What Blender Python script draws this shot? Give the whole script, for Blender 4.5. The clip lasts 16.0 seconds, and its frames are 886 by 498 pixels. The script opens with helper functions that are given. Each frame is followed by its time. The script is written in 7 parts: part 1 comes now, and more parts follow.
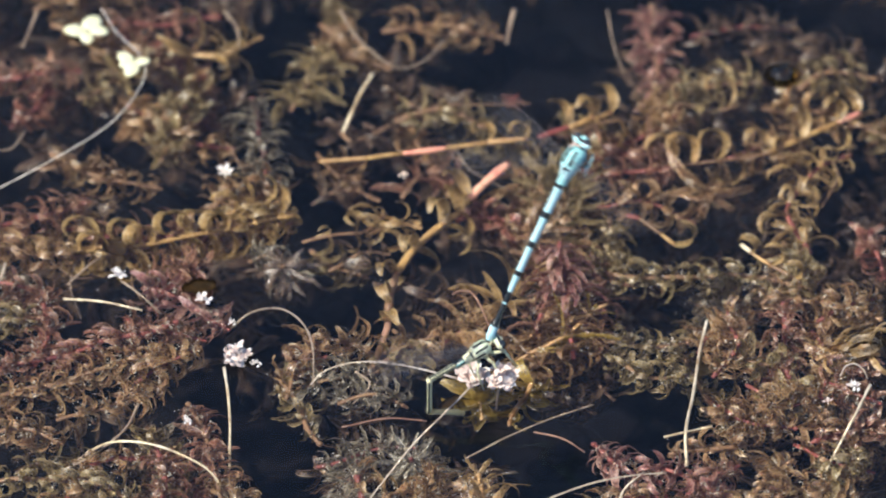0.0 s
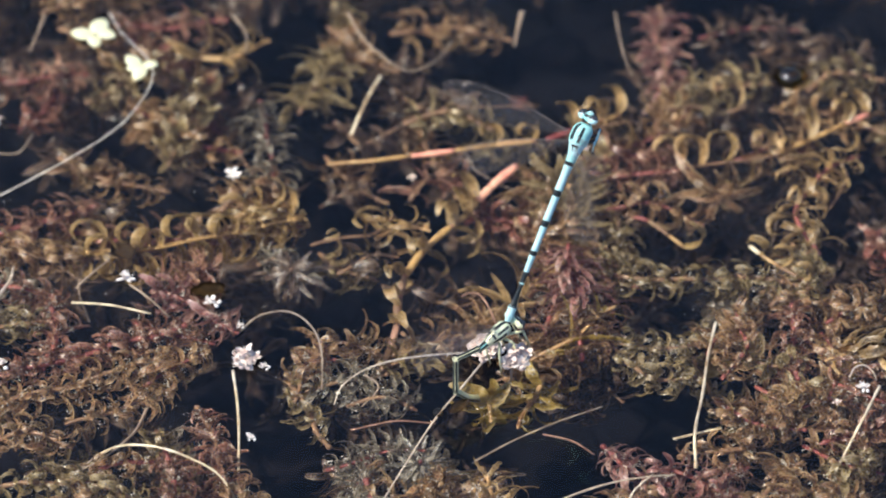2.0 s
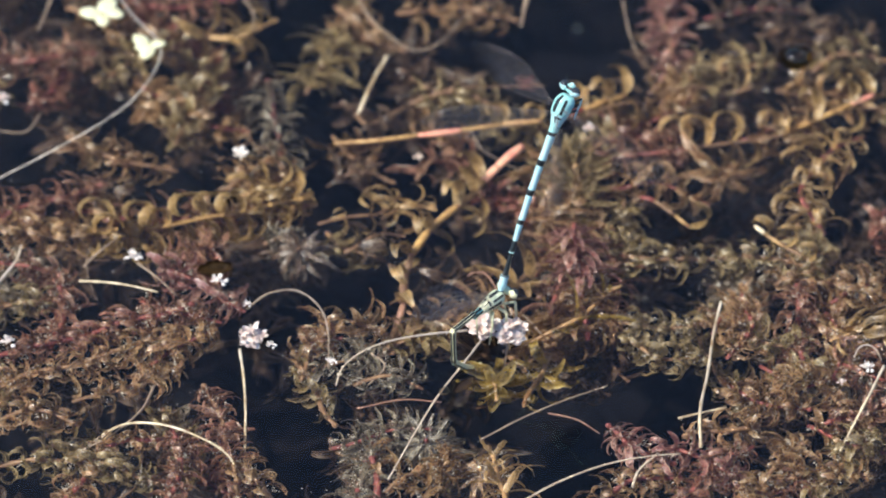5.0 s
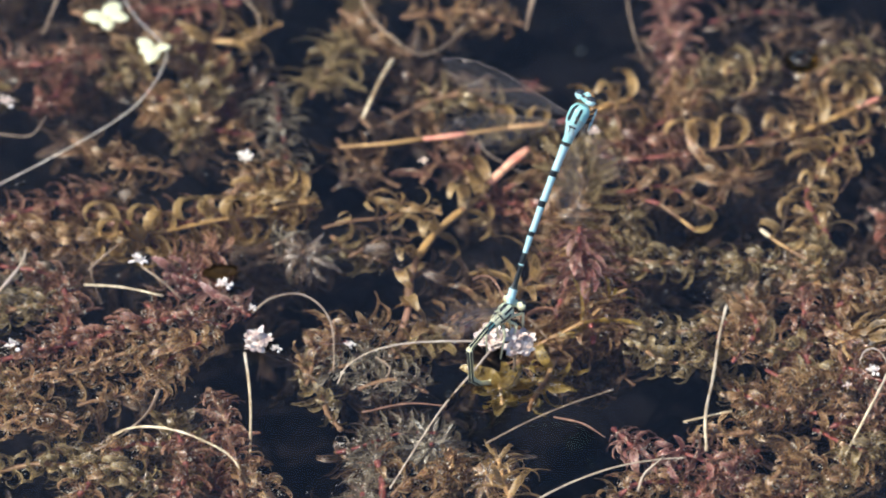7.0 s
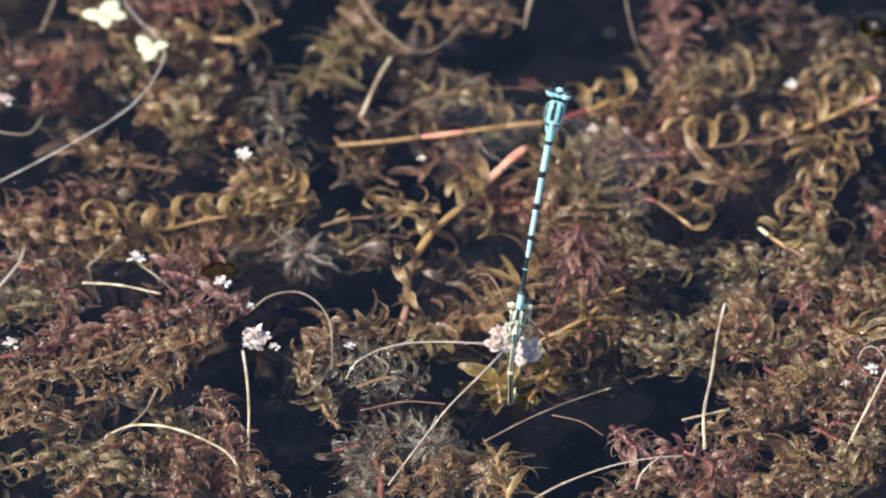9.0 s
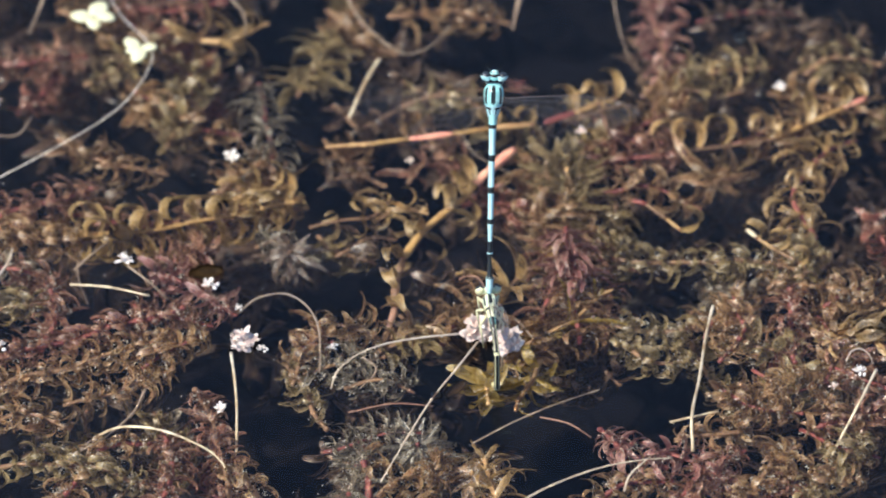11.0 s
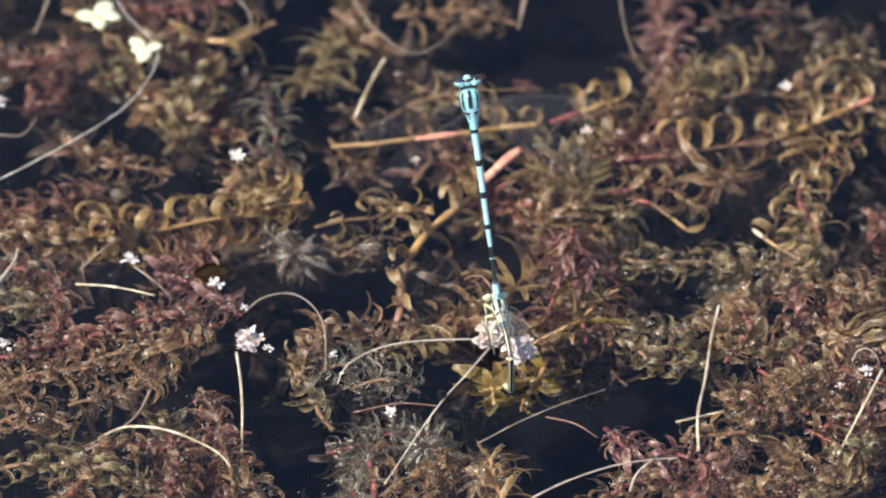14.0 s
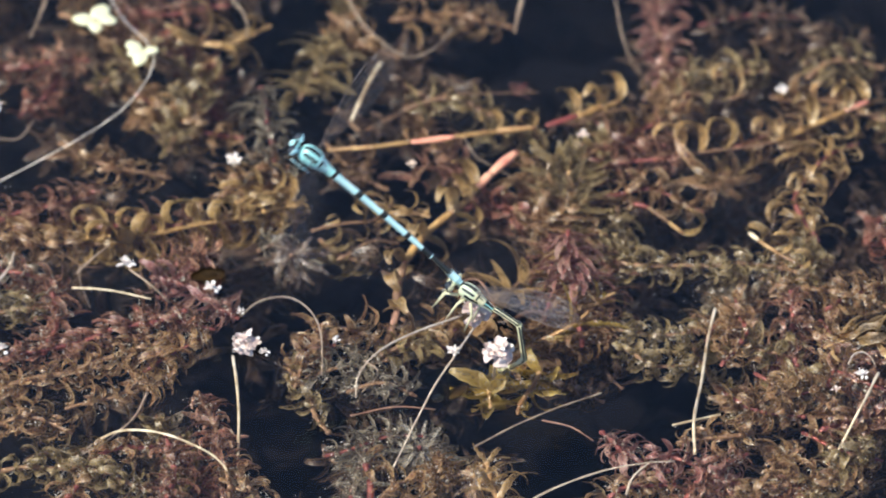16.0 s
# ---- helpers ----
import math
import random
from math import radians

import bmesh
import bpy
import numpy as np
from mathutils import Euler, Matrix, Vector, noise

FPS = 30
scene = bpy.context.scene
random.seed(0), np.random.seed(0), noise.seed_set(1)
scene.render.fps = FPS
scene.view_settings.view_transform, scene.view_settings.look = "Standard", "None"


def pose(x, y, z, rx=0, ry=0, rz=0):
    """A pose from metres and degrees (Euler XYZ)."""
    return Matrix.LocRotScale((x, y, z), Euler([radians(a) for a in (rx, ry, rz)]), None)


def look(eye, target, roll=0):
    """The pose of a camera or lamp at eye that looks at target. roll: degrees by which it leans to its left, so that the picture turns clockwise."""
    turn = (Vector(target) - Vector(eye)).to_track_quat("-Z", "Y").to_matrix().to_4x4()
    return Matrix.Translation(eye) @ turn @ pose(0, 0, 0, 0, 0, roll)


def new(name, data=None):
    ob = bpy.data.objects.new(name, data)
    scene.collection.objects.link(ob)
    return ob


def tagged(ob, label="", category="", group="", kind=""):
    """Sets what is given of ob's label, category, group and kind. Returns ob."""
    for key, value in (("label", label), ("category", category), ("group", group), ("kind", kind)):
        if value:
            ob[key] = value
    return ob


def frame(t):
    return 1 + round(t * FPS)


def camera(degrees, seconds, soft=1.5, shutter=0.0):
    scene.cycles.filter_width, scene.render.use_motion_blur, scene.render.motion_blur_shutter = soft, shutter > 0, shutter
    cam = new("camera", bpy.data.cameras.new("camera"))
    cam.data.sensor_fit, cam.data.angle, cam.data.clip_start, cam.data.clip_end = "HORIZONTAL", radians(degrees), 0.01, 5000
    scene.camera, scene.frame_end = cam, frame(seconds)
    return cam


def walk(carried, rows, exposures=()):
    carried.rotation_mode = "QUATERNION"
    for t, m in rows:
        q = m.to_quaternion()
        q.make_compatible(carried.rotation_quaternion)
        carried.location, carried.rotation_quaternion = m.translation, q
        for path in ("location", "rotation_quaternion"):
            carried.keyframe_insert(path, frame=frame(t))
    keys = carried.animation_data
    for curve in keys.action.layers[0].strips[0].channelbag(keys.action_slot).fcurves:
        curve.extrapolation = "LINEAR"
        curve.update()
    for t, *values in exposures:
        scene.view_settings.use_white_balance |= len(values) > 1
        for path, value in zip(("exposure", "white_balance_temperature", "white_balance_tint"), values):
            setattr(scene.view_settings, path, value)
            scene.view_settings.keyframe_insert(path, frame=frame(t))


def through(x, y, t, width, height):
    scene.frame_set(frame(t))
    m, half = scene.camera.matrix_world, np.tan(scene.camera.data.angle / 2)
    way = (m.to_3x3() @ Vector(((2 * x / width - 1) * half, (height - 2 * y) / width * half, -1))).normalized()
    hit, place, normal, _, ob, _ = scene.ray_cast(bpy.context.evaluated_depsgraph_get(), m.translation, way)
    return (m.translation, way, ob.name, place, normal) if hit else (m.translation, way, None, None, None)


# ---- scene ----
MM = 0.001


def mm(x, y, z, rx=0, ry=0, rz=0):
    """A pose from millimetres and degrees."""
    return pose(x * MM, y * MM, z * MM, rx, ry, rz)


# ---------------------------------------------------------------- camera
# A long lens, held by hand on the bank, looking down on the pond.
cam = camera(5.0, 16.0, soft=2.0, shutter=0.5)
walk(cam, [
    (0, look((0.00000, -1.06017, 1.06018), (0.00293, 0.00304, 0), 0.112)),
    (0.5, look((0.00001, -1.05804, 1.05805), (0.00313, 0.00345, 0), 0.103)),
    (1, look((0.00001, -1.05864, 1.05865), (0.00284, 0.00412, 0), 0.085)),
    (1.5, look((0.00000, -1.05876, 1.05877), (0.00233, 0.00411, 0), -0.033)),
    (2, look((0.00000, -1.05952, 1.05953), (0.00168, 0.00356, 0), -0.107)),
    (2.5, look((0.00000, -1.05933, 1.05934), (0.00120, 0.00302, 0), -0.047)),
    (3, look((0.00000, -1.06084, 1.06084), (0.00090, 0.00126, 0), -0.087)),
    (3.5, look((-0.00000, -1.06220, 1.06220), (0.00090, -0.00010, 0), -0.028)),
    (4, look((-0.00000, -1.06368, 1.06368), (0.00079, -0.00080, 0), 0.014)),
    (6.5, look((-0.00000, -1.06209, 1.06209), (0.00033, -0.00052, 0), -0.065)),
    (7, look((0.00000, -1.06225, 1.06225), (-0.00003, -0.00002, 0), -0.069)),
    (7.5, look((0.00000, -1.06201, 1.06201), (-0.00009, -0.00035, 0), -0.081)),
    (8, look((0.00000, -1.06183, 1.06183), (-0.00012, -0.00006, 0), -0.054)),
    (8.5, look((-0.00000, -1.06237, 1.06237), (0.00009, 0.00009, 0), -0.043)),
    (9, look((-0.00000, -1.06202, 1.06202), (0.00023, -0.00042, 0), -0.046)),
    (11.5, look((-0.00000, -1.06147, 1.06147), (0.00221, 0.00008, 0), 0.048)),
    (12, look((0.00000, -1.06096, 1.06096), (0.00235, 0.00017, 0), 0.037)),
    (12.5, look((0.00000, -1.06067, 1.06067), (0.00224, 0.00031, 0), 0.048)),
    (13, look((0.00000, -1.06089, 1.06089), (0.00172, 0.00023, 0), 0.039)),
    (13.5, look((0.00000, -1.06100, 1.06100), (0.00134, 0.00000, 0), -0.003)),
    (14, look((0.00000, -1.06082, 1.06082), (0.00114, -0.00008, 0), 0.022)),
    (14.5, look((-0.00000, -1.06126, 1.06126), (0.00095, 0.00000, 0), 0.007)),
    (15, look((-0.00000, -1.06154, 1.06154), (0.00088, 0.00020, 0), 0.044)),
    (15.5, look((-0.00000, -1.06135, 1.06135), (0.00114, 0.00051, 0), 0.079)),
    (16, look((-0.00000, -1.06123, 1.06123), (0.00169, 0.00065, 0), 0.022)),
])
cam.data.dof.use_dof = True
cam.data.dof.focus_distance = 1.478
cam.data.dof.aperture_fstop = 19

# ---------------------------------------------------------------- light
world = bpy.data.worlds.new("sky")
scene.world = world
world.use_nodes = True
wn = world.node_tree.nodes
sky = wn.new("ShaderNodeTexSky")
sky.sky_type, sky.sun_disc = "NISHITA", False
sky.sun_elevation, sky.sun_rotation = radians(58.5), radians(247.4)
sky.air_density, sky.dust_density, sky.ozone_density, sky.altitude = 1.0, 0.1, 5.0, 1500
wn["Background"].inputs["Strength"].default_value = 0.15
world.node_tree.links.new(sky.outputs["Color"], wn["Background"].inputs["Color"])
sun_data = bpy.data.lights.new("sun", "SUN")
sun_data.energy, sun_data.angle, sun_data.color = 5.0, radians(0.53), (1.0, 0.95, 0.85)
sun = new("sun", sun_data)
sun.matrix_world = look((-0.48, -0.20, 0.85), (0, 0, 0))
scene.view_settings.exposure = 0.23


# ---------------------------------------------------------------- materials
def material(name):
    m = bpy.data.materials.new(name)
    m.use_nodes = True
    nt = m.node_tree
    return m, nt, nt.nodes["Principled BSDF"], nt.nodes["Material Output"]


def node(nt, kind, **values):
    n = nt.nodes.new("ShaderNode" + kind)
    for key, value in values.items():
        n.inputs[key.replace("_", " ")].default_value = value
    return n


def ramp(nt, fac, *stops):
    n = nt.nodes.new("ShaderNodeValToRGB")
    n.color_ramp.elements[0].position, n.color_ramp.elements[0].color = stops[0][0], (*stops[0][1], 1)
    n.color_ramp.elements[1].position, n.color_ramp.elements[1].color = stops[-1][0], (*stops[-1][1], 1)
    for p, c in stops[1:-1]:
        n.color_ramp.elements.new(p).color = (*c, 1)
    nt.links.new(fac, n.inputs["Fac"])
    return n


def blend(nt, a, b, fac, mode="MIX"):
    """Mix of two colours; fac is a number or a socket."""
    n = nt.nodes.new("ShaderNodeMix")
    n.data_type, n.blend_type = "RGBA", mode
    if isinstance(fac, float):
        n.inputs[0].default_value = fac
    else:
        nt.links.new(fac, n.inputs[0])
    for value, socket in ((a, n.inputs[6]), (b, n.inputs[7])):
        if isinstance(value, tuple):
            socket.default_value = (*value, 1)
        else:
            nt.links.new(value, socket)
    return n.outputs[2]


def rough_bump(nt, p, scale, strength, distance):
    tex = nt.nodes.new("ShaderNodeTexCoord")
    n = node(nt, "TexNoise", Scale=scale, Detail=5.0, Roughness=0.65)
    nt.links.new(tex.outputs["Object"], n.inputs["Vector"])
    b = node(nt, "Bump", Strength=strength, Distance=distance)
    nt.links.new(n.outputs["Fac"], b.inputs["Height"])
    nt.links.new(b.outputs["Normal"], p.inputs["Normal"])
    return n


def leaf_material(name, tones, silt, silt_amount, through=0.35, rough=0.26, islands=False):
    """A submerged leaf: its own tone, mottled, speckled with silt, partly letting light through."""
    m, nt, p, out = material(name)
    if islands:
        rnd = nt.nodes.new("ShaderNodeNewGeometry").outputs["Random Per Island"]
    else:
        rnd = nt.nodes.new("ShaderNodeObjectInfo").outputs["Random"]
    tone = ramp(nt, rnd, *[(i / (len(tones) - 1), c) for i, c in enumerate(tones)])
    silt = tuple(c * k for c, k in zip(silt, (0.84, 0.87, 0.92)))
    tex = nt.nodes.new("ShaderNodeTexCoord")
    shift = nt.nodes.new("ShaderNodeVectorMath")
    nt.links.new(tex.outputs["Object"], shift.inputs[0])
    nt.links.new(rnd, shift.inputs[1])
    wide = node(nt, "TexNoise", Scale=420.0, Detail=3.0)
    fine = node(nt, "TexNoise", Scale=2300.0, Detail=6.0, Roughness=0.8)
    nt.links.new(shift.outputs[0], wide.inputs["Vector"])
    nt.links.new(shift.outputs[0], fine.inputs["Vector"])
    dark = ramp(nt, wide.outputs["Fac"], (0.34, (0.25, 0.235, 0.245)), (0.6, (1.0, 0.99, 0.97)))
    col = blend(nt, tone.outputs["Color"], dark.outputs["Color"], 0.85, "MULTIPLY")
    spots = ramp(nt, fine.outputs["Fac"], (0.48, (0, 0, 0)), (0.60, (silt_amount,) * 3))
    col = blend(nt, col, silt, spots.outputs["Color"])
    rim = nt.nodes.new("ShaderNodeAttribute")
    rim.attribute_name = "edge"
    margin = ramp(nt, rim.outputs["Fac"], (0.62, (0, 0, 0)), (1.0, (0.42,) * 3))
    col = blend(nt, col, tuple(min(0.6, c * 1.25) for c in silt), margin.outputs["Color"])
    nt.links.new(col, p.inputs["Base Color"])
    p.inputs["Roughness"].default_value = rough
    p.inputs["Specular IOR Level"].default_value = 1.0
    p.inputs["IOR"].default_value = 1.65
    # silt lies in lumps that catch the sun
    lumps = node(nt, "TexNoise", Scale=3400.0, Detail=2.0, Roughness=0.6)
    nt.links.new(shift.outputs[0], lumps.inputs["Vector"])
    b = node(nt, "Bump", Strength=1.0, Distance=0.00016)
    nt.links.new(lumps.outputs["Fac"], b.inputs["Height"])
    nt.links.new(b.outputs["Normal"], p.inputs["Normal"])
    tr = nt.nodes.new("ShaderNodeBsdfTranslucent")
    nt.links.new(col, tr.inputs["Color"])
    mix = nt.nodes.new("ShaderNodeMixShader")
    mix.inputs[0].default_value = through
    nt.links.new(p.outputs[0], mix.inputs[1])
    nt.links.new(tr.outputs[0], mix.inputs[2])
    # thin and worn between the margins
    lace = ramp(nt, fine.outputs["Fac"], (0.36, (0.45,) * 3), (0.54, (0.03,) * 3))
    keep = node(nt, "Math")
    keep.operation = "MULTIPLY"
    inner = ramp(nt, rim.outputs["Fac"], (0.5, (1, 1, 1)), (0.85, (0.0,) * 3))
    nt.links.new(lace.outputs["Color"], keep.inputs[0])
    nt.links.new(inner.outputs["Color"], keep.inputs[1])
    clear = nt.nodes.new("ShaderNodeBsdfTransparent")
    worn = nt.nodes.new("ShaderNodeMixShader")
    nt.links.new(keep.outputs[0], worn.inputs[0])
    nt.links.new(mix.outputs[0], worn.inputs[1])
    nt.links.new(clear.outputs[0], worn.inputs[2])
    nt.links.new(worn.outputs[0], out.inputs["Surface"])
    return m


def plain_material(name, a, b, scale=900.0, rough=0.45, bump=0.4, spec=0.4):
    m, nt, p, out = material(name)
    n = rough_bump(nt, p, scale, bump, 0.0001)
    c = ramp(nt, n.outputs["Fac"], (0.32, a), (0.68, b))
    nt.links.new(c.outputs["Color"], p.inputs["Base Color"])
    p.inputs["Roughness"].default_value = rough
    p.inputs["Specular IOR Level"].default_value = spec
    return m


TAN = leaf_material("leaf_tan", [(0.296, 0.173, 0.06), (0.525, 0.315, 0.119), (0.383, 0.247, 0.092), (0.602, 0.377, 0.162), (0.241, 0.157, 0.065)], (0.56, 0.40, 0.22), 0.6)
BROWN = leaf_material("leaf_brown", [(0.155, 0.063, 0.036), (0.295, 0.140, 0.072), (0.225, 0.102, 0.058), (0.385, 0.218, 0.108), (0.142, 0.078, 0.038)], (0.62, 0.42, 0.22), 0.7)
RED = leaf_material("leaf_red", [(0.15, 0.042, 0.038), (0.25, 0.085, 0.066), (0.19, 0.075, 0.060), (0.32, 0.16, 0.105), (0.125, 0.042, 0.040)], (0.58, 0.36, 0.22), 0.5)
OLIVE = leaf_material("leaf_olive", [(0.148, 0.104, 0.046), (0.274, 0.197, 0.079), (0.205, 0.14, 0.067), (0.342, 0.254, 0.12), (0.137, 0.104, 0.046)], (0.56, 0.42, 0.23), 0.65)
YELLOW = leaf_material("leaf_yellow", [(0.30, 0.18, 0.028), (0.48, 0.32, 0.06), (0.24, 0.14, 0.028), (0.40, 0.28, 0.06)], (0.54, 0.40, 0.15), 0.5)
GREY = leaf_material("leaf_grey", [(0.146, 0.119, 0.088), (0.24, 0.208, 0.154), (0.188, 0.149, 0.11), (0.293, 0.249, 0.182)], (0.60, 0.46, 0.34), 0.7)
# leaves in the depth: the dimness of deep water is put into these tones
DEEP_DIM = leaf_material("leaf_deep_dim", [(0.078, 0.047, 0.035), (0.163, 0.098, 0.065), (0.117, 0.078, 0.055), (0.208, 0.130, 0.085)], (0.24, 0.17, 0.12), 0.4, islands=True)
MASS = {m.name: leaf_material(m.name + "_mass", tones, silt, k, islands=True) for m, tones, silt, k in (
    (BROWN, [(0.159, 0.068, 0.032), (0.305, 0.152, 0.065), (0.232, 0.11, 0.054), (0.403, 0.232, 0.1)], (0.62, 0.42, 0.22), 0.7),
    (RED, [(0.168, 0.036, 0.035), (0.283, 0.075, 0.064), (0.199, 0.066, 0.056), (0.336, 0.14, 0.098)], (0.58, 0.36, 0.22), 0.5),
    (OLIVE, [(0.148, 0.104, 0.046), (0.274, 0.197, 0.079), (0.205, 0.14, 0.067), (0.342, 0.254, 0.12)], (0.56, 0.42, 0.23), 0.65),
    (GREY, [(0.146, 0.119, 0.088), (0.24, 0.208, 0.154), (0.188, 0.149, 0.11), (0.293, 0.249, 0.182)], (0.60, 0.46, 0.34), 0.7))}
GOLD = leaf_material("leaf_gold", [(0.28, 0.165, 0.056), (0.46, 0.285, 0.11), (0.35, 0.225, 0.083), (0.52, 0.34, 0.145)], (0.56, 0.40, 0.20), 0.5)
ROSE = leaf_material("leaf_rose", [(0.24, 0.068, 0.070), (0.40, 0.155, 0.140), (0.30, 0.100, 0.098), (0.46, 0.235, 0.185), (0.20, 0.055, 0.062)], (0.62, 0.42, 0.32), 0.5)
SILVER = leaf_material("leaf_silver", [(0.10, 0.085, 0.06), (0.18, 0.155, 0.112), (0.14, 0.115, 0.082), (0.22, 0.19, 0.135)], (0.52, 0.42, 0.31), 0.55)
STEM_TAN = plain_material("stem_tan", (0.17, 0.075, 0.025), (0.60, 0.39, 0.19), 190, 0.4, 0.8)
STEM_RED = plain_material("stem_red", (0.10, 0.022, 0.024), (0.24, 0.07, 0.055), 400)
STEM_CRIMSON = plain_material("stem_crimson", (0.12, 0.020, 0.024), (0.27, 0.075, 0.06), 520, 0.4, 0.9)
STEM_PINK = plain_material("stem_pink", (0.62, 0.17, 0.13), (0.74, 0.46, 0.32), 160)
STEM_GOLD = plain_material("stem_gold", (0.16, 0.082, 0.028), (0.48, 0.30, 0.12), 330, 0.4, 0.9)
STEM_PEACH = plain_material("stem_peach", (0.62, 0.20, 0.16), (0.78, 0.46, 0.32), 300, 0.4, 0.6)
STEM_BROWN = plain_material("stem_brown", (0.12, 0.06, 0.035), (0.24, 0.14, 0.075), 500)
STALK = plain_material("stalk_pale", (0.30, 0.22, 0.17), (0.62, 0.54, 0.45), 260, 0.3, 0.8)
STALK_RUSSET = plain_material("stalk_russet", (0.15, 0.07, 0.05), (0.36, 0.21, 0.15), 260, 0.4, 0.8)
STALK_DIM = plain_material("stalk_dim", (0.16, 0.11, 0.08), (0.38, 0.29, 0.22), 260, 0.4, 0.8)
# near-white: specks added as sun glints on the weed, and stalk droplets
BRIGHT_SPECK = plain_material("bright_speck", (0.62, 0.54, 0.42), (0.82, 0.77, 0.68), 900, 0.12, 0.1, 0.9)
STALK_WHITE = plain_material("stalk_white", (0.50, 0.43, 0.38), (0.84, 0.79, 0.74), 260, 0.3, 0.8)
REED = plain_material("reed_straw", (0.26, 0.17, 0.09), (0.80, 0.71, 0.54), 300, 0.35, 1.0)
PETAL = plain_material("petal_white", (0.78, 0.67, 0.62), (0.90, 0.86, 0.81), 700, 0.45, 0.4)
PETAL_PINK = plain_material("petal_pink", (0.64, 0.45, 0.39), (0.88, 0.76, 0.68), 700, 0.5, 0.5)
ANTHER = plain_material("anther_cream", (0.74, 0.65, 0.52), (0.88, 0.83, 0.74), 900)
FROND = plain_material("frond_pale", (0.72, 0.70, 0.40), (0.85, 0.83, 0.58), 350, 0.4, 0.2)
BLUE = plain_material("insect_blue", (0.30, 0.69, 0.66), (0.46, 0.82, 0.78), 600, 0.32, 0.15, 0.5)
BLUE_PALE = plain_material("insect_blue_pale", (0.44, 0.78, 0.79), (0.64, 0.88, 0.88), 600, 0.30, 0.15, 0.5)
BLACK = plain_material("insect_black", (0.008, 0.012, 0.014), (0.025, 0.03, 0.03), 900, 0.28, 0.15, 0.5)
GREEN = plain_material("insect_green", (0.60, 0.68, 0.42), (0.80, 0.84, 0.64), 900, 0.35, 0.2, 0.5)
BUFF = plain_material("insect_buff", (0.66, 0.62, 0.34), (0.84, 0.81, 0.55), 900, 0.35, 0.2, 0.5)
TEAL = plain_material("insect_teal", (0.10, 0.36, 0.36), (0.28, 0.56, 0.52), 700, 0.3, 0.15, 0.5)
VEIN = plain_material("wing_vein", (0.10, 0.08, 0.07), (0.22, 0.18, 0.16), 900, 0.4)
EYE_DARK = plain_material("insect_eye", (0.012, 0.014, 0.02), (0.05, 0.06, 0.07), 1500, 0.15, 0.1, 0.6)


def wing_material(name, haze, net_weight):
    """A clear membrane with a net of dark veins."""
    m, nt, p, out = material(name)
    tex = nt.nodes.new("ShaderNodeTexCoord")
    net = node(nt, "TexBrick", Scale=1.0, Mortar_Size=0.000035, Brick_Width=0.0011, Row_Height=0.00062)
    net.inputs["Color1"].default_value = net.inputs["Color2"].default_value = (0, 0, 0, 1)
    net.inputs["Mortar"].default_value = (1, 1, 1, 1)
    nt.links.new(tex.outputs["Object"], net.inputs["Vector"])
    p.inputs["Base Color"].default_value = (0.30, 0.27, 0.27, 1)
    p.inputs["Roughness"].default_value = 0.9
    p.inputs["Specular IOR Level"].default_value = 0.0
    clear = nt.nodes.new("ShaderNodeBsdfTransparent")
    clear.inputs["Color"].default_value = (0.985, 0.985, 0.985, 1)
    front = nt.nodes.new("ShaderNodeBsdfDiffuse")
    back = nt.nodes.new("ShaderNodeBsdfTranslucent")
    front.inputs["Color"].default_value = back.inputs["Color"].default_value = (0.55, 0.54, 0.62, 1)
    sheen = nt.nodes.new("ShaderNodeMixShader")
    nt.links.new(front.outputs[0], sheen.inputs[1])
    nt.links.new(back.outputs[0], sheen.inputs[2])
    film = nt.nodes.new("ShaderNodeMixShader")
    film.inputs[0].default_value = haze
    nt.links.new(clear.outputs[0], film.inputs[1])
    nt.links.new(sheen.outputs[0], film.inputs[2])
    half = node(nt, "Math")
    half.operation = "MULTIPLY_ADD"
    half.inputs[1].default_value = net_weight
    half.inputs[2].default_value = 0.012
    nt.links.new(net.outputs["Color"], half.inputs[0])
    mix = nt.nodes.new("ShaderNodeMixShader")
    nt.links.new(half.outputs[0], mix.inputs[0])
    nt.links.new(film.outputs[0], mix.inputs[1])
    nt.links.new(p.outputs[0], mix.inputs[2])
    nt.links.new(mix.outputs[0], out.inputs["Surface"])
    return m


def water_material():
    """Clear water: it bends and mirrors as water does; a faint blue diffuse share imitates haze."""
    m, nt, p, out = material("water")
    glass = node(nt, "BsdfGlass", Roughness=0.0, IOR=1.333)
    glass.inputs["Color"].default_value = (0.96, 0.97, 0.95, 1)
    # haze over the dark gaps, painted as a faint blue diffuse layer
    veil = nt.nodes.new("ShaderNodeBsdfDiffuse")
    veil.inputs["Color"].default_value = (0.34, 0.49, 0.96, 1)
    mix = nt.nodes.new("ShaderNodeMixShader")
    mix.inputs[0].default_value = 0.0046
    nt.links.new(glass.outputs[0], mix.inputs[1])
    nt.links.new(veil.outputs[0], mix.inputs[2])
    nt.links.new(mix.outputs[0], out.inputs["Surface"])
    return m


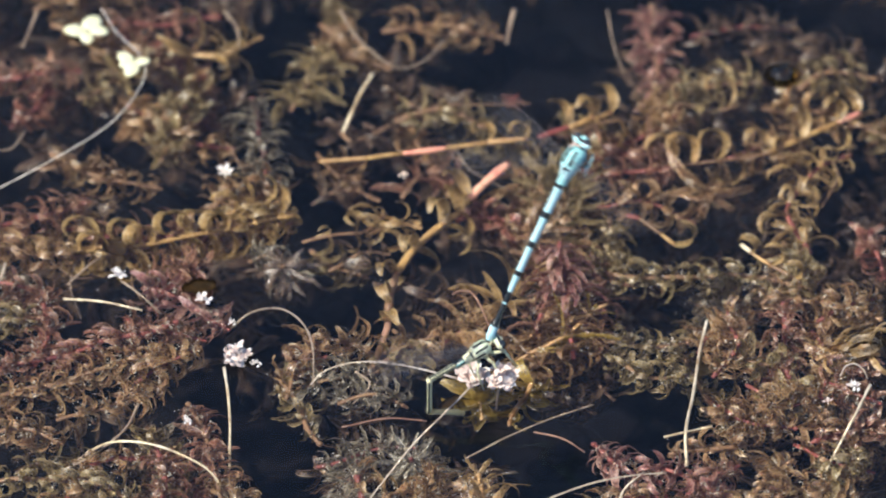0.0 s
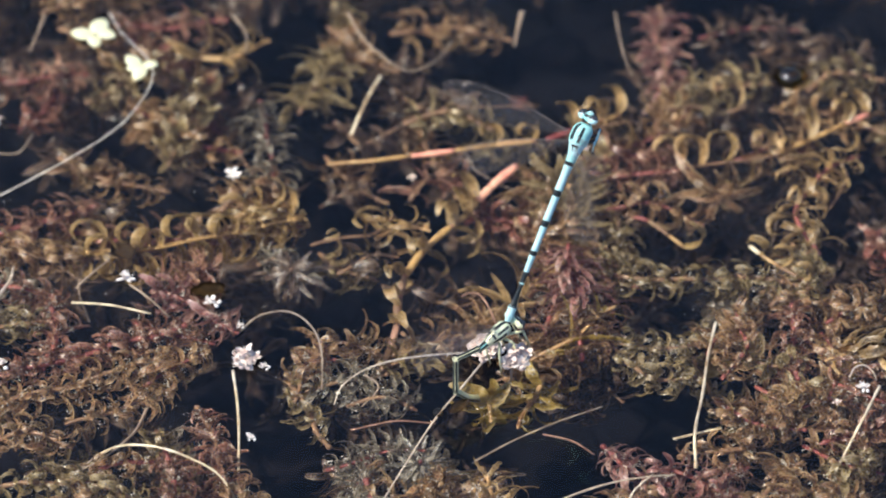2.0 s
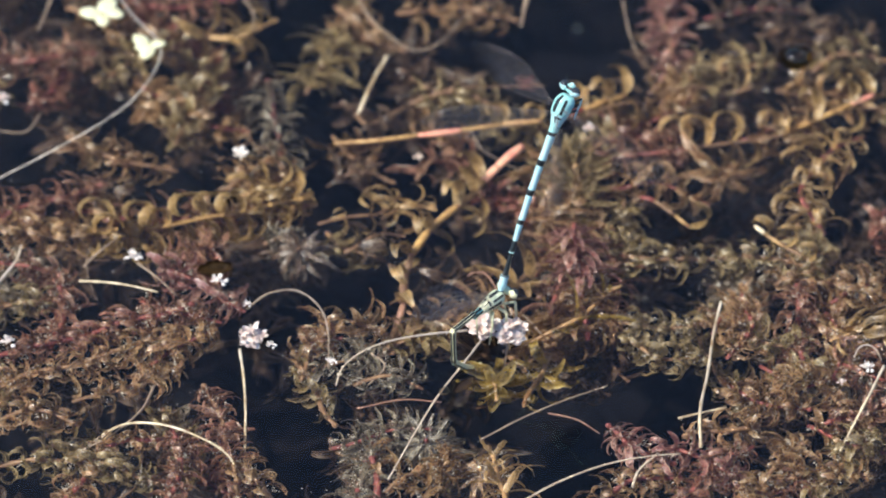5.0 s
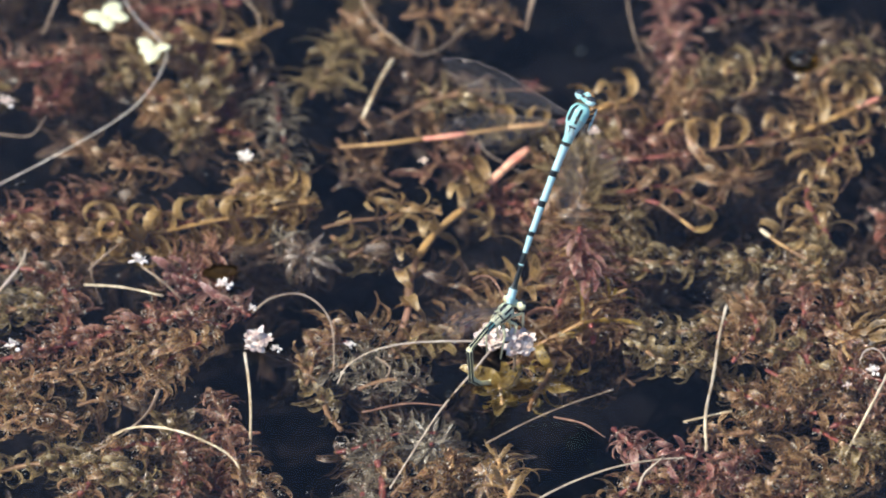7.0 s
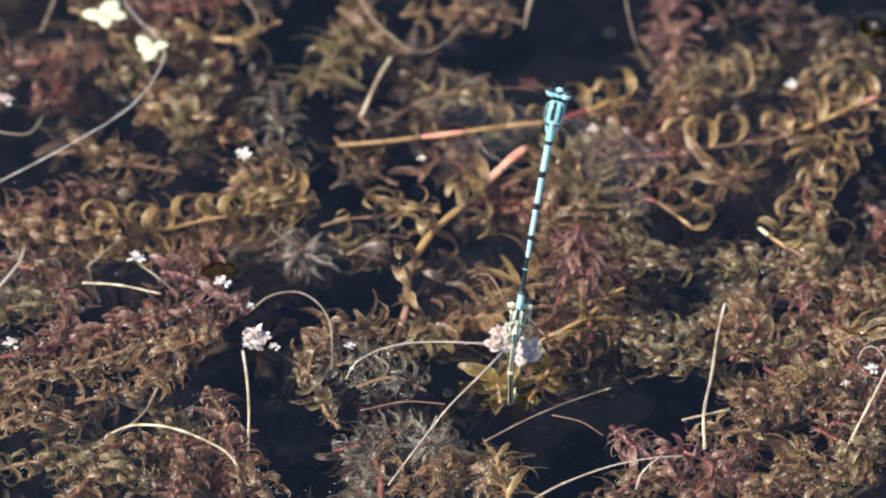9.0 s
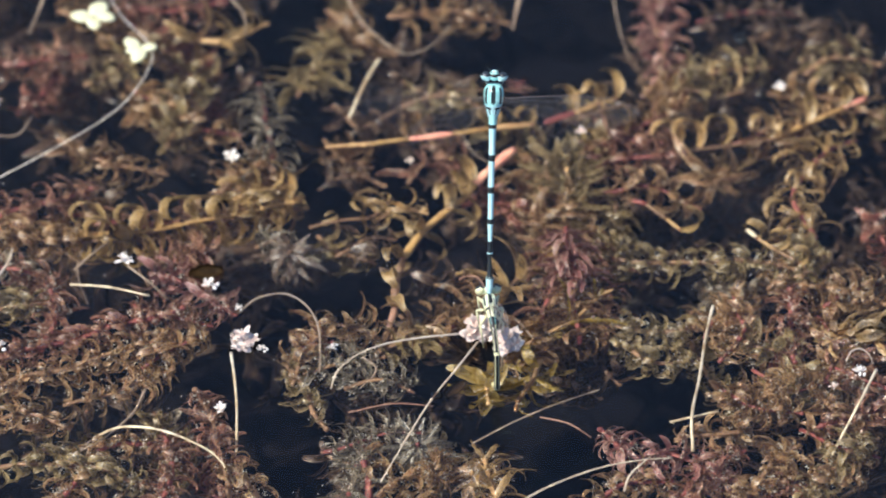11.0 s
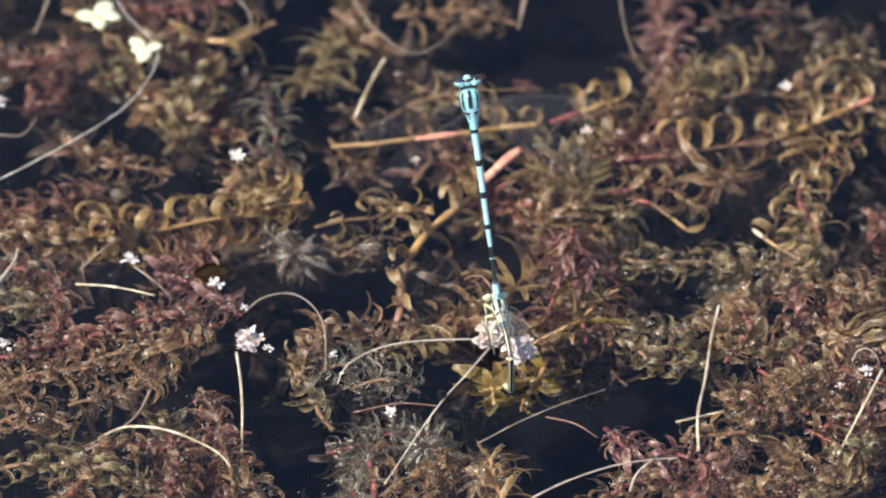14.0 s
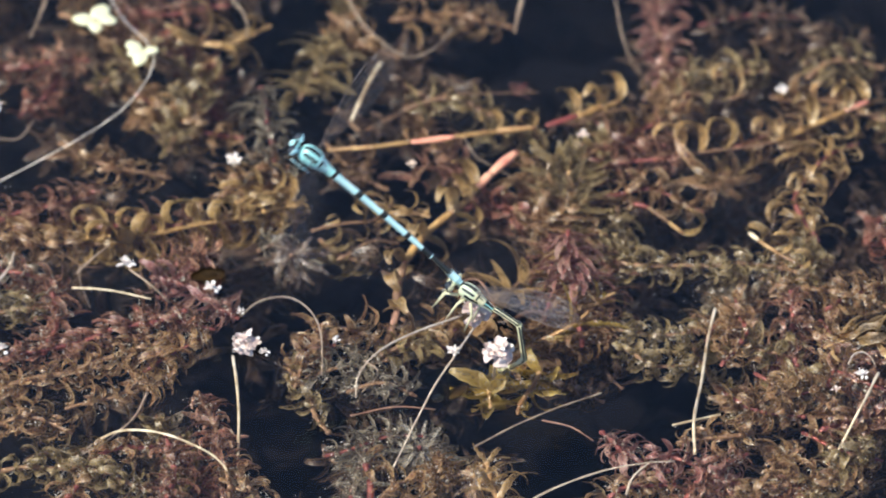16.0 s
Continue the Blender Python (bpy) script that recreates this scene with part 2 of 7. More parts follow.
def bubble_material(name, tint, rough, gloss):
    """A thin wet film: what lies behind shows dimmed, the sun and sky shine on it."""
    m, nt, p, out = material(name)
    clear = nt.nodes.new("ShaderNodeBsdfTransparent")
    clear.inputs["Color"].default_value = (*tint, 1)
    shine = node(nt, "BsdfGlossy", Roughness=rough)
    fres = node(nt, "Fresnel", IOR=gloss)
    mix = nt.nodes.new("ShaderNodeMixShader")
    nt.links.new(fres.outputs[0], mix.inputs[0])
    nt.links.new(clear.outputs[0], mix.inputs[1])
    nt.links.new(shine.outputs[0], mix.inputs[2])
    nt.links.new(mix.outputs[0], out.inputs["Surface"])
    return m


def ground_material():
    """Pond mud under water, coloured near-black for the dark of the depth; short turf on the bank."""
    m, nt, p, out = material("pond_ground")
    geo = nt.nodes.new("ShaderNodeNewGeometry")
    big = node(nt, "TexNoise", Scale=14.0, Detail=6.0)
    fine = node(nt, "TexNoise", Scale=300.0, Detail=5.0)
    for n in (big, fine):
        nt.links.new(geo.outputs["Position"], n.inputs["Vector"])
    # the missing light at depth is put into the mud's colour
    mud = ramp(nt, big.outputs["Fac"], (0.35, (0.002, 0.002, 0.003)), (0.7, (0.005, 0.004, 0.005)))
    turf = ramp(nt, fine.outputs["Fac"], (0.35, (0.04, 0.06, 0.02)), (0.65, (0.10, 0.12, 0.04)))
    part_z = nt.nodes.new("ShaderNodeSeparateXYZ")
    nt.links.new(geo.outputs["Position"], part_z.inputs[0])
    over = ramp(nt, part_z.outputs["Z"], (0.0, (0, 0, 0)), (0.05, (1, 1, 1)))
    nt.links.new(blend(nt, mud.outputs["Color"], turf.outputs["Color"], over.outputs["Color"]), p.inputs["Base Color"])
    p.inputs["Roughness"].default_value = 0.9
    p.inputs["Specular IOR Level"].default_value = 0.1
    b = node(nt, "Bump", Strength=0.6, Distance=0.004)
    nt.links.new(fine.outputs["Fac"], b.inputs["Height"])
    nt.links.new(b.outputs["Normal"], p.inputs["Normal"])
    return m


WING_STILL, WING_BEATING = wing_material("wing_still", 0.05, 0.05), wing_material("wing_beating", 0.026, 0.07)
WATER, GROUND = water_material(), ground_material()
BUBBLE, MENISCUS = bubble_material("bubble_film", (0.80, 0.72, 0.62), 0.1, 1.5), bubble_material("bubble_rim", (0.66, 0.58, 0.36), 0.3, 1.04)


# ---------------------------------------------------------------- mesh tools
def mesh_of(name, bm, *mats, smooth=True):
    me = bpy.data.meshes.new(name)
    bm.normal_update()
    bm.to_mesh(me)
    bm.free()
    for m in mats:
        me.materials.append(m)
    if smooth:
        me.shade_smooth()
    return me


def part(name, bm, mats, parent, label="", at=None):
    """Links a bmesh as one mesh object under a thing or a part."""
    mats = mats if isinstance(mats, (list, tuple)) else [mats]
    ob = new(name, mesh_of(name, bm, *mats))
    ob.parent = parent
    if at is not None:
        ob.matrix_basis = at
    return tagged(ob, label)


def thing(name, label, category, group="", at=None):
    ob = new(name)
    ob.empty_display_size = 0.002
    if at is not None:
        ob.matrix_basis = at
    return tagged(ob, label, category, group)


def spline(points, step):
    """Points along a smooth curve through the given ones, in millimetres."""
    pts = [Vector(p) for p in points]
    pts = [2 * pts[0] - pts[1], *pts, 2 * pts[-1] - pts[-2]]
    made = []
    for a, b, c, d in zip(pts, pts[1:], pts[2:], pts[3:]):
        n = max(1, round((c - b).length / step))
        for i in range(n):
            t = i / n
            made.append(0.5 * (2 * b + (c - a) * t + (2 * a - 5 * b + 4 * c - d) * t * t + (3 * b - a - 3 * c + d) * t ** 3))
    made.append(pts[-2])
    return made


def tube(bm, pts, radius, sides=8, mat=0, cap=True):
    """A tube along pts (mm); radius is a number or a function of 0..1, in mm."""
    rings, side = [], None
    for i, p in enumerate(pts):
        d = (pts[min(i + 1, len(pts) - 1)] - pts[max(i - 1, 0)]).normalized()
        side = d.orthogonal() if side is None else side - d * side.dot(d)
        side.normalize()
        up = d.cross(side)
        k = radius(i / (len(pts) - 1)) if callable(radius) else radius
        rings.append([bm.verts.new((p + k * (math.cos(a) * side + math.sin(a) * up)) * MM) for a in [2 * math.pi * j / sides for j in range(sides)]])
    for r0, r1 in zip(rings, rings[1:]):
        for j in range(sides):
            bm.faces.new((r0[j], r0[(j + 1) % sides], r1[(j + 1) % sides], r1[j])).material_index = mat
    if cap:
        bm.faces.new(rings[0][::-1]).material_index = mat
        bm.faces.new(rings[-1]).material_index = mat
    return rings


def lathe(bm, rows, sides=12, flat=1.0, colour=None):
    """A body turned about the y axis: rows of (y, radius, z of the axis) in mm; colour(y, angle) picks the material."""
    rings = []
    for y, k, z in rows:
        rings.append([bm.verts.new(Vector((k * math.sin(a), y, z + flat * k * math.cos(a))) * MM) for a in [2 * math.pi * (j + 0.5) / sides for j in range(sides)]])
    for i, (r0, r1) in enumerate(zip(rings, rings[1:])):
        for j in range(sides):
            f = bm.faces.new((r0[j], r0[(j + 1) % sides], r1[(j + 1) % sides], r1[j]))
            if colour:
                ang = 2 * math.pi * (j + 1) / sides
                f.material_index = colour((rows[i][0] + rows[i + 1][0]) / 2, min(ang, 2 * math.pi - ang))
    bm.faces.new(rings[0][::-1])
    bm.faces.new(rings[-1])
    bmesh.ops.recalc_face_normals(bm, faces=bm.faces)
    return bm


def ball(bm, centre, size, mat=0, rings=6, sides=10, turn=None):
    """A rounded lump with half axes size, in mm."""
    before = len(bm.faces)
    m = Matrix.Translation(Vector(centre) * MM) @ (turn or Matrix()) @ Matrix.Diagonal((*[s * MM for s in size], 1))
    made = bmesh.ops.create_uvsphere(bm, u_segments=sides, v_segments=rings, radius=1, matrix=m)
    bm.faces.ensure_lookup_table()
    for f in bm.faces[before:]:
        f.material_index = mat


def blade(bm, length, width, curl, lift, cup=0.12, rows=9, mat=0, place=None, thick=0.0, jag=0.0):
    """A strap leaf that leaves its stem (the z axis) at lift degrees from it and bends on by curl degrees; tapered, grooved along the middle."""
    a, p, made = radians(lift), Vector((0.35, 0, 0)), []
    edge = bm.verts.layers.float.get("edge") or bm.verts.layers.float.new("edge")
    place = place or Matrix()
    for i in range(rows + 1):
        t = i / rows
        w = width * 0.5 * (0.75 + 0.5 * min(t * 4, 1) - 0.25) * max(0.05, (1 - t ** 2.6)) ** 0.6
        d = Vector((math.sin(a), 0, math.cos(a)))
        nrm = Vector((math.cos(a), 0, -math.sin(a)))
        wob = jag * math.sin(t * 21)
        ring = []
        for s, dip in ((-1, 1), (0, 0), (1, 1)):
            v = bm.verts.new((place @ (p + Vector((wob * s, s * (w + wob), 0)) - nrm * cup * dip * w * 2)) * MM)
            v[edge] = dip
            ring.append(v)
        made.append(ring)
        a += radians(curl) / rows * (0.5 + t)
        p = p + d * (length / rows)
    for r0, r1 in zip(made, made[1:]):
        for j in (0, 1):
            bm.faces.new((r0[j], r0[j + 1], r1[j + 1], r1[j])).material_index = mat
    return made


# ---------------------------------------------------------------- setting
def ground():
    """One sheet: the pond's bowl of mud, its low bank and the land beyond."""
    bm = bmesh.new()
    prev = None
    for rad, z in ((0.0, -0.085), (0.5, -0.085), (1.2, -0.08), (1.75, -0.06), (2.1, -0.02), (2.3, 0.03), (2.7, 0.10), (3.6, 0.14), (8, 0.16), (40, 0.2), (400, 0.2), (3000, 0.2)):
        ring = []
        for j in range(64):
            a = 2 * math.pi * j / 64
            k = rad * (1 + 0.05 * math.sin(3 * a) + 0.03 * math.sin(7 * a + 1))
            ring.append(bm.verts.new((k * math.cos(a), 1.45 + k * math.sin(a), z)))
        if prev:
            for j in range(64):
                bm.faces.new((prev[j], ring[j], ring[(j + 1) % 64], prev[(j + 1) % 64]))
        prev = ring
    bmesh.ops.remove_doubles(bm, verts=bm.verts, dist=1e-6)
    bmesh.ops.recalc_face_normals(bm, faces=bm.faces)
    tagged(new("ground", mesh_of("ground", bm, GROUND)), "mud bed of a pond, coloured near-black for depth, with a low turf bank", "ground", kind="structure")


DIMPLES = [(-33.1, -5.8, 0.8, 2.3), (62.0, -17.2, 0.8, 2.8), (-27.2, -20.2, 0.4, 2.0), (9.6, -23.3, 0.9, 2.6), (6.9, -20.9, 0.6, 2.0), (-45.1, -3.0, 0.3, 1.6), (-46.5, 3.9, 0.35, 2.0), (62.8, -26.1, 0.4, 1.6)]
SWELLS = [(0.05, 17, 0.4), (0.04, 11, 1.9), (0.035, 13, 2.7), (0.05, 23, 1.2), (0.02, 7, 0.9), (0.015, 5.5, 2.3)]


def swell(x, y):
    """Height of the water in mm: faint capillary waves, rings round the insects, dimples where flowers pull the film."""
    fade = max(0.0, min(1.0, (72 - abs(x)) / 10, (72 - abs(y)) / 10))
    z = sum(a * math.sin(2 * math.pi * (x * math.cos(t) + y * math.sin(t)) / w + 3 * t) for a, w, t in SWELLS)
    cx, cy = DIMPLES[3][:2]
    r = math.hypot(x - cx, y - cy)
    z += 0.05 * math.exp(-r / 22) * math.sin(2 * math.pi * r / 6.5)
    for dx, dy in (DIMPLES[0][:2], DIMPLES[1][:2]):
        r = math.hypot(x - dx, y - dy)
        if r < 14:
            z += 0.045 * math.exp(-r / 4.5) * math.sin(2 * math.pi * r / 2.2)
    for dx, dy, depth, k in DIMPLES:
        z -= depth * math.exp(-((x - dx) ** 2 + (y - dy) ** 2) / (2 * k * k))
    return z * fade


def water():
    """The pond's surface: finely waved round the weed, flat beyond."""
    bm = bmesh.new()
    n, half = 300, 75.0
    grid = [[bm.verts.new(Vector((x, y, swell(x, y))) * MM) for x in [half * (2 * i / n - 1) for i in range(n + 1)]] for y in [half * (2 * j / n - 1) for j in range(n + 1)]]
    for r0, r1 in zip(grid, grid[1:]):
        for i in range(n):
            bm.faces.new((r0[i], r0[i + 1], r1[i + 1], r1[i]))
    inner, outer = [], []
    for j in range(96):
        a = 2 * math.pi * (j + 0.5) / 96
        k = half * MM / max(abs(math.cos(a)), abs(math.sin(a)))
        inner.append(bm.verts.new((k * math.cos(a), k * math.sin(a), 0)))
        outer.append(bm.verts.new((2.45 * math.cos(a), 1.45 + 2.45 * math.sin(a), 0)))
    corner = {12: (1, 1), 36: (-1, 1), 60: (-1, -1), 84: (1, -1)}
    for j in range(96):
        q = (j + 1) % 96
        loop = [inner[j], outer[j], outer[q], inner[q]]
        if q in corner:
            cx, cy = corner[q]
            loop.append(bm.verts.new((cx * half * MM, cy * half * MM, 0)))
        bm.faces.new(loop)
    ob = tagged(new("water", mesh_of("water", bm, WATER)), "clear pond water with faint ripples over submerged weed", "water", kind="structure")
    ob.visible_shadow = False


ground()
water()


# ---------------------------------------------------------------- waterweed
rng, glint_rng = random.Random(7), random.Random(3)
LEAVES = {}


def leaf_mesh(mat, length, width, curl, lift):
    """Leaves of one form share a mesh; forms are rounded to steps."""
    key = (mat.name, round(length * 2), round(width * 5), round(curl / 25), round(lift / 20))
    if key not in LEAVES:
        bm = bmesh.new()
        blade(bm, key[1] / 2, key[2] / 5, key[3] * 25, key[4] * 20, cup=0.2, rows=10, jag=0.09)
        LEAVES[key] = mesh_of("leaf", bm, mat)
    return LEAVES[key]


GLINTS = []


def shoot(points, mat, stem, length=7.0, width=1.5, curl=(150, 300), lift=50, gap=2.6, each=4, thick=0.45, label="", bare=0.0, spread=1.0, joined=None, ranks=None, neat=False, foliage=None, whorled=False):
    """A stem of waterweed with whorls of leaves along it; points in mm, from the old end to the tip."""
    pts = spline(points, 1.0)
    if mat not in (TAN, GOLD, YELLOW, DEEP_DIM) and not neat:
        length, width, curl, gap = length * 0.68, width * 1.12, (curl[0] * 0.95, curl[1] * 1.0), gap * 0.82
    sway = Vector((rng.uniform(0, 6), rng.uniform(0, 6), rng.uniform(0, 6)))
    pts = [p + 0.28 * Vector((math.sin(i * 0.55 + sway.x), math.sin(i * 0.43 + sway.y), 0.5 * math.sin(i * 0.5 + sway.z))) for i, p in enumerate(pts)]
    base = pts[0]
    if joined is None:
        top = thing("waterweed", label, "water plant", "waterweed in the pond", mm(*base))
        bm = bmesh.new()
        local = [p - base for p in pts]
        total_len = len(pts)
        tube(bm, local, lambda t: thick * (0.95 - 0.35 * t) * (1 + 0.06 * math.sin(t * total_len * 2.1)), 7)
        for i in range(0, len(local), max(2, round(gap))):
            ball(bm, local[i], (thick * 1.05,) * 3, 0, 4, 7)
        part("stem", bm, stem, top)
    run, turn = 0.0, rng.uniform(0, 6)
    mass = bmesh.new() if foliage else None
    total = sum((b - a).length for a, b in zip(pts, pts[1:]))
    walked = 0.0
    for a, b in zip(pts, pts[1:]):
        run += (b - a).length
        walked += (b - a).length
        t = walked / total
        here = gap if neat else gap * (1.15 - 0.6 * t)
        if run < here:
            continue
        run = 0.0
        if t < bare:
            continue
        d = (b - a).normalized()
        q = d.to_track_quat("Z", "X")
        if ranks:
            side = (Vector(ranks) - d * Vector(ranks).dot(d)).normalized()
            q = Matrix((side, d.cross(side), d)).transposed().to_quaternion()
        turn += 0.6
        for j in range(each):
            if rng.random() > spread * (0.95 if whorled else 0.84):
                continue
            ang = turn + 2 * math.pi * j / each + rng.uniform(-0.25, 0.25)
            if ranks:
                ang = (j % 2) * math.pi + rng.uniform(-0.6, 0.6) * (0.3 if neat else 1)
            size = (1.0 if t < 0.8 else 1.0 - 0.45 * (t - 0.8) / 0.2) * (rng.uniform(0.85, 1.1) if neat or whorled else rng.uniform(0.6, 1.22))
            c, lf = rng.uniform(*curl) * (1 if ranks or whorled else rng.choice((0.45, 0.8, 1, 1, 1.1))), lift + rng.uniform(-24, 24) * (0.3 if whorled else 1)
            m = Matrix.Translation(a * MM) @ q.to_matrix().to_4x4() @ Matrix.Rotation(ang, 4, "Z") @ Matrix.Rotation(rng.uniform(0.35, 0.6) if neat else rng.uniform(-0.6, 0.6) * (0.4 if ranks or whorled else 1), 4, "X")
            # leaves do not break the water's surface
            reach = (m.to_3x3() @ Vector((1, 0, 0.3))).z * length * size * MM * 0.7 + m.translation.z
            if reach > -0.0004:
                m = m @ Matrix.Rotation(radians(40), 4, "Y")
            if mass is not None:
                blade(mass, length * size, width * size, c, lf, rows=7, place=Matrix.LocRotScale(m.translation / MM - base, m.to_quaternion(), None))
            elif joined is not None:
                blade(joined, length * size, width * size, c, lf, rows=6, place=Matrix.LocRotScale(m.translation / MM, m.to_quaternion(), None))
            else:
                ob = new("leaf", leaf_mesh(mat, length * size, width * size, c, lf))
                ob.parent = top
                ob.matrix_basis = Matrix.Translation(-base * MM) @ m
                if a.y < 2 and a.z > -9:
                    # white specks on the upper side of the nearer leaves imitate sun glints
                    for bead in range(glint_rng.choice((0, 1, 2, 5, 9, 13))):
                        f = glint_rng.gauss(0.36, 0.1) * length * size
                        g = radians(lf + c * 0.3 * glint_rng.uniform(0.5, 1.2))
                        at = m @ (Vector((math.sin(g) * f, glint_rng.uniform(-0.4, 0.4) * width, math.cos(g) * f)) * MM)
                        GLINTS.append(Vector((at.x / MM, at.y / MM, min(at.z / MM + 0.12, -0.1))))
    if mass is not None:
        part("foliage", mass, foliage, top)


L_TAN = "tan submerged waterweed with curled ring-shaped leaves"
L_RED = "dark red submerged waterweed with crowded narrow leaves"
L_BROWN = "brown silt-covered submerged waterweed with curved leaves"
L_OLIVE = "olive submerged waterweed with curved leaves"
L_GREY = "grey-brown silted waterweed with fine spread leaves"

# the long runners with ring-like leaves
shoot([(-51.6, 6.0, -5.0), (-38.8, 7.3, -4.5), (-29.5, 10.0, -4.5), (-19.6, 12.9, -5.0)], GOLD, STEM_GOLD, 11.6, 3.0, (335, 368), 62, 2.3, 2, 0.45, L_TAN, ranks=(0, 0.7, 0.7), neat=True)
shoot([(-65.5, 8.0, -6.0), (-57.9, 5.9, -6.0), (-50.8, 6.1, -6.0)], BROWN, STEM_BROWN, 8.5, 1.6, (260, 350), 60, 1.6, 4, 0.3, L_BROWN)
shoot([(-29.9, 13.9, -6.0), (-26.2, 15.0, -5.0), (-21.6, 15.9, -5.0)], GOLD, STEM_GOLD, 7.5, 2.4, (60, 220), 60, 2.6, 4, 0.4, L_TAN)
shoot([(34.4, 25.3, -7.0), (44.1, 25.5, -6.5), (51.9, 27.6, -6.5), (55.2, 29.1, -7.0)], TAN, STEM_BROWN, 10.5, 2.5, (250, 345), 60, 3.0, 2, 0.3, L_TAN, ranks=(0, 0.7, 0.7), neat=True)
shoot([(22.3, 32.7, -8.0), (26.9, 34.3, -7.5), (30.8, 35.4, -8.0)], TAN, STEM_BROWN, 9.5, 2.2, (90, 220), 60, 4.2, 2, 0.3, L_TAN, ranks=(0, 0.7, 0.7), neat=True)
shoot([(44.8, 39.3, -10.0), (46.9, 39.8, -10.0)], TAN, STEM_BROWN, 24, 2.2, (335, 350), 62, 1.4, 1, 0.3, "tan waterweed with one wide ring-shaped leaf", ranks=(0, 0.7, 0.7), neat=True)
shoot([(35.9, 38.4, -9.0), (38.9, 39.9, -9.0), (42.8, 38.4, -9.0)], OLIVE, STEM_BROWN, 11, 2.0, (60, 170), 60, 3.0, 3, 0.3, L_OLIVE)
shoot([(-19.7, 41.0, -13.0), (-16.8, 47.7, -12.0), (-14.3, 53.8, -12.0)], OLIVE, STEM_BROWN, 10, 1.6, (60, 200), 60, 2.0, 7, 0.35, L_OLIVE)
shoot([(-7.9, 11.5, -9.0), (-4.6, 13.2, -8.0), (-0.3, 12.5, -8.0)], TAN, STEM_TAN, 8, 1.7, (150, 260), 55, 3.4, 4, 0.45, L_TAN)
shoot([(-38.1, 51.8, -9.0), (-31.2, 49.3, -8.0), (-24.4, 54.3, -9.0)], TAN, STEM_TAN, 9, 2.0, (60, 160), 55, 3.4, 4, 0.5, L_TAN)
shoot([(-34.6, 46.3, -10.0), (-37.0, 37.7, -10.0), (-39.4, 28.0, -10.0)], OLIVE, STEM_BROWN, 8, 1.4, (90, 240), 55, 2.0, 7, 0.4, L_OLIVE)

def jointed(points, joints, label, colours, leaf_length=9.0, leaf_width=1.9, curl=(110, 260), each=2, ranks=(0, 0.7, 0.7), leaves=None):
    """A thick stem of swollen joints with crimson nodes between, some with a few large curled leaves; joints: (thickness, share of the length)."""
    pts = spline(points, 0.6)
    base = pts[0]
    top = thing("waterweed", label, "water plant", "waterweed in the pond", mm(*base))
    whole, start = sum(share for k, share in joints), 0.0
    for i, (k, share) in enumerate(joints):
        end = start + share / whole
        run = [p - base for p in pts[round(start * (len(pts) - 1)):round(end * (len(pts) - 1)) + 1]]
        bm = bmesh.new()
        tube(bm, run, lambda q: k * (0.74 + 0.34 * math.sin(math.pi * (0.08 + 0.84 * q)) + 0.05 * math.sin(9 * q + i)), 10)
        part("stem_joint", bm, colours[i % len(colours)], top)
        d = (run[-1] - run[-2]).normalized()
        bm = bmesh.new()
        ball(bm, run[-1], (k * 0.82, k * 0.82, k * 0.7), 0, 6, 10, d.to_track_quat("Z", "X").to_matrix().to_4x4())
        part("node", bm, STEM_CRIMSON, top, "crimson swollen node")
        side = (Vector(ranks) - d * Vector(ranks).dot(d)).normalized()
        q = Matrix((side, d.cross(side), d)).transposed().to_4x4()
        for j in range(each if leaves is None else leaves[i]):
            ang = j * math.pi + rng.uniform(-0.5, 0.5)
            m = Matrix.Translation(run[-1] * MM) @ q @ Matrix.Rotation(ang, 4, "Z") @ Matrix.Rotation(rng.uniform(0.3, 0.7), 4, "X")
            ob = new("leaf", leaf_mesh(GOLD, leaf_length * rng.uniform(0.75, 1.1), leaf_width * 1.15, rng.uniform(*curl), 55 + rng.uniform(-15, 15)))
            ob.parent = top
            ob.matrix_basis = m
        start = end


# thick jointed stems: the one that climbs to the pink tip, the orange runner behind it and two short golden ends
jointed([(-7.6, -14.4, -12.0), (-6.3, -10.8, -11.0), (-5.4, -6.4, -10.0), (-4.8, -1.7, -9.0), (-3.9, 2.9, -8.0)], [(0.5, 1), (0.55, 1), (0.6, 1), (0.55, 0.8)], "brown jointed waterweed stem with curled leaves", [STEM_BROWN, STALK_RUSSET, STEM_BROWN], leaves=(0, 1, 1, 2))
jointed([(-3.7, 3.3, -8.0), (-1.8, 7.1, -8.0), (1.6, 11.2, -7.0), (5.4, 15.4, -7.0)], [(0.62, 1), (0.6, 1), (0.5, 0.7)], "golden jointed waterweed stem with broad curled leaves", [STEM_GOLD], 9.5, 2.1, (120, 230), leaves=(2, 2, 2))
jointed([(5.4, 15.4, -7.0), (6.8, 17.8, -6.5), (9.4, 21.0, -6.0), (12.6, 24.7, -6.0)], [(0.5, 0.5), (0.62, 0.7), (0.66, 1)], "thick pink jointed waterweed tip under the water", [STEM_GOLD, STEM_PINK, STEM_PEACH], leaves=(1, 0, 0))
jointed([(-15.7, 26.7, -8.0), (-8.5, 27.1, -7.5), (-1.8, 27.9, -7.0), (5.8, 29.4, -7.0), (15.2, 30.6, -6.5)], [(0.34, 1), (0.36, 0.8), (0.46, 1), (0.4, 0.9), (0.5, 0.8)], "long orange jointed waterweed runner", [STEM_TAN, STEM_GOLD, STEM_PEACH, STEM_GOLD], 8, 1.9, (200, 320), leaves=(0, 0, 0, 1, 2))
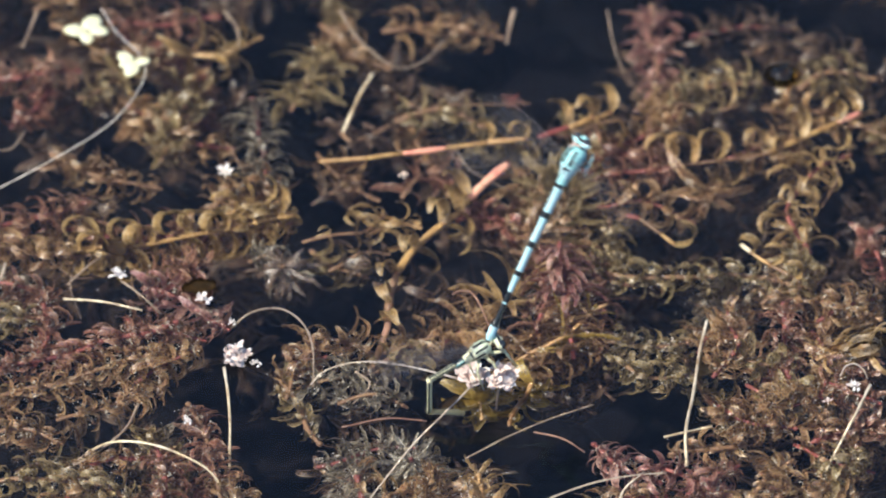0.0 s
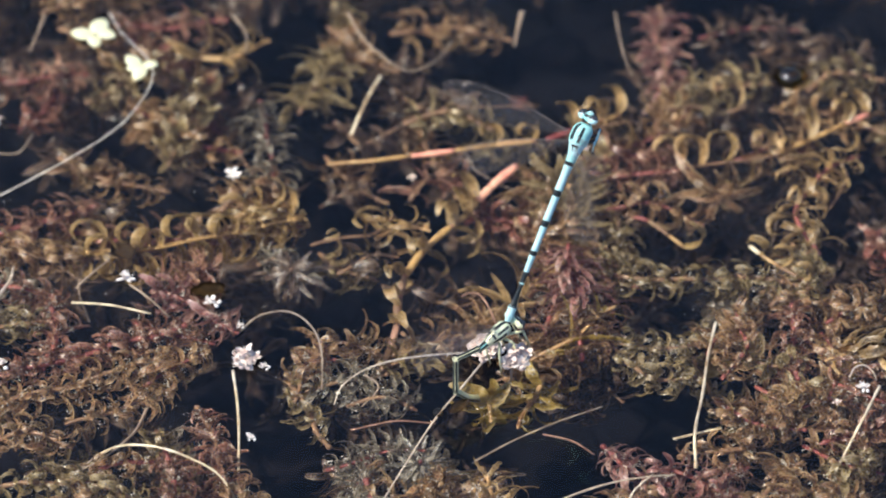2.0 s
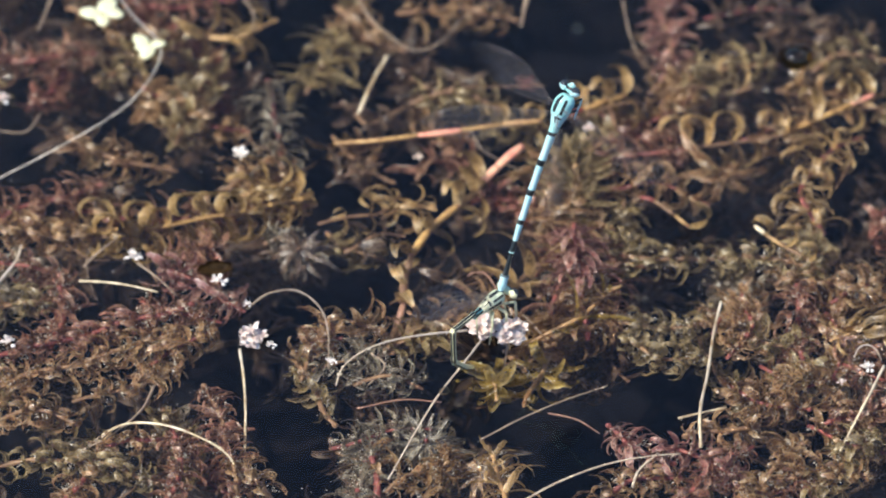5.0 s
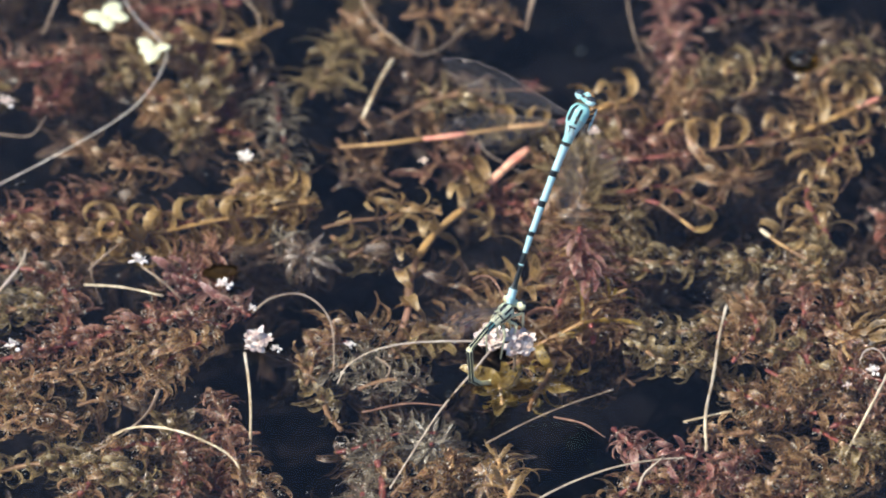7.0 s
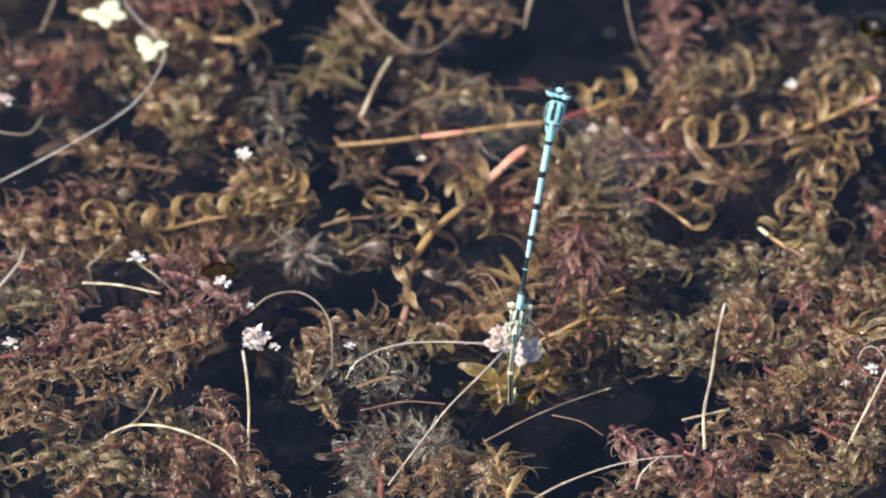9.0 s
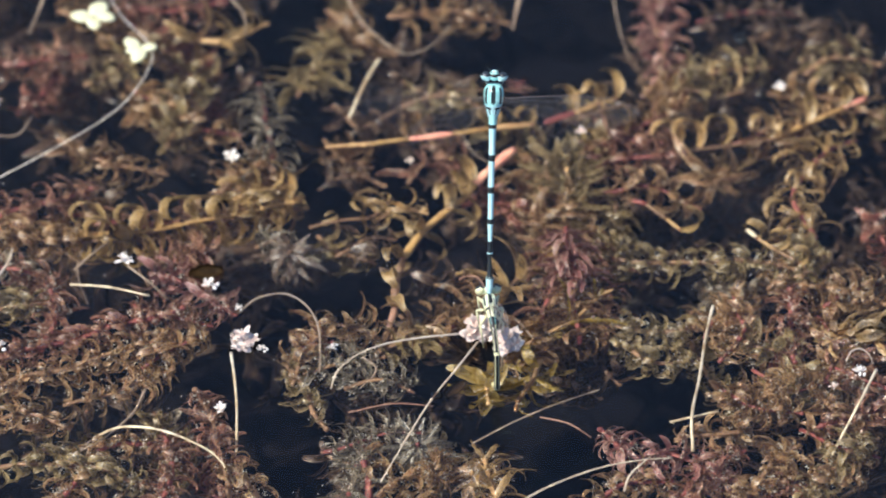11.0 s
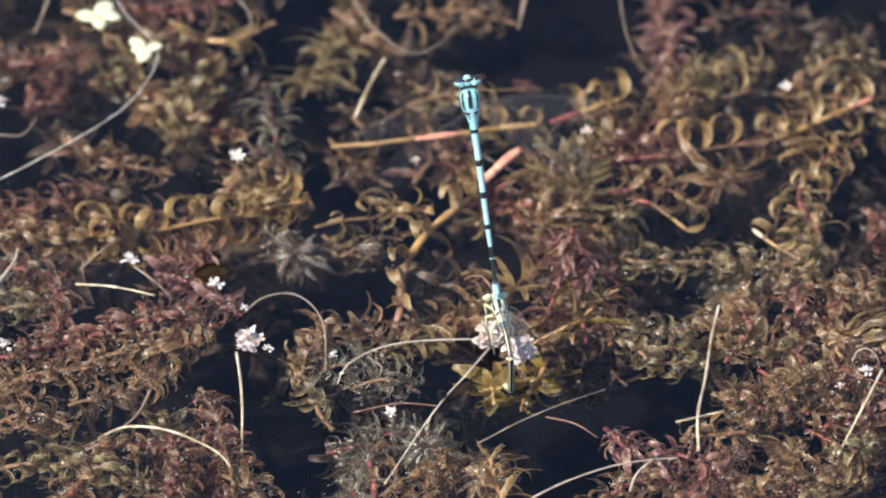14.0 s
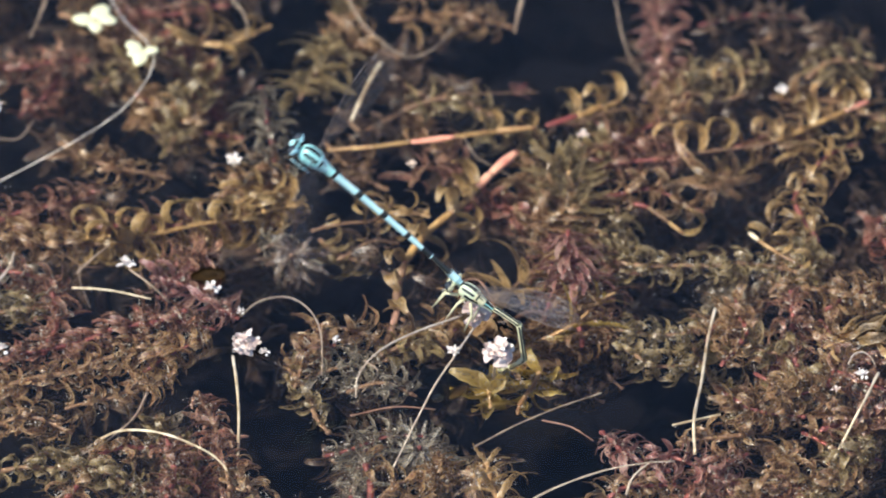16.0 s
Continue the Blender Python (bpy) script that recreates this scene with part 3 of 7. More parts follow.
jointed([(17.3, 31.0, -6.5), (22.4, 33.3, -6.5), (25.4, 34.9, -6.5), (27.9, 36.2, -7.0)], [(0.5, 1), (0.6, 0.8), (0.5, 0.6)], "red and golden jointed waterweed stem", [STEM_CRIMSON, STEM_GOLD, STEM_GOLD], 9, 2.1, (150, 300), leaves=(1, 2, 2))
jointed([(30.3, 14.0, -6.0), (32.2, 13.1, -6.0), (34.5, 11.1, -6.5), (37.2, 8.5, -7.0)], [(0.34, 0.6), (0.24, 0.9), (0.3, 0.6)], "short golden waterweed end with a crimson tip", [STEM_CRIMSON, STEM_BROWN, STEM_GOLD], leaves=(0, 0, 1))
jointed([(47.2, 7.6, -5.5), (49.1, 5.4, -5.5), (51.6, 3.4, -6.0), (55.0, 1.1, -6.5)], [(0.36, 0.5), (0.28, 0.8), (0.3, 0.9)], "short golden waterweed end with pale tips", [REED, STEM_TAN, STEM_BROWN], 7, 1.7, (200, 320), leaves=(1, 1, 2))
jointed([(51.6, 27.6, -6.5), (56.5, 30.3, -6.5), (61.7, 33.7, -6.5), (65.7, 36.4, -7.0)], [(0.5, 1), (0.5, 0.9), (0.5, 0.7)], "golden jointed waterweed stem with orange nodes", [STEM_GOLD, STEM_GOLD, STEM_PEACH], 9, 1.9, (200, 330), leaves=(2, 2, 1))
# murky weed round and under the flowers, and the two stars of narrow leaves in front
shoot([(-7.6, -12.0, -12.0), (0.7, -8.7, -11.0), (8.6, -2.9, -11.0)], BROWN, STEM_BROWN, 10, 1.9, (40, 180), 50, 2.4, 5, 0.4, L_BROWN)
shoot([(-18.8, -14.0, -9.0), (-13.4, -10.8, -8.0), (-7.6, -13.6, -8.0)], BROWN, STEM_BROWN, 9, 1.4, (160, 280), 60, 2.0, 6, 0.4, L_BROWN)
shoot([(9.8, -15.0, -14.0), (15.6, -12.1, -13.0), (21.4, -13.3, -13.0)], BROWN, STEM_BROWN, 9, 1.8, (40, 160), 60, 2.2, 6, 0.4, L_BROWN)
shoot([(14.9, 4.3, -13.0), (19.1, 7.2, -12.0), (25.1, 20.3, -12.0)], BROWN, STEM_BROWN, 11, 1.6, (60, 180), 60, 2.2, 7, 0.4, L_GREY)
shoot([(-2.0, -34.9, -10.0), (-2.0, -36.7, -6.0), (-2.0, -37.3, -4.0)], SILVER, STEM_RED, 9, 0.8, (20, 110), 84, 1.5, 13, 0.35, "silvery star of narrow waterweed leaves round a red tip")
shoot([(6.6, -41.7, -10.0), (6.5, -42.4, -7.0), (6.3, -42.6, -5.0)], BROWN, STEM_TAN, 6.0, 0.75, (10, 110), 84, 0.9, 14, 0.3, "pale brown star of narrow waterweed leaves")
shoot([(-9.1, -46.7, -7.0), (-9.3, -41.7, -6.0), (-9.6, -37.8, -5.0)], BROWN, STEM_RED, 8, 1.6, (60, 220), 60, 3.0, 4, 0.6, "brown waterweed with a dull red stem", bare=0.4)
shoot([(8.6, -7.5, -11.0), (12.0, -1.7, -10.0), (17.4, 4.2, -10.0)], TAN, STEM_BROWN, 9.5, 2.1, (20, 130), 55, 3.2, 4, 0.35, "tan waterweed with broad drooping leaves")
shoot([(1.5, -12.7, -12.0), (5.7, -7.5, -11.0), (9.9, -5.2, -11.0)], BROWN, STEM_RED, 11, 1.9, (20, 120), 55, 2.6, 5, 0.35, L_BROWN)
# the red shoot beside the pair of insects and its neighbours
shoot([(21.9, -14.7, -7.0), (21.7, -9.5, -6.0), (21.4, -4.5, -5.0)], BROWN, STEM_CRIMSON, 8.8, 1.3, (60, 150), 70, 2.1, 9, 0.42, "brown waterweed whorls round a crimson stem", whorled=True)
shoot([(21.4, -4.5, -5.0), (20.8, 1.0, -3.6), (20.2, 6.0, -1.8)], ROSE, STEM_CRIMSON, 8.8, 1.2, (50, 135), 72, 2.0, 11, 0.42, "upright dark red waterweed with a crimson stem", whorled=True)
shoot([(16.8, -8.4, -9.0), (18.1, 0.4, -8.0), (17.3, 8.1, -7.0)], RED, STEM_RED, 8, 1.1, (70, 170), 70, 1.9, 7, 0.4, L_RED)
shoot([(25.1, -10.7, -9.0), (24.8, -2.0, -8.0), (25.3, 5.7, -7.0)], RED, STEM_BROWN, 8, 1.1, (70, 170), 70, 1.9, 7, 0.4, L_RED)
shoot([(24.0, 3.3, -7.0), (34.8, 0.6, -6.0), (45.7, 1.3, -6.0), (55.7, -0.9, -6.0)], OLIVE, STEM_BROWN, 7, 1.23, (150, 260), 55, 2.4, 7, 0.5, L_OLIVE)
shoot([(51.5, -3.2, -6.0), (59.8, -4.6, -6.0), (67.2, -7.9, -6.0)], BROWN, STEM_BROWN, 8, 1.23, (150, 260), 55, 2.4, 7, 0.5, L_BROWN)
shoot([(41.1, 21.9, -8.0), (43.6, 17.6, -7.0)], BROWN, STEM_BROWN, 12, 1.5, (80, 180), 55, 1.8, 8, 0.5, "brown waterweed tip with a star of pointed leaves")
shoot([(57.6, 6.9, -7.0), (54.4, 14.0, -7.0), (57.2, 22.4, -7.0), (64.1, 27.3, -7.0)], TAN, STEM_RED, 8, 1.23, (190, 290), 55, 2.6, 6, 0.45, L_TAN)
shoot([(13.8, -15.4, -8.0), (19.6, -12.0, -6.0), (27.2, -5.6, -5.0)], YELLOW, STEM_TAN, 8, 1.07, (70, 150), 30, 4.0, 3, 0.4, "yellowing waterweed with straight pointed leaves")
shoot([(7.9, -23.9, -5.0), (8.6, -27.1, -3.2), (8.7, -29.5, -3.4)], YELLOW, STEM_TAN, 5.2, 2.5, (20, 120), 75, 1.6, 4, 0.35, "yellow-brown fading waterweed tip under the flowers")
shoot([(16.7, -17.7, -9.0), (14.2, -24.1, -8.0), (12.5, -29.3, -7.0)], YELLOW, STEM_TAN, 6.0, 1.3, (60, 220), 60, 2.2, 5, 0.4, "yellow-brown fading waterweed tip under the flowers")
# silted tangle on the near side
shoot([(-66.6, -20.2, -5.0), (-55.9, -17.3, -4.0), (-45.2, -13.9, -3.0), (-36.1, -11.0, -2.0)], RED, STEM_RED, 6.5, 1.15, (160, 290), 55, 1.9, 8, 0.5, L_RED)
shoot([(-66.5, -26.5, -6.0), (-56.6, -22.5, -5.0), (-45.9, -19.1, -4.0), (-37.7, -15.0, -4.0)], BROWN, STEM_BROWN, 7, 1.23, (160, 290), 55, 2.0, 8, 0.5, L_BROWN)
shoot([(-56.8, -17.9, -5.0), (-55.4, -11.5, -4.0), (-56.1, -3.9, -3.0)], RED, STEM_RED, 7, 0.98, (100, 210), 60, 1.8, 8, 0.5, L_RED)
shoot([(-66.2, -9.6, -7.0), (-60.4, -7.9, -6.0), (-54.5, -8.5, -6.0)], OLIVE, STEM_BROWN, 7, 1.15, (180, 290), 55, 2.4, 7, 0.45, L_OLIVE)
shoot([(-66.2, -33.4, -6.0), (-59.7, -31.1, -5.0), (-52.2, -34.0, -5.0)], BROWN, STEM_BROWN, 7, 1.39, (160, 290), 55, 2.2, 7, 0.5, L_BROWN)
shoot([(-66.0, -42.5, -6.0), (-57.8, -40.8, -5.0), (-48.7, -42.0, -5.0), (-40.5, -45.4, -5.0)], OLIVE, STEM_BROWN, 7, 1.31, (160, 290), 55, 2.1, 7, 0.5, L_OLIVE)
shoot([(-54.3, -49.3, -6.0), (-48.0, -38.6, -5.0), (-40.6, -36.8, -5.0)], BROWN, STEM_RED, 7, 1.31, (160, 290), 55, 2.1, 7, 0.5, L_BROWN)
shoot([(-39.6, -49.3, -6.0), (-37.2, -41.4, -4.0), (-39.0, -35.7, -4.0)], RED, STEM_RED, 6.5, 1.15, (120, 250), 55, 1.8, 8, 0.5, L_RED)
shoot([(-29.0, -48.7, -7.0), (-30.7, -38.0, -4.0), (-34.0, -27.2, -3.0)], RED, STEM_BROWN, 6.5, 0.98, (90, 210), 60, 1.6, 9, 0.5, L_RED)
shoot([(-24.0, -49.3, -6.0), (-27.4, -43.1, -5.0), (-31.5, -39.7, -5.0)], BROWN, STEM_BROWN, 7, 1.23, (140, 250), 55, 2.0, 8, 0.5, L_BROWN)
shoot([(-21.1, -18.3, -8.0), (-18.1, -25.9, -7.0), (-15.2, -33.4, -6.0)], OLIVE, STEM_BROWN, 6, 1.23, (120, 250), 55, 2.4, 5, 0.5, "olive ragged waterweed at the edge of a dark gap")
shoot([(-11.8, -49.3, -6.0), (-10.6, -40.2, -6.0), (-7.7, -35.1, -5.0)], SILVER, STEM_RED, 7.5, 0.82, (70, 170), 60, 1.6, 10, 0.45, L_GREY)
shoot([(-11.9, -25.3, -6.0), (-7.0, -23.6, -5.0), (-2.0, -26.5, -6.0)], SILVER, STEM_BROWN, 6.5, 0.98, (120, 250), 60, 2.0, 8, 0.4, L_GREY)
shoot([(-2.0, -48.7, -7.0), (0.5, -42.5, -6.0), (1.3, -37.9, -6.0)], BROWN, STEM_BROWN, 7, 0.90, (80, 180), 60, 1.7, 9, 0.45, L_BROWN)
shoot([(9.5, -48.7, -7.0), (8.7, -41.9, -7.0), (7.1, -37.3, -7.0)], TAN, STEM_TAN, 6.5, 0.98, (80, 180), 60, 2.0, 6, 0.45, "tan waterweed with fine spread leaves")
shoot([(-15.3, -11.3, -8.0), (-18.6, -16.6, -7.0), (-20.2, -23.6, -7.0)], BROWN, STEM_BROWN, 7, 1.07, (160, 270), 55, 2.4, 7, 0.45, L_BROWN)
shoot([(-18.6, -21.3, -7.0), (-13.6, -20.7, -6.0), (-7.0, -18.4, -6.0)], SILVER, STEM_BROWN, 7, 1.1, (100, 220), 60, 1.8, 7, 0.35, L_GREY)
shoot([(-15.1, -37.9, -6.0), (-8.6, -35.7, -5.0), (-1.2, -34.6, -5.0)], SILVER, STEM_RED, 7, 1.1, (60, 200), 60, 1.8, 7, 0.35, L_GREY)
shoot([(-7.7, -47.0, -6.0), (-3.6, -43.7, -5.0), (3.8, -42.5, -5.0)], BROWN, STEM_BROWN, 7, 1.2, (60, 200), 60, 1.8, 7, 0.35, L_BROWN)
shoot([(-53.2, -28.8, -6.0), (-45.8, -26.0, -5.0), (-37.6, -21.9, -5.0)], BROWN, STEM_BROWN, 7, 1.3, (60, 220), 60, 1.8, 7, 0.35, L_BROWN)
shoot([(-40.5, -2.1, -4.0), (-34.5, -6.8, -3.0), (-28.6, -12.1, -3.0)], ROSE, STEM_RED, 7, 1.3, (60, 220), 60, 1.7, 7, 0.35, L_RED)
shoot([(-43.7, -8.5, -5.0), (-38.6, -11.5, -4.0), (-31.9, -13.8, -4.0)], RED, STEM_CRIMSON, 6.5, 1.2, (60, 220), 60, 1.7, 7, 0.35, L_RED)
shoot([(-19.9, -17.2, -7.0), (-17.8, -15.7, -7.0), (-14.5, -15.2, -7.0)], RED, STEM_RED, 6.5, 1.2, (60, 220), 60, 2.0, 6, 0.35, L_RED)
shoot([(-65.6, 0.3, -6.0), (-59.7, -1.5, -5.0), (-54.6, -6.2, -5.0)], RED, STEM_RED, 6.5, 1.2, (60, 220), 60, 1.9, 6, 0.35, L_RED)
# the near right corner
shoot([(41.9, -24.2, -6.0), (46.7, -29.4, -5.0), (54.1, -30.6, -5.0)], BROWN, STEM_RED, 6.5, 1.4, (60, 200), 60, 1.7, 7, 0.4, L_BROWN)
shoot([(50.5, -45.4, -5.0), (56.2, -43.7, -4.0), (63.6, -44.8, -4.0)], BROWN, STEM_BROWN, 6.5, 1.5, (60, 200), 60, 1.7, 7, 0.4, L_BROWN)
shoot([(32.5, -38.6, -5.0), (37.4, -40.9, -4.0), (43.9, -44.8, -4.0)], ROSE, STEM_RED, 6.5, 1.3, (60, 200), 60, 1.7, 7, 0.4, L_RED)
shoot([(44.6, -14.9, -6.0), (49.5, -17.9, -5.0), (55.3, -15.5, -5.0)], OLIVE, STEM_BROWN, 6.5, 1.5, (60, 200), 60, 1.8, 7, 0.4, L_OLIVE)
shoot([(34.1, -42.0, -5.0), (28.4, -39.8, -3.0), (24.7, -35.8, -2.0)], ROSE, STEM_RED, 6.5, 1.07, (120, 220), 65, 1.5, 9, 0.5, L_RED)
shoot([(27.2, -11.3, -8.0), (33.0, -13.1, -7.0), (38.8, -12.0, -7.0)], OLIVE, STEM_BROWN, 6, 1.31, (160, 270), 60, 2.0, 7, 0.4, L_OLIVE)
shoot([(27.5, -14.8, -8.0), (32.9, -18.9, -7.0), (39.5, -18.9, -7.0)], OLIVE, STEM_BROWN, 6, 1.31, (160, 270), 60, 2.0, 7, 0.4, L_OLIVE)
shoot([(44.8, -4.9, -7.0), (46.2, -13.2, -5.0), (42.8, -20.2, -5.0)], BROWN, STEM_RED, 7, 1.15, (160, 270), 55, 2.0, 8, 0.5, L_BROWN)
shoot([(53.6, -19.6, -6.0), (52.9, -12.7, -4.0), (53.5, -5.6, -4.0)], RED, STEM_RED, 7, 1.07, (120, 210), 55, 1.9, 8, 0.5, L_RED)
shoot([(42.6, -28.8, -6.0), (49.2, -27.1, -5.0), (55.1, -22.5, -5.0)], BROWN, STEM_BROWN, 7, 1.23, (140, 250), 55, 2.0, 8, 0.5, L_BROWN)
shoot([(66.8, -20.2, -5.0), (60.2, -17.9, -3.0), (57.8, -15.6, -3.0)], RED, STEM_BROWN, 7, 1.07, (140, 250), 55, 1.9, 8, 0.5, L_RED)
shoot([(35.7, -49.3, -6.0), (39.0, -43.1, -5.0), (45.7, -39.2, -4.0)], RED, STEM_RED, 6.5, 1.15, (140, 250), 55, 1.8, 8, 0.5, L_RED)
shoot([(44.6, -49.3, -6.0), (48.9, -42.6, -4.0), (53.9, -38.0, -4.0)], BROWN, STEM_BROWN, 7, 1.23, (140, 250), 55, 1.9, 8, 0.5, L_BROWN)
shoot([(54.5, -49.3, -6.0), (58.7, -41.4, -4.0), (65.4, -36.9, -4.0)], OLIVE, STEM_BROWN, 7, 1.31, (160, 270), 55, 2.0, 8, 0.5, L_OLIVE)
shoot([(66.6, -28.8, -6.0), (61.5, -32.3, -4.0), (56.5, -34.6, -4.0)], RED, STEM_RED, 7, 1.23, (160, 270), 55, 2.0, 8, 0.5, L_RED)
shoot([(22.6, -48.7, -7.0), (28.3, -45.4, -5.0), (34.9, -44.2, -5.0)], BROWN, STEM_RED, 7, 1.23, (140, 250), 55, 2.0, 8, 0.5, L_BROWN)
shoot([(46.6, -34.0, -5.0), (41.6, -35.7, -4.0), (35.8, -36.9, -4.0)], BROWN, STEM_BROWN, 6.5, 1.15, (140, 250), 55, 1.9, 8, 0.5, L_BROWN)
shoot([(66.9, -17.1, -2.5), (61.9, -16.5, -2.0), (57.7, -18.8, -2.0)], TAN, STEM_TAN, 7, 1.5, (120, 260), 60, 1.9, 6, 0.35, "tan waterweed spread just under the surface")
shoot([(66.5, -27.2, -3.0), (62.5, -24.6, -2.5), (59.2, -22.9, -2.5)], RED, STEM_CRIMSON, 7, 1.4, (120, 260), 60, 1.9, 6, 0.35, L_RED)
shoot([(56.7, -27.1, -5.0), (59.8, -31.2, -4.0), (65.2, -31.7, -4.0)], BROWN, STEM_BROWN, 7, 1.4, (120, 240), 60, 1.9, 6, 0.35, L_BROWN)
shoot([(-41.8, 0.3, -6.0), (-37.2, 2.1, -5.0), (-31.4, 3.3, -6.0)], RED, STEM_BROWN, 7, 1.3, (60, 220), 60, 1.8, 7, 0.35, L_RED)
shoot([(-41.8, -21.3, -5.0), (-37.7, -17.9, -4.0), (-32.3, -15.6, -3.0)], BROWN, STEM_RED, 7, 1.4, (60, 220), 60, 1.6, 8, 0.35, L_BROWN)
shoot([(12.1, -17.0, -12.0), (18.8, -13.6, -11.0), (26.3, -12.4, -10.0)], BROWN, STEM_BROWN, 7, 1.3, (60, 220), 60, 1.8, 7, 0.35, L_BROWN)
shoot([(40.4, -14.3, -7.0), (43.0, -10.3, -6.0), (47.2, -7.9, -6.0)], BROWN, STEM_RED, 7, 1.3, (60, 220), 60, 1.8, 7, 0.35, L_BROWN)
shoot([(58.0, -7.9, -6.0), (62.2, -6.2, -5.0), (67.3, -3.8, -5.0)], BROWN, STEM_RED, 7, 1.3, (60, 220), 60, 1.8, 7, 0.35, L_BROWN)
shoot([(25.8, 17.0, -8.0), (32.6, 18.2, -8.0), (40.1, 13.5, -8.0)], BROWN, STEM_RED, 7.5, 1.3, (60, 220), 60, 1.9, 7, 0.35, L_BROWN)
shoot([(47.8, -20.6, -8.0), (52.6, -24.7, -7.0), (58.4, -24.2, -6.0)], BROWN, STEM_RED, 7, 1.3, (60, 220), 60, 1.7, 8, 0.35, L_BROWN)
shoot([(54.1, -32.2, -8.0), (58.9, -36.2, -7.0), (65.4, -39.1, -6.0)], BROWN, STEM_CRIMSON, 7, 1.3, (60, 220), 60, 1.7, 8, 0.35, L_BROWN)
shoot([(41.5, -44.7, -8.0), (48.0, -46.4, -7.0), (54.6, -44.8, -6.0)], RED, STEM_RED, 7, 1.3, (60, 220), 60, 1.7, 8, 0.35, L_RED)
shoot([(12.2, -7.7, -12.0), (16.4, -10.0, -12.0), (23.1, -8.3, -12.0)], BROWN, STEM_BROWN, 7, 1.3, (60, 220), 60, 1.7, 8, 0.35, L_BROWN)
shoot([(57.2, -9.6, -7.0), (59.5, -17.2, -6.0), (57.6, -24.2, -6.0)], BROWN, STEM_RED, 7, 1.3, (60, 220), 60, 1.7, 8, 0.35, L_BROWN)
shoot([(-16.4, 11.9, -15.0), (-13.0, 8.3, -15.0), (-7.9, 5.3, -14.0)], OLIVE, STEM_BROWN, 7, 1.3, (60, 220), 60, 2.2, 6, 0.35, L_OLIVE)
shoot([(-15.7, 33.0, -16.0), (-12.2, 28.1, -16.0), (-8.0, 26.3, -15.0)], BROWN, STEM_BROWN, 7, 1.3, (60, 220), 60, 2.4, 6, 0.35, L_BROWN)
# the far side, deeper
shoot([(-56.3, 57.4, -10.0), (-47.5, 51.8, -9.0), (-38.8, 44.4, -9.0)], BROWN, STEM_BROWN, 8, 1.23, (140, 250), 55, 2.6, 7, 0.5, L_BROWN)
shoot([(-68.0, 46.3, -10.0), (-60.2, 45.0, -8.0), (-52.5, 46.2, -8.0)], RED, STEM_RED, 8, 1.15, (100, 240), 55, 2.0, 8, 0.5, L_RED)
shoot([(-55.6, 29.2, -10.0), (-47.8, 23.7, -9.0), (-39.3, 21.3, -9.0)], BROWN, STEM_BROWN, 8, 1.15, (140, 250), 55, 2.4, 7, 0.5, L_BROWN)
shoot([(-66.9, 10.5, -9.0), (-61.0, 13.5, -8.0), (-49.3, 17.6, -8.0)], RED, STEM_RED, 7.5, 1.07, (120, 230), 55, 2.2, 8, 0.5, L_RED)
shoot([(-46.9, 59.3, -11.0), (-39.1, 57.4, -10.0), (-31.4, 59.3, -10.0)], RED, STEM_RED, 8, 1.15, (120, 230), 55, 2.4, 7, 0.5, L_RED)
shoot([(-23.2, 20.1, -9.0), (-24.1, 28.5, -7.0), (-25.9, 39.4, -7.0)], SILVER, STEM_RED, 8, 0.90, (90, 220), 60, 2.0, 9, 0.45, L_GREY)
shoot([(-18.8, 1.0, -9.0), (-22.2, 5.7, -7.0), (-25.5, 4.5, -7.0)], SILVER, STEM_BROWN, 7, 0.90, (90, 220), 60, 1.8, 9, 0.45, L_GREY)
shoot([(-15.8, 60.5, -15.0), (-10.6, 54.4, -15.0), (-5.5, 50.6, -15.0)], BROWN, STEM_BROWN, 8, 1.23, (120, 230), 55, 2.4, 7, 0.5, L_OLIVE)
shoot([(-3.8, 36.5, -10.0), (3.1, 38.3, -9.0), (9.9, 34.6, -9.0)], OLIVE, STEM_BROWN, 8, 1.31, (120, 230), 55, 3.0, 6, 0.5, L_OLIVE)
shoot([(-5.5, 59.3, -15.0), (4.0, 60.5, -15.0), (11.7, 58.0, -15.0)], BROWN, STEM_BROWN, 8, 1.23, (120, 230), 55, 2.6, 7, 0.5, L_BROWN)
shoot([(36.1, 44.6, -15.0), (35.4, 53.2, -15.0), (34.7, 64.4, -15.0)], ROSE, STEM_BROWN, 8.5, 1.07, (100, 240), 60, 2.0, 8, 0.5, L_RED)
shoot([(36.5, 43.9, -12.0), (44.2, 45.3, -12.0), (51.9, 46.6, -12.0)], OLIVE, STEM_BROWN, 9, 1.48, (180, 290), 55, 3.2, 6, 0.5, L_OLIVE)
# foliage colour darkened in place of the gloom at this depth
shoot([(41.0, 58.1, -15.0), (48.9, 60.6, -15.0), (55.8, 60.0, -16.0)], BROWN, STEM_RED, 8, 1.23, (120, 230), 55, 2.4, 7, 0.35, L_BROWN, foliage=DEEP_DIM)
shoot([(57.1, 45.7, -13.0), (61.4, 48.8, -13.0), (68.3, 47.6, -13.0)], OLIVE, STEM_BROWN, 8, 1.31, (180, 290), 55, 2.8, 7, 0.5, L_OLIVE)
shoot([(19.9, 18.2, -8.0), (18.2, 12.8, -7.0), (14.0, 9.3, -7.0)], BROWN, STEM_BROWN, 8, 0.98, (90, 220), 60, 1.9, 9, 0.45, L_BROWN)
shoot([(23.4, 23.1, -8.0), (30.1, 23.6, -7.0), (38.6, 24.8, -7.0)], RED, STEM_RED, 8, 1.23, (140, 250), 55, 2.4, 7, 0.5, L_RED)

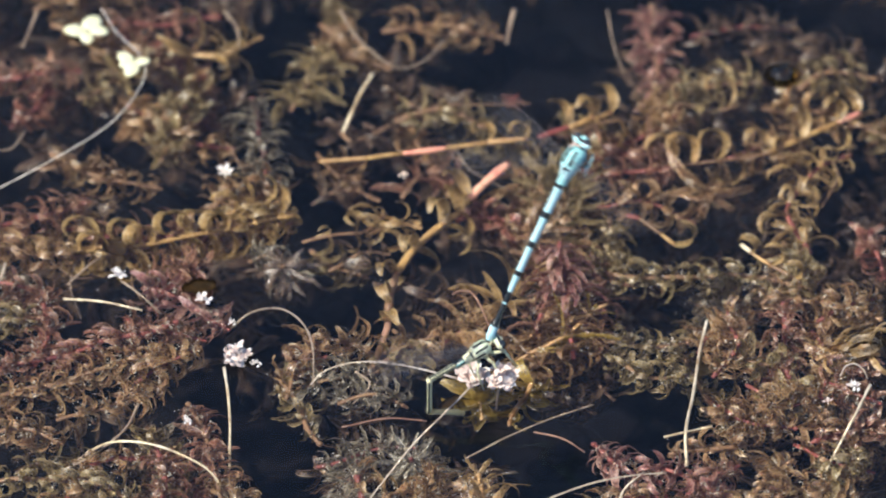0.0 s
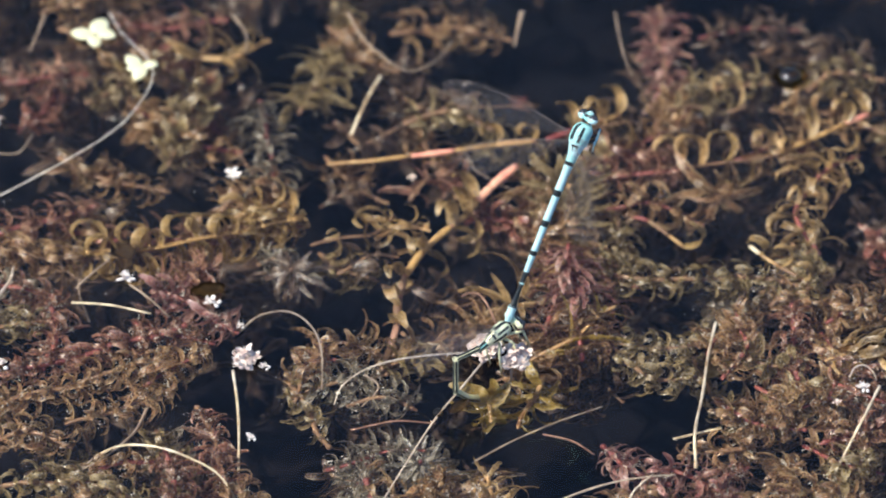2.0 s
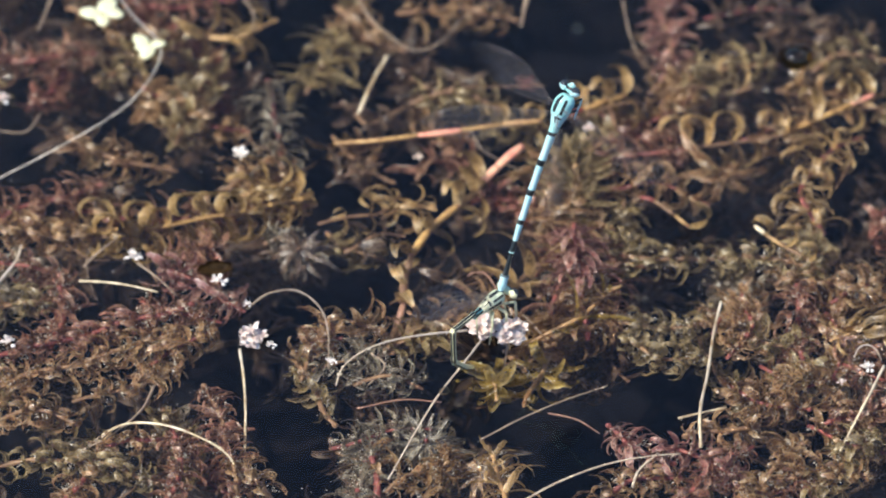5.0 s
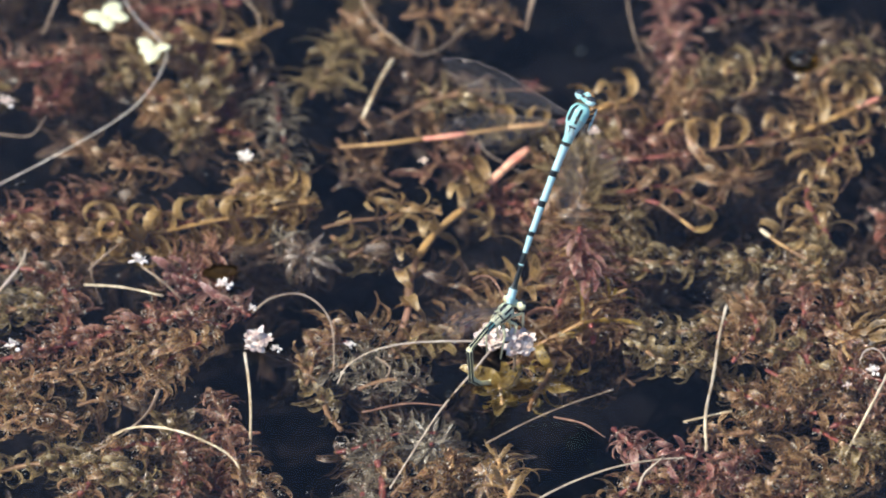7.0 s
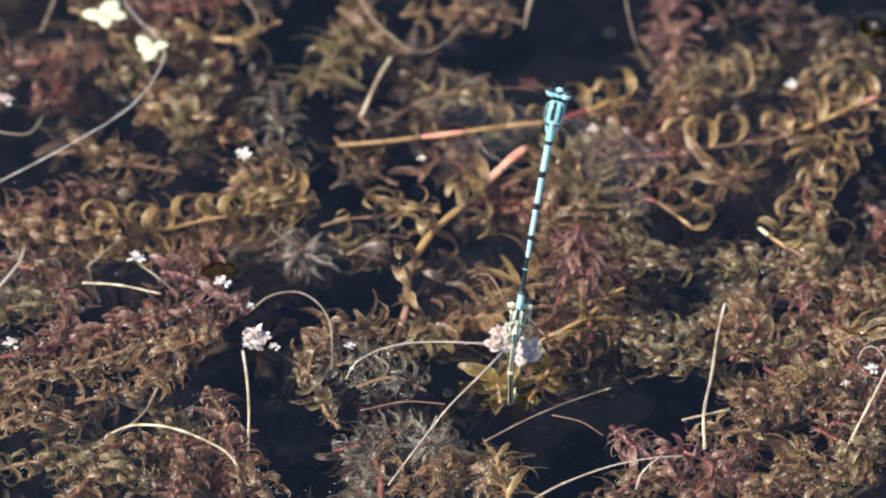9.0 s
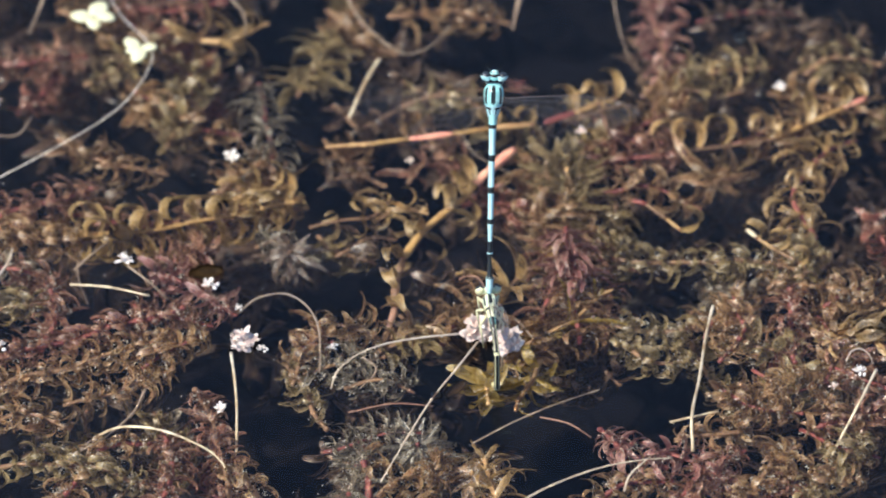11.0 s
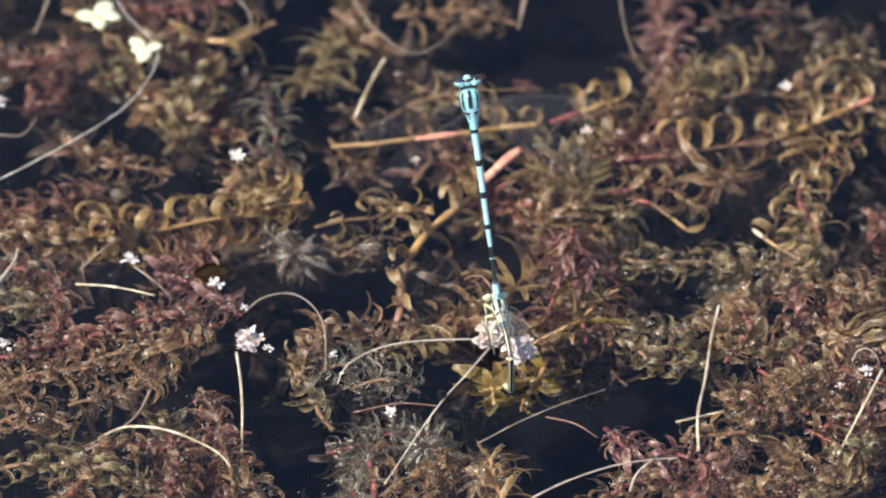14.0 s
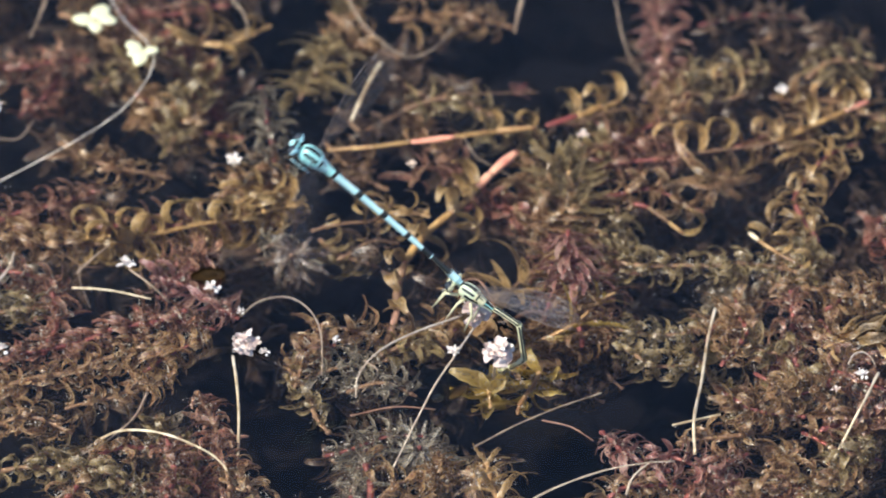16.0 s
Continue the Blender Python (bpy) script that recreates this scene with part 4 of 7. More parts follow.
# clearings where the weed leaves the deep water open: x, y, half width, half depth (mm)
CLEAR = [
    (-20.8, 37.2, -15.0, 6, 14), (21.6, 53.8, -15.0, 11, 15), (15.2, 58.1, -15.0, 8, 9), (-53.0, 26.3, -15.0, 10, 4), (-25.1, -30.9, -12.0, 6, 11), (22.9, -21.7, -12.0, 10, 8),
    (6.3, -15.9, -12.0, 9, 5), (37.8, -22.8, -12.0, 6, 4), (17.0, -34.3, -12.0, 7, 11), (-11.4, 23.9, -15.0, 8, 6), (-33.6, -15.9, -12.0, 4, 4), (60.5, 15.5, -15.0, 5, 4), (33.2, -3.6, -12.0, 8, 3), (43.5, 50.7, -15.0, 10, 6),
    (-7.2, 48.2, -15.0, 5, 6), (-28.3, 22.7, -15.0, 8, 3), (61.7, 58.1, -15.0, 10, 9), (-13.7, -3.6, -12.0, 8, 8), (-61.7, 32.3, -15.0, 5, 5), (1.5, 52.6, -15.0, 7, 9), (14.7, 52.0, -15.0, 7, 10),
]


def is_clear(p):
    # weed at other depths covers the opening further back or forward along the slanting line of sight
    return any(((p.x - x) / w) ** 2 + ((p.y + 0.63 * (p.z + 15) - y) / d) ** 2 < 1 for x, y, w, d in [(c[0], c[1], c[3], c[4]) for c in CLEAR])


def undergrowth():
    """Older weed between and below the runners; near the bed a tangle dimmed by its colour."""
    made = 0
    while made < 68:
        p = Vector((rng.uniform(-72, 72), rng.uniform(-74, 66), rng.uniform(-20, -9)))
        a = rng.uniform(0, 2 * math.pi)
        q = p + Vector((math.cos(a), math.sin(a), rng.uniform(-0.1, 0.2))) * rng.uniform(10, 20)
        if is_clear(p) or is_clear(q) or is_clear((p + q) / 2):
            continue
        mid = (p + q) / 2 + Vector((rng.uniform(-2, 2), rng.uniform(-2, 2), 1))
        mat, stem, lab = rng.choice([(BROWN, STEM_BROWN, L_BROWN), (RED, STEM_RED, L_RED), (OLIVE, STEM_BROWN, L_OLIVE), (BROWN, STEM_RED, L_BROWN), (GREY, STEM_BROWN, L_GREY)])
        if mat is GREY and p.y > 10:
            mat, lab = OLIVE, L_OLIVE
        shoot([p, mid, q], mat, stem, rng.uniform(6, 8), rng.uniform(1.1, 1.6), (110, 300), 55, 2.0, 7, 0.4, lab, foliage=MASS[mat.name])
        made += 1
    bm = bmesh.new()
    made = 0
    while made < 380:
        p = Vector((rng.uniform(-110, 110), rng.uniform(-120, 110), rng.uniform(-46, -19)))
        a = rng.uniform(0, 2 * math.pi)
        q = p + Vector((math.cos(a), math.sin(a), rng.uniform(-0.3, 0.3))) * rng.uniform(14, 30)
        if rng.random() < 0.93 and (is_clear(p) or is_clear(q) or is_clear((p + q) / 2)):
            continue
        shoot([p, (p + q) / 2 + Vector((0, 0, 2)), q], DEEP_DIM, None, 5.6, 1.5, (30, 150), 55, 2.8, 5, joined=bm)
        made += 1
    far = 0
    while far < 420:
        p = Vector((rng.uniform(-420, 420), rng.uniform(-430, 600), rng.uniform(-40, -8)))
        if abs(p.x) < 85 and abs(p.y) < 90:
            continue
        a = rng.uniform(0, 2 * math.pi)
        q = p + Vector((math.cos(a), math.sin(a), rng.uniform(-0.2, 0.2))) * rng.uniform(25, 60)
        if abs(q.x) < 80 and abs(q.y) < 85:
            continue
        shoot([p, (p + q) / 2 + Vector((0, 0, 2)), q], DEEP_DIM, None, 11, 2.2, (40, 200), 55, 4.5, 4, joined=bm)
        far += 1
    tagged(new("weed_tangle", mesh_of("weed_tangle", bm, DEEP_DIM)), "brown tangle of waterweed near the mud, dimmed by its colour", "water plant", kind="stuff")


undergrowth()


def fillers():
    """Half-hidden weed between the golden runners, in the far middle of the view."""
    # shoots with the darkened foliage have the dimness of depth in their colour
    shoot([(-17.5, 9.0, -7.0), (-13.2, 10.1, -7.0), (-8.6, 11.3, -7.0), (-5.6, 15.9, -8.0)], GOLD, STEM_BROWN, 6.5, 1.4, (170, 280), 60, 4.2, 3, 0.32, L_TAN)
    shoot([(-14.0, 3.7, -8.0), (-9.0, 7.2, -8.0), (-4.8, 6.6, -8.0)], BROWN, STEM_BROWN, 8, 1.5, (120, 240), 60, 3.2, 4, 0.35, L_BROWN, foliage=DEEP_DIM)
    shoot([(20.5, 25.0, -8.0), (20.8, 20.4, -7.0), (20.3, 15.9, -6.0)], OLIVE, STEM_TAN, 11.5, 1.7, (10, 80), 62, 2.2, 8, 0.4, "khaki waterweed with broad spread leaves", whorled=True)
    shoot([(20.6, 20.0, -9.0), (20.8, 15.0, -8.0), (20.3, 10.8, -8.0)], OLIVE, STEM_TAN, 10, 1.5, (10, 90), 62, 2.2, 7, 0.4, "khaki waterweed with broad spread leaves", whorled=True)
    shoot([(-5.7, 47.1, -15.0), (0.3, 42.2, -14.0), (6.2, 45.9, -15.0)], BROWN, STEM_BROWN, 9, 1.5, (60, 220), 60, 2.2, 6, 0.35, L_BROWN, foliage=DEEP_DIM)
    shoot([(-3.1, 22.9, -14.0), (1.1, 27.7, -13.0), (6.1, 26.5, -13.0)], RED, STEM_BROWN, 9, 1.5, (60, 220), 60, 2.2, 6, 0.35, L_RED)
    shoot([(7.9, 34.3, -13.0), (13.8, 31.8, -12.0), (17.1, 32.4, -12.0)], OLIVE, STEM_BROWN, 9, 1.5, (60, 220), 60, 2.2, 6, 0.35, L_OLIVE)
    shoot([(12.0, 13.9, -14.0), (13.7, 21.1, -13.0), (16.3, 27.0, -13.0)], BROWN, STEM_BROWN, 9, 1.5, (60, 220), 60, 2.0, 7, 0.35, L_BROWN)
    shoot([(-16.6, 22.9, -17.0), (-11.5, 26.5, -17.0), (-6.5, 24.1, -17.0)], BROWN, STEM_BROWN, 8, 1.4, (60, 220), 60, 2.8, 5, 0.35, L_BROWN, foliage=DEEP_DIM)
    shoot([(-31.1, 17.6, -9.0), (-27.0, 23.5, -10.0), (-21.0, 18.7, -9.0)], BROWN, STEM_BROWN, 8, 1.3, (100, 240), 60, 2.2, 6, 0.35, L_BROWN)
    shoot([(-14.4, 40.0, -15.0), (-11.0, 35.1, -15.0), (-4.3, 38.7, -14.0)], BROWN, STEM_BROWN, 8, 1.4, (60, 220), 60, 2.6, 5, 0.35, L_BROWN, foliage=DEEP_DIM)
    # reddish weed behind the chains of rings, a golden end and a silvery tuft beside them
    shoot([(-50.4, 8.7, -9.0), (-40.3, 10.7, -9.0), (-30.3, 10.7, -9.0)], RED, STEM_RED, 8, 1.5, (90, 240), 60, 2.0, 6, 0.35, L_RED)
    shoot([(-32.0, 11.1, -9.0), (-25.3, 13.1, -9.0), (-18.6, 14.3, -9.0)], BROWN, STEM_RED, 8, 1.5, (90, 240), 60, 2.0, 6, 0.35, L_BROWN)
    shoot([(-29.5, 12.0, -6.0), (-24.5, 13.6, -5.5), (-18.6, 14.8, -6.0)], GOLD, STEM_GOLD, 5.5, 1.8, (90, 260), 60, 2.2, 4, 0.35, L_TAN)
    shoot([(-52.8, 5.9, -7.0), (-47.0, 5.9, -7.0), (-38.6, 7.4, -7.0)], GOLD, STEM_BROWN, 6.5, 1.6, (260, 340), 60, 2.8, 3, 0.3, L_TAN)
    shoot([(-20.5, 3.9, -9.0), (-20.5, 3.4, -7.0), (-20.5, 2.5, -4.5)], ROSE, STEM_BROWN, 8, 0.8, (60, 210), 66, 0.9, 11, 0.3, "dull brown tuft of narrow waterweed leaves", foliage=DEEP_DIM)
    shoot([(21.9, 29.3, -11.0), (28.7, 29.8, -10.0), (36.3, 28.6, -10.0)], RED, STEM_RED, 9, 1.6, (90, 240), 60, 2.0, 6, 0.35, L_RED)
    shoot([(45.6, 29.2, -11.0), (51.5, 30.4, -10.0), (57.4, 29.8, -10.0)], BROWN, STEM_RED, 9, 1.6, (90, 240), 60, 2.0, 6, 0.35, L_BROWN)
    # weed deep in the gaps, its dimness painted in the leaf colour
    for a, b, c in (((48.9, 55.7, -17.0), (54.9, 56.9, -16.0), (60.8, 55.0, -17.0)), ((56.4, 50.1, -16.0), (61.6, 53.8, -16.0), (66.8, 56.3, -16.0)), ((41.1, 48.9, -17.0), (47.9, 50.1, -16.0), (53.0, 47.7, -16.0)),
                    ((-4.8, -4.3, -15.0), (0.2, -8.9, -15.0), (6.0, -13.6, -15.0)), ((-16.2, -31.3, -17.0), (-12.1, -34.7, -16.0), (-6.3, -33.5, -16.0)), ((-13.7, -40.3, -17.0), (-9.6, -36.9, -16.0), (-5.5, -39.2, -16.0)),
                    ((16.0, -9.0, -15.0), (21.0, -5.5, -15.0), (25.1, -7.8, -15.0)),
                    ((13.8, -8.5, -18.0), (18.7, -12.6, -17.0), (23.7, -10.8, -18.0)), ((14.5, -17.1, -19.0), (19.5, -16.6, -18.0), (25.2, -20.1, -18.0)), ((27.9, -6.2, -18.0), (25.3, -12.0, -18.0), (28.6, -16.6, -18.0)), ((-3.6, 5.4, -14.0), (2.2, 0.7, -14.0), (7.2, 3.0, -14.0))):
        shoot([a, b, c], BROWN, STEM_BROWN, 9.5, 1.6, (60, 220), 60, 2.2, 6, 0.35, "brown waterweed deep in the water, dimmed by its colour", foliage=DEEP_DIM)
    shoot([(12.6, 37.8, -7.0), (13.4, 38.8, -6.0), (14.3, 39.5, -5.5)], ROSE, STEM_RED, 3.2, 0.9, (10, 60), 70, 0.8, 6, 0.3, "small reddish waterweed tip", whorled=True)


drawn = rng.getstate()
fillers()
rng.setstate(drawn)


# ---------------------------------------------------------------- stalks, straws and floating bits
def stalk(points, radius, mat, label, name="flower_stalk", category="stalk", taper=0.3, drops=0):
    pts = spline(points, 0.8)
    base = pts[0]
    top = thing(name, label, category, "thin stalks in the water", mm(*base))
    bm = bmesh.new()
    local = [p - base for p in pts]
    tube(bm, local, lambda t: 0.55 * radius * (1 - taper * t) * (1 + 0.13 * math.sin(t * 37) * math.sin(t * 11) + 0.07 * math.sin(t * 91)), 8)
    part("stem", bm, mat, top)
    for i in range(drops):
        p = local[int((0.15 + 0.8 * rng.random()) * (len(local) - 1))]
        bm = bmesh.new()
        ball(bm, p + Vector((0, rng.uniform(-0.2, 0.2), -0.25)), (rng.uniform(0.12, 0.24),) * 3, 0, 6, 8)
        part("droplet", bm, BRIGHT_SPECK, top, "bright water bead")
    return top


S_PALE = "thin pale flower stalk bent in the water"
stalk([(-67.3, 14.9, -3.0), (-61.1, 18.7, -2.0), (-56.1, 22.0, -1.0), (-49.0, 27.8, -0.6), (-44.9, 32.8, -0.4), (-42.1, 39.4, -0.3), (-42.4, 43.9, -0.2), (-46.5, 49.8, -0.1), (-48.8, 54.7, -0.1)], 0.21, STALK_WHITE, "long thin pale stalk curving past duckweed")
stalk([(-58.5, 54.7, -1.0), (-60.6, 47.3, -2.0)], 0.4, STALK_DIM, S_PALE)
stalk([(-30.4, 57.3, -5.0), (-28.2, 53.6, -5.0), (-27.9, 49.9, -6.0)], 0.32, STALK_DIM, S_PALE)
stalk([(-53.0, -7.1, -0.4), (-47.4, -7.8, -0.2), (-41.3, -9.5, -0.3)], 0.42, REED, "straight straw-coloured stalk at the surface")
stalk([(-28.2, -12.1, -2.0), (-25.3, -9.8, -0.5), (-21.1, -9.3, -0.1), (-17.8, -12.2, -0.1), (-16.2, -17.3, -0.2), (-16.1, -23.1, -4.0)], 0.30, STALK_DIM, "thin pale flower stalk arching over the water")
stalk([(-29.1, -21.7, 0.2), (-28.4, -27.6, -0.5), (-28.1, -34.1, -2.0), (-28.3, -40.7, -7.0)], 0.42, REED, "pale stalk below a white flower", drops=0)
stalk([(-48.8, -37.2, -2.5), (-45.1, -36.3, -0.6), (-39.7, -36.9, -0.2), (-34.6, -39.3, -0.4), (-30.7, -41.4, -2.5), (-28.2, -44.8, -6.0)], 0.44, REED, "curved straw-coloured stalk at the surface")
stalk([(-41.6, -27.2, -3.0), (-43.5, -33.0, -2.0), (-48.0, -37.5, -3.0), (-52.0, -39.7, -4.0)], 0.4, STALK_DIM, S_PALE)
stalk([(-7.6, 43.7, -5.0), (-9.9, 37.5, -4.0), (-12.1, 30.8, -5.0)], 0.58, REED, "short thick straw lying under the water", taper=0.1)
stalk([(-12.7, 57.7, -5.0), (-11.1, 53.6, -5.0), (-8.1, 49.6, -6.0), (-3.8, 46.2, -7.0), (0.5, 48.0, -7.0), (3.1, 52.4, -7.0)], 0.32, STALK_DIM, S_PALE)
stalk([(13.8, 56.4, -3.0), (13.2, 52.9, -3.0), (12.6, 48.9, -3.0)], 0.75, STALK_DIM, "short thick straw lying under the water", taper=0.5)
stalk([(28.0, 58.3, -6.0), (28.8, 51.1, -6.0), (30.4, 45.0, -7.0)], 0.25, STALK_DIM, S_PALE)
stalk([(41.6, -14.3, 2.5), (40.4, -20.1, 1.5), (39.4, -27.3, 0.6), (38.2, -34.1, -0.2), (38.2, -39.8, -3.0)], 0.42, REED, "straight straw standing out of the water", taper=-0.05)
stalk([(35.0, -34.4, -2.0), (38.4, -33.3, -2.0), (42.1, -32.2, -2.0)], 0.4, REED, S_PALE)
stalk([(10.7, -52.2, -2.0), (17.6, -47.8, -1.0), (25.0, -44.4, -0.6), (30.8, -42.7, -1.0), (35.3, -41.4, -2.5)], 0.32, STALK, S_PALE)
stalk([(28.1, -48.9, -1.0), (29.1, -45.8, -0.5), (32.0, -42.1, -1.0)], 0.36, STALK, S_PALE)
stalk([(65.3, -25.5, 0.5), (63.3, -30.2, 0.0), (60.5, -36.4, -1.0), (58.3, -40.9, -3.0)], 0.42, REED, "pale stalk below a small white flower")
stalk([(6.2, -38.7, -2.0), (12.8, -34.4, -1.5), (18.6, -31.2, -1.2), (24.8, -28.1, -1.5)], 0.28, STALK_DIM, "thin brown twig lying under the water")
stalk([(16.1, -32.9, -3.0), (20.2, -34.1, -3.0), (23.5, -36.3, -4.0)], 0.28, STALK_RUSSET, "thin russet stalk lying under the water")
stalk([(4.4, -3.9, -4.0), (5.4, -4.2, -2.5), (7.0, -5.6, -0.6), (8.4, -8.5, -0.3), (9.8, -13.3, -0.2)], 0.32, STALK_RUSSET, "thin reddish stalk hooked over under the water")
stalk([(-65.9, -9.0, -0.4), (-64.1, -6.3, -0.1), (-62.3, -2.6, -0.4), (-61.8, 1.4, -2.0)], 0.5, STALK, S_PALE)
stalk([(-52.6, -1.9, -4.0), (-50.1, 0.8, -3.0), (-47.7, 4.0, -4.0)], 0.35, STALK_DIM, S_PALE)
stalk([(-67.3, 27.8, -5.0), (-62.2, 27.2, -5.0), (-59.8, 31.4, -5.0)], 0.28, STALK_DIM, S_PALE)
stalk([(-44.6, -3.2, -0.4), (-41.2, -6.5, -0.8), (-38.6, -8.6, -3.0)], 0.32, STALK_DIM, S_PALE)
stalk([(3.9, 36.3, -4.0), (9.9, 36.3, -4.0), (16.3, 36.5, -4.0)], 0.25, STEM_BROWN, "thin reddish rootlet under the water")
stalk([(-11.9, -32.4, -2.0), (-5.3, -30.7, -2.0), (0.5, -30.6, -3.0)], 0.3, STALK_RUSSET, "thin russet stalk lying under the water")


for i in range(22):
    # fine rootlets hanging among the weed
    a = Vector((rng.uniform(-64, 64), rng.uniform(-52, 50), rng.uniform(-11, -6)))
    t = rng.uniform(0, 6.28)
    b = a + Vector((math.cos(t), math.sin(t), rng.uniform(-0.2, 0.1))) * rng.uniform(4, 9)
    if is_clear(a):
        continue
    c = b + Vector((math.cos(t + 0.6), math.sin(t + 0.6), rng.uniform(-0.4, 0.0))) * rng.uniform(3, 8)
    stalk([a, b, c], rng.uniform(0.18, 0.28), rng.choice((STALK_DIM, STEM_BROWN, STEM_BROWN)), "fine pale rootlet among the waterweed", name="rootlet", category="root")
stalk([(61.0, -23.1, -0.3), (61.7, -21.4, 0.0), (63.1, -20.8, 0.1), (64.4, -21.7, -0.3), (65.0, -22.9, -1.5)], 0.26, STALK, "thin pale curled stalk at the surface")
stalk([(-9.9, -20.5, -3.0), (-7.8, -22.5, -4.0), (-10.3, -25.3, -6.0)], 0.34, STALK_DIM, S_PALE)


def petal(bm, length, width, tilt, ang, mat, at=Vector()):
    m = Matrix.Translation(at) @ Matrix.Rotation(ang, 4, "Z")
    blade(bm, length, width, rng.uniform(-50, 60), 90 - tilt, 0.18, 4, mat, m)


def flower(at, size, label, petals=6, buds=0, pink=False, category="flower", name="flower", stamens=16):
    """A tiny waterweed flower: petals round a tuft of stamens, sometimes with buds beside it; size is its width in mm."""
    top = thing(name, label, category, "tiny white flowers on the water", mm(*at))
    k = size * 0.42
    mat = PETAL_PINK if pink else PETAL
    for j in range(petals + 3):
        bm = bmesh.new()
        petal(bm, k * rng.uniform(0.55, 1.1), k * rng.uniform(0.35, 0.6), rng.uniform(-5, 75), 2 * math.pi * j / petals + rng.uniform(-0.3, 0.3), 0)
        part("petal", bm, mat, top)
    bm = bmesh.new()
    ball(bm, (0, 0, k * 0.12), (k * 0.3, k * 0.3, k * 0.28))
    for j in range(stamens):
        a, e = rng.uniform(0, 6.28), rng.uniform(0.2, 1.3)
        d = Vector((math.cos(a) * math.cos(e), math.sin(a) * math.cos(e), math.sin(e))) * k * rng.uniform(0.6, 1.15)
        tube(bm, [Vector(), d * 0.5, d], k * 0.06, 5)
        ball(bm, d, (k * 0.10, k * 0.08, k * 0.10), 1, 4, 6)
    part("stamen_tuft", bm, [mat, ANTHER], top, "tuft of pale stamens")
    for j in range(buds):
        a = -0.9 + 0.75 * j
        bm = bmesh.new()
        ball(bm, (k * 1.25 * math.cos(a), k * 1.15 * math.sin(a), k * 0.15), (k * 0.36, k * 0.27, k * 0.26), 0, 7, 9, Matrix.Rotation(rng.uniform(0, 3), 4, "Z"))
        part("bud", bm, PETAL, top, "closed white bud")
    return top


flower((-29.6, 19.5, -0.4), 3.0, "small white flower just under the surface", 5)
flower((-45.1, -2.6, 0.2), 2.8, "small white flower with loose stamens afloat", 6)
flower((-24.7, -20.9, 0.2), 1.7, "small white bud beside a tufted flower", 3, 2)
flower((-32.5, -7.7, 0.4), 2.5, "tiny white flower caught in weed", 5, 2)
flower((-65.8, 31.1, 0.2), 2.8, "pinkish white flower afloat", 5, 1, True)
flower((62.8, -25.6, 0.3), 2.2, "tiny white flower at the tip of a stalk", 4, 1)
flower((59.0, -28.5, 0.1), 1.5, "tiny pink flower caught in weed", 4, 0, True)
flower((22.7, 24.9, -0.2), 2.4, "pale curled flower remains afloat", 4, 0, True)
flower((-63.2, -20.1, 0.1), 2.6, "cream flower remains among weed", 4, 1)
flower((-28.2, -12.3, 0.1), 1.4, "tiny yellowish bud in weed", 3, 1)
flower((-3.0, 20.5, -3.0), 1.6, "small pale pink bud under the water", 4, 0, True)


def duckweed(at, fronds):
    top = thing("duckweed", "pale yellow-green duckweed floating in a cluster", "duckweed", "duckweed", mm(*at))
    for x, y, a, k in fronds:
        bm = bmesh.new()
        made = bmesh.ops.create_uvsphere(bm, u_segments=14, v_segments=8, radius=1)
        for v in bm.verts:
            t = v.co.x
            v.co = Vector((v.co.x * 1.0, v.co.y * (0.72 - 0.1 * t), v.co.z * 0.2 + 0.06 * (1 - t * t))) * k * MM
        part("frond", bm, FROND, top, at=mm(x, y, 0.25, rng.uniform(-6, 6), rng.uniform(-8, 8), a))


duckweed((-51.0, 49.7, 0.0), [(-1.7, -0.2, 170, 1.75), (0.2, -1.7, -80, 1.5), (0.9, 1.5, 60, 1.9), (2.0, -0.2, -15, 1.5)])
duckweed((-44.0, 42.6, 0.0), [(-0.9, 0.9, 130, 1.6), (0.1, -1.5, -110, 1.6), (1.7, 0.2, 10, 1.2), (-0.6, -0.4, 200, 1.3)])


def dead_leaf(at, length, width, turn, label, mat=None):
    """A cupped brown scrap at the surface: soaked leaf, and in dimples an imitation of refraction."""
    bm = bmesh.new()
    rows = []
    for i in range(9):
        t = i / 8
        w = width * math.sin(math.pi * (0.06 + 0.88 * t)) ** 0.7 * (1 + 0.12 * math.sin(i * 2.7))
        rows.append([bm.verts.new(Vector(((t - 0.5) * length, w * sy / 2, 0.18 * width * sy * sy + 0.1 * math.sin(i * 1.7 + sy))) * MM) for sy in (-1, -0.5, 0, 0.5, 1)])
    for r0, r1 in zip(rows, rows[1:]):
        for j in range(4):
            bm.faces.new((r0[j], r1[j], r1[j + 1], r0[j + 1]))
    bmesh.ops.solidify(bm, geom=bm.faces[:], thickness=0.08 * MM)
    ob = tagged(new("dead_leaf", mesh_of("dead_leaf", bm, mat or PATCH_BROWN)), label, "leaf", "soaked leaf scraps")
    ob.matrix_basis = mm(*at, 0, 0, turn)


DIMPLE_ORANGE = plain_material("dimple_orange", (0.10, 0.045, 0.012), (0.26, 0.13, 0.04), 420, 0.5, 0.7, 0.3)
PATCH_BROWN = plain_material("patch_dark_brown", (0.014, 0.008, 0.003), (0.085, 0.044, 0.010), 420, 0.65, 0.7, 0.25)
# the first two are added to imitate the refraction in water dimples
dead_leaf((-33.0, -5.0, -0.3), 5.2, 3.2, 12, "dark brown patch added for the refraction in a dimple beside a tiny flower")
dead_leaf((62.3, -16.4, -1.2), 5.6, 1.9, 8, "orange-brown patch added for the refraction in a surface dimple", DIMPLE_ORANGE)
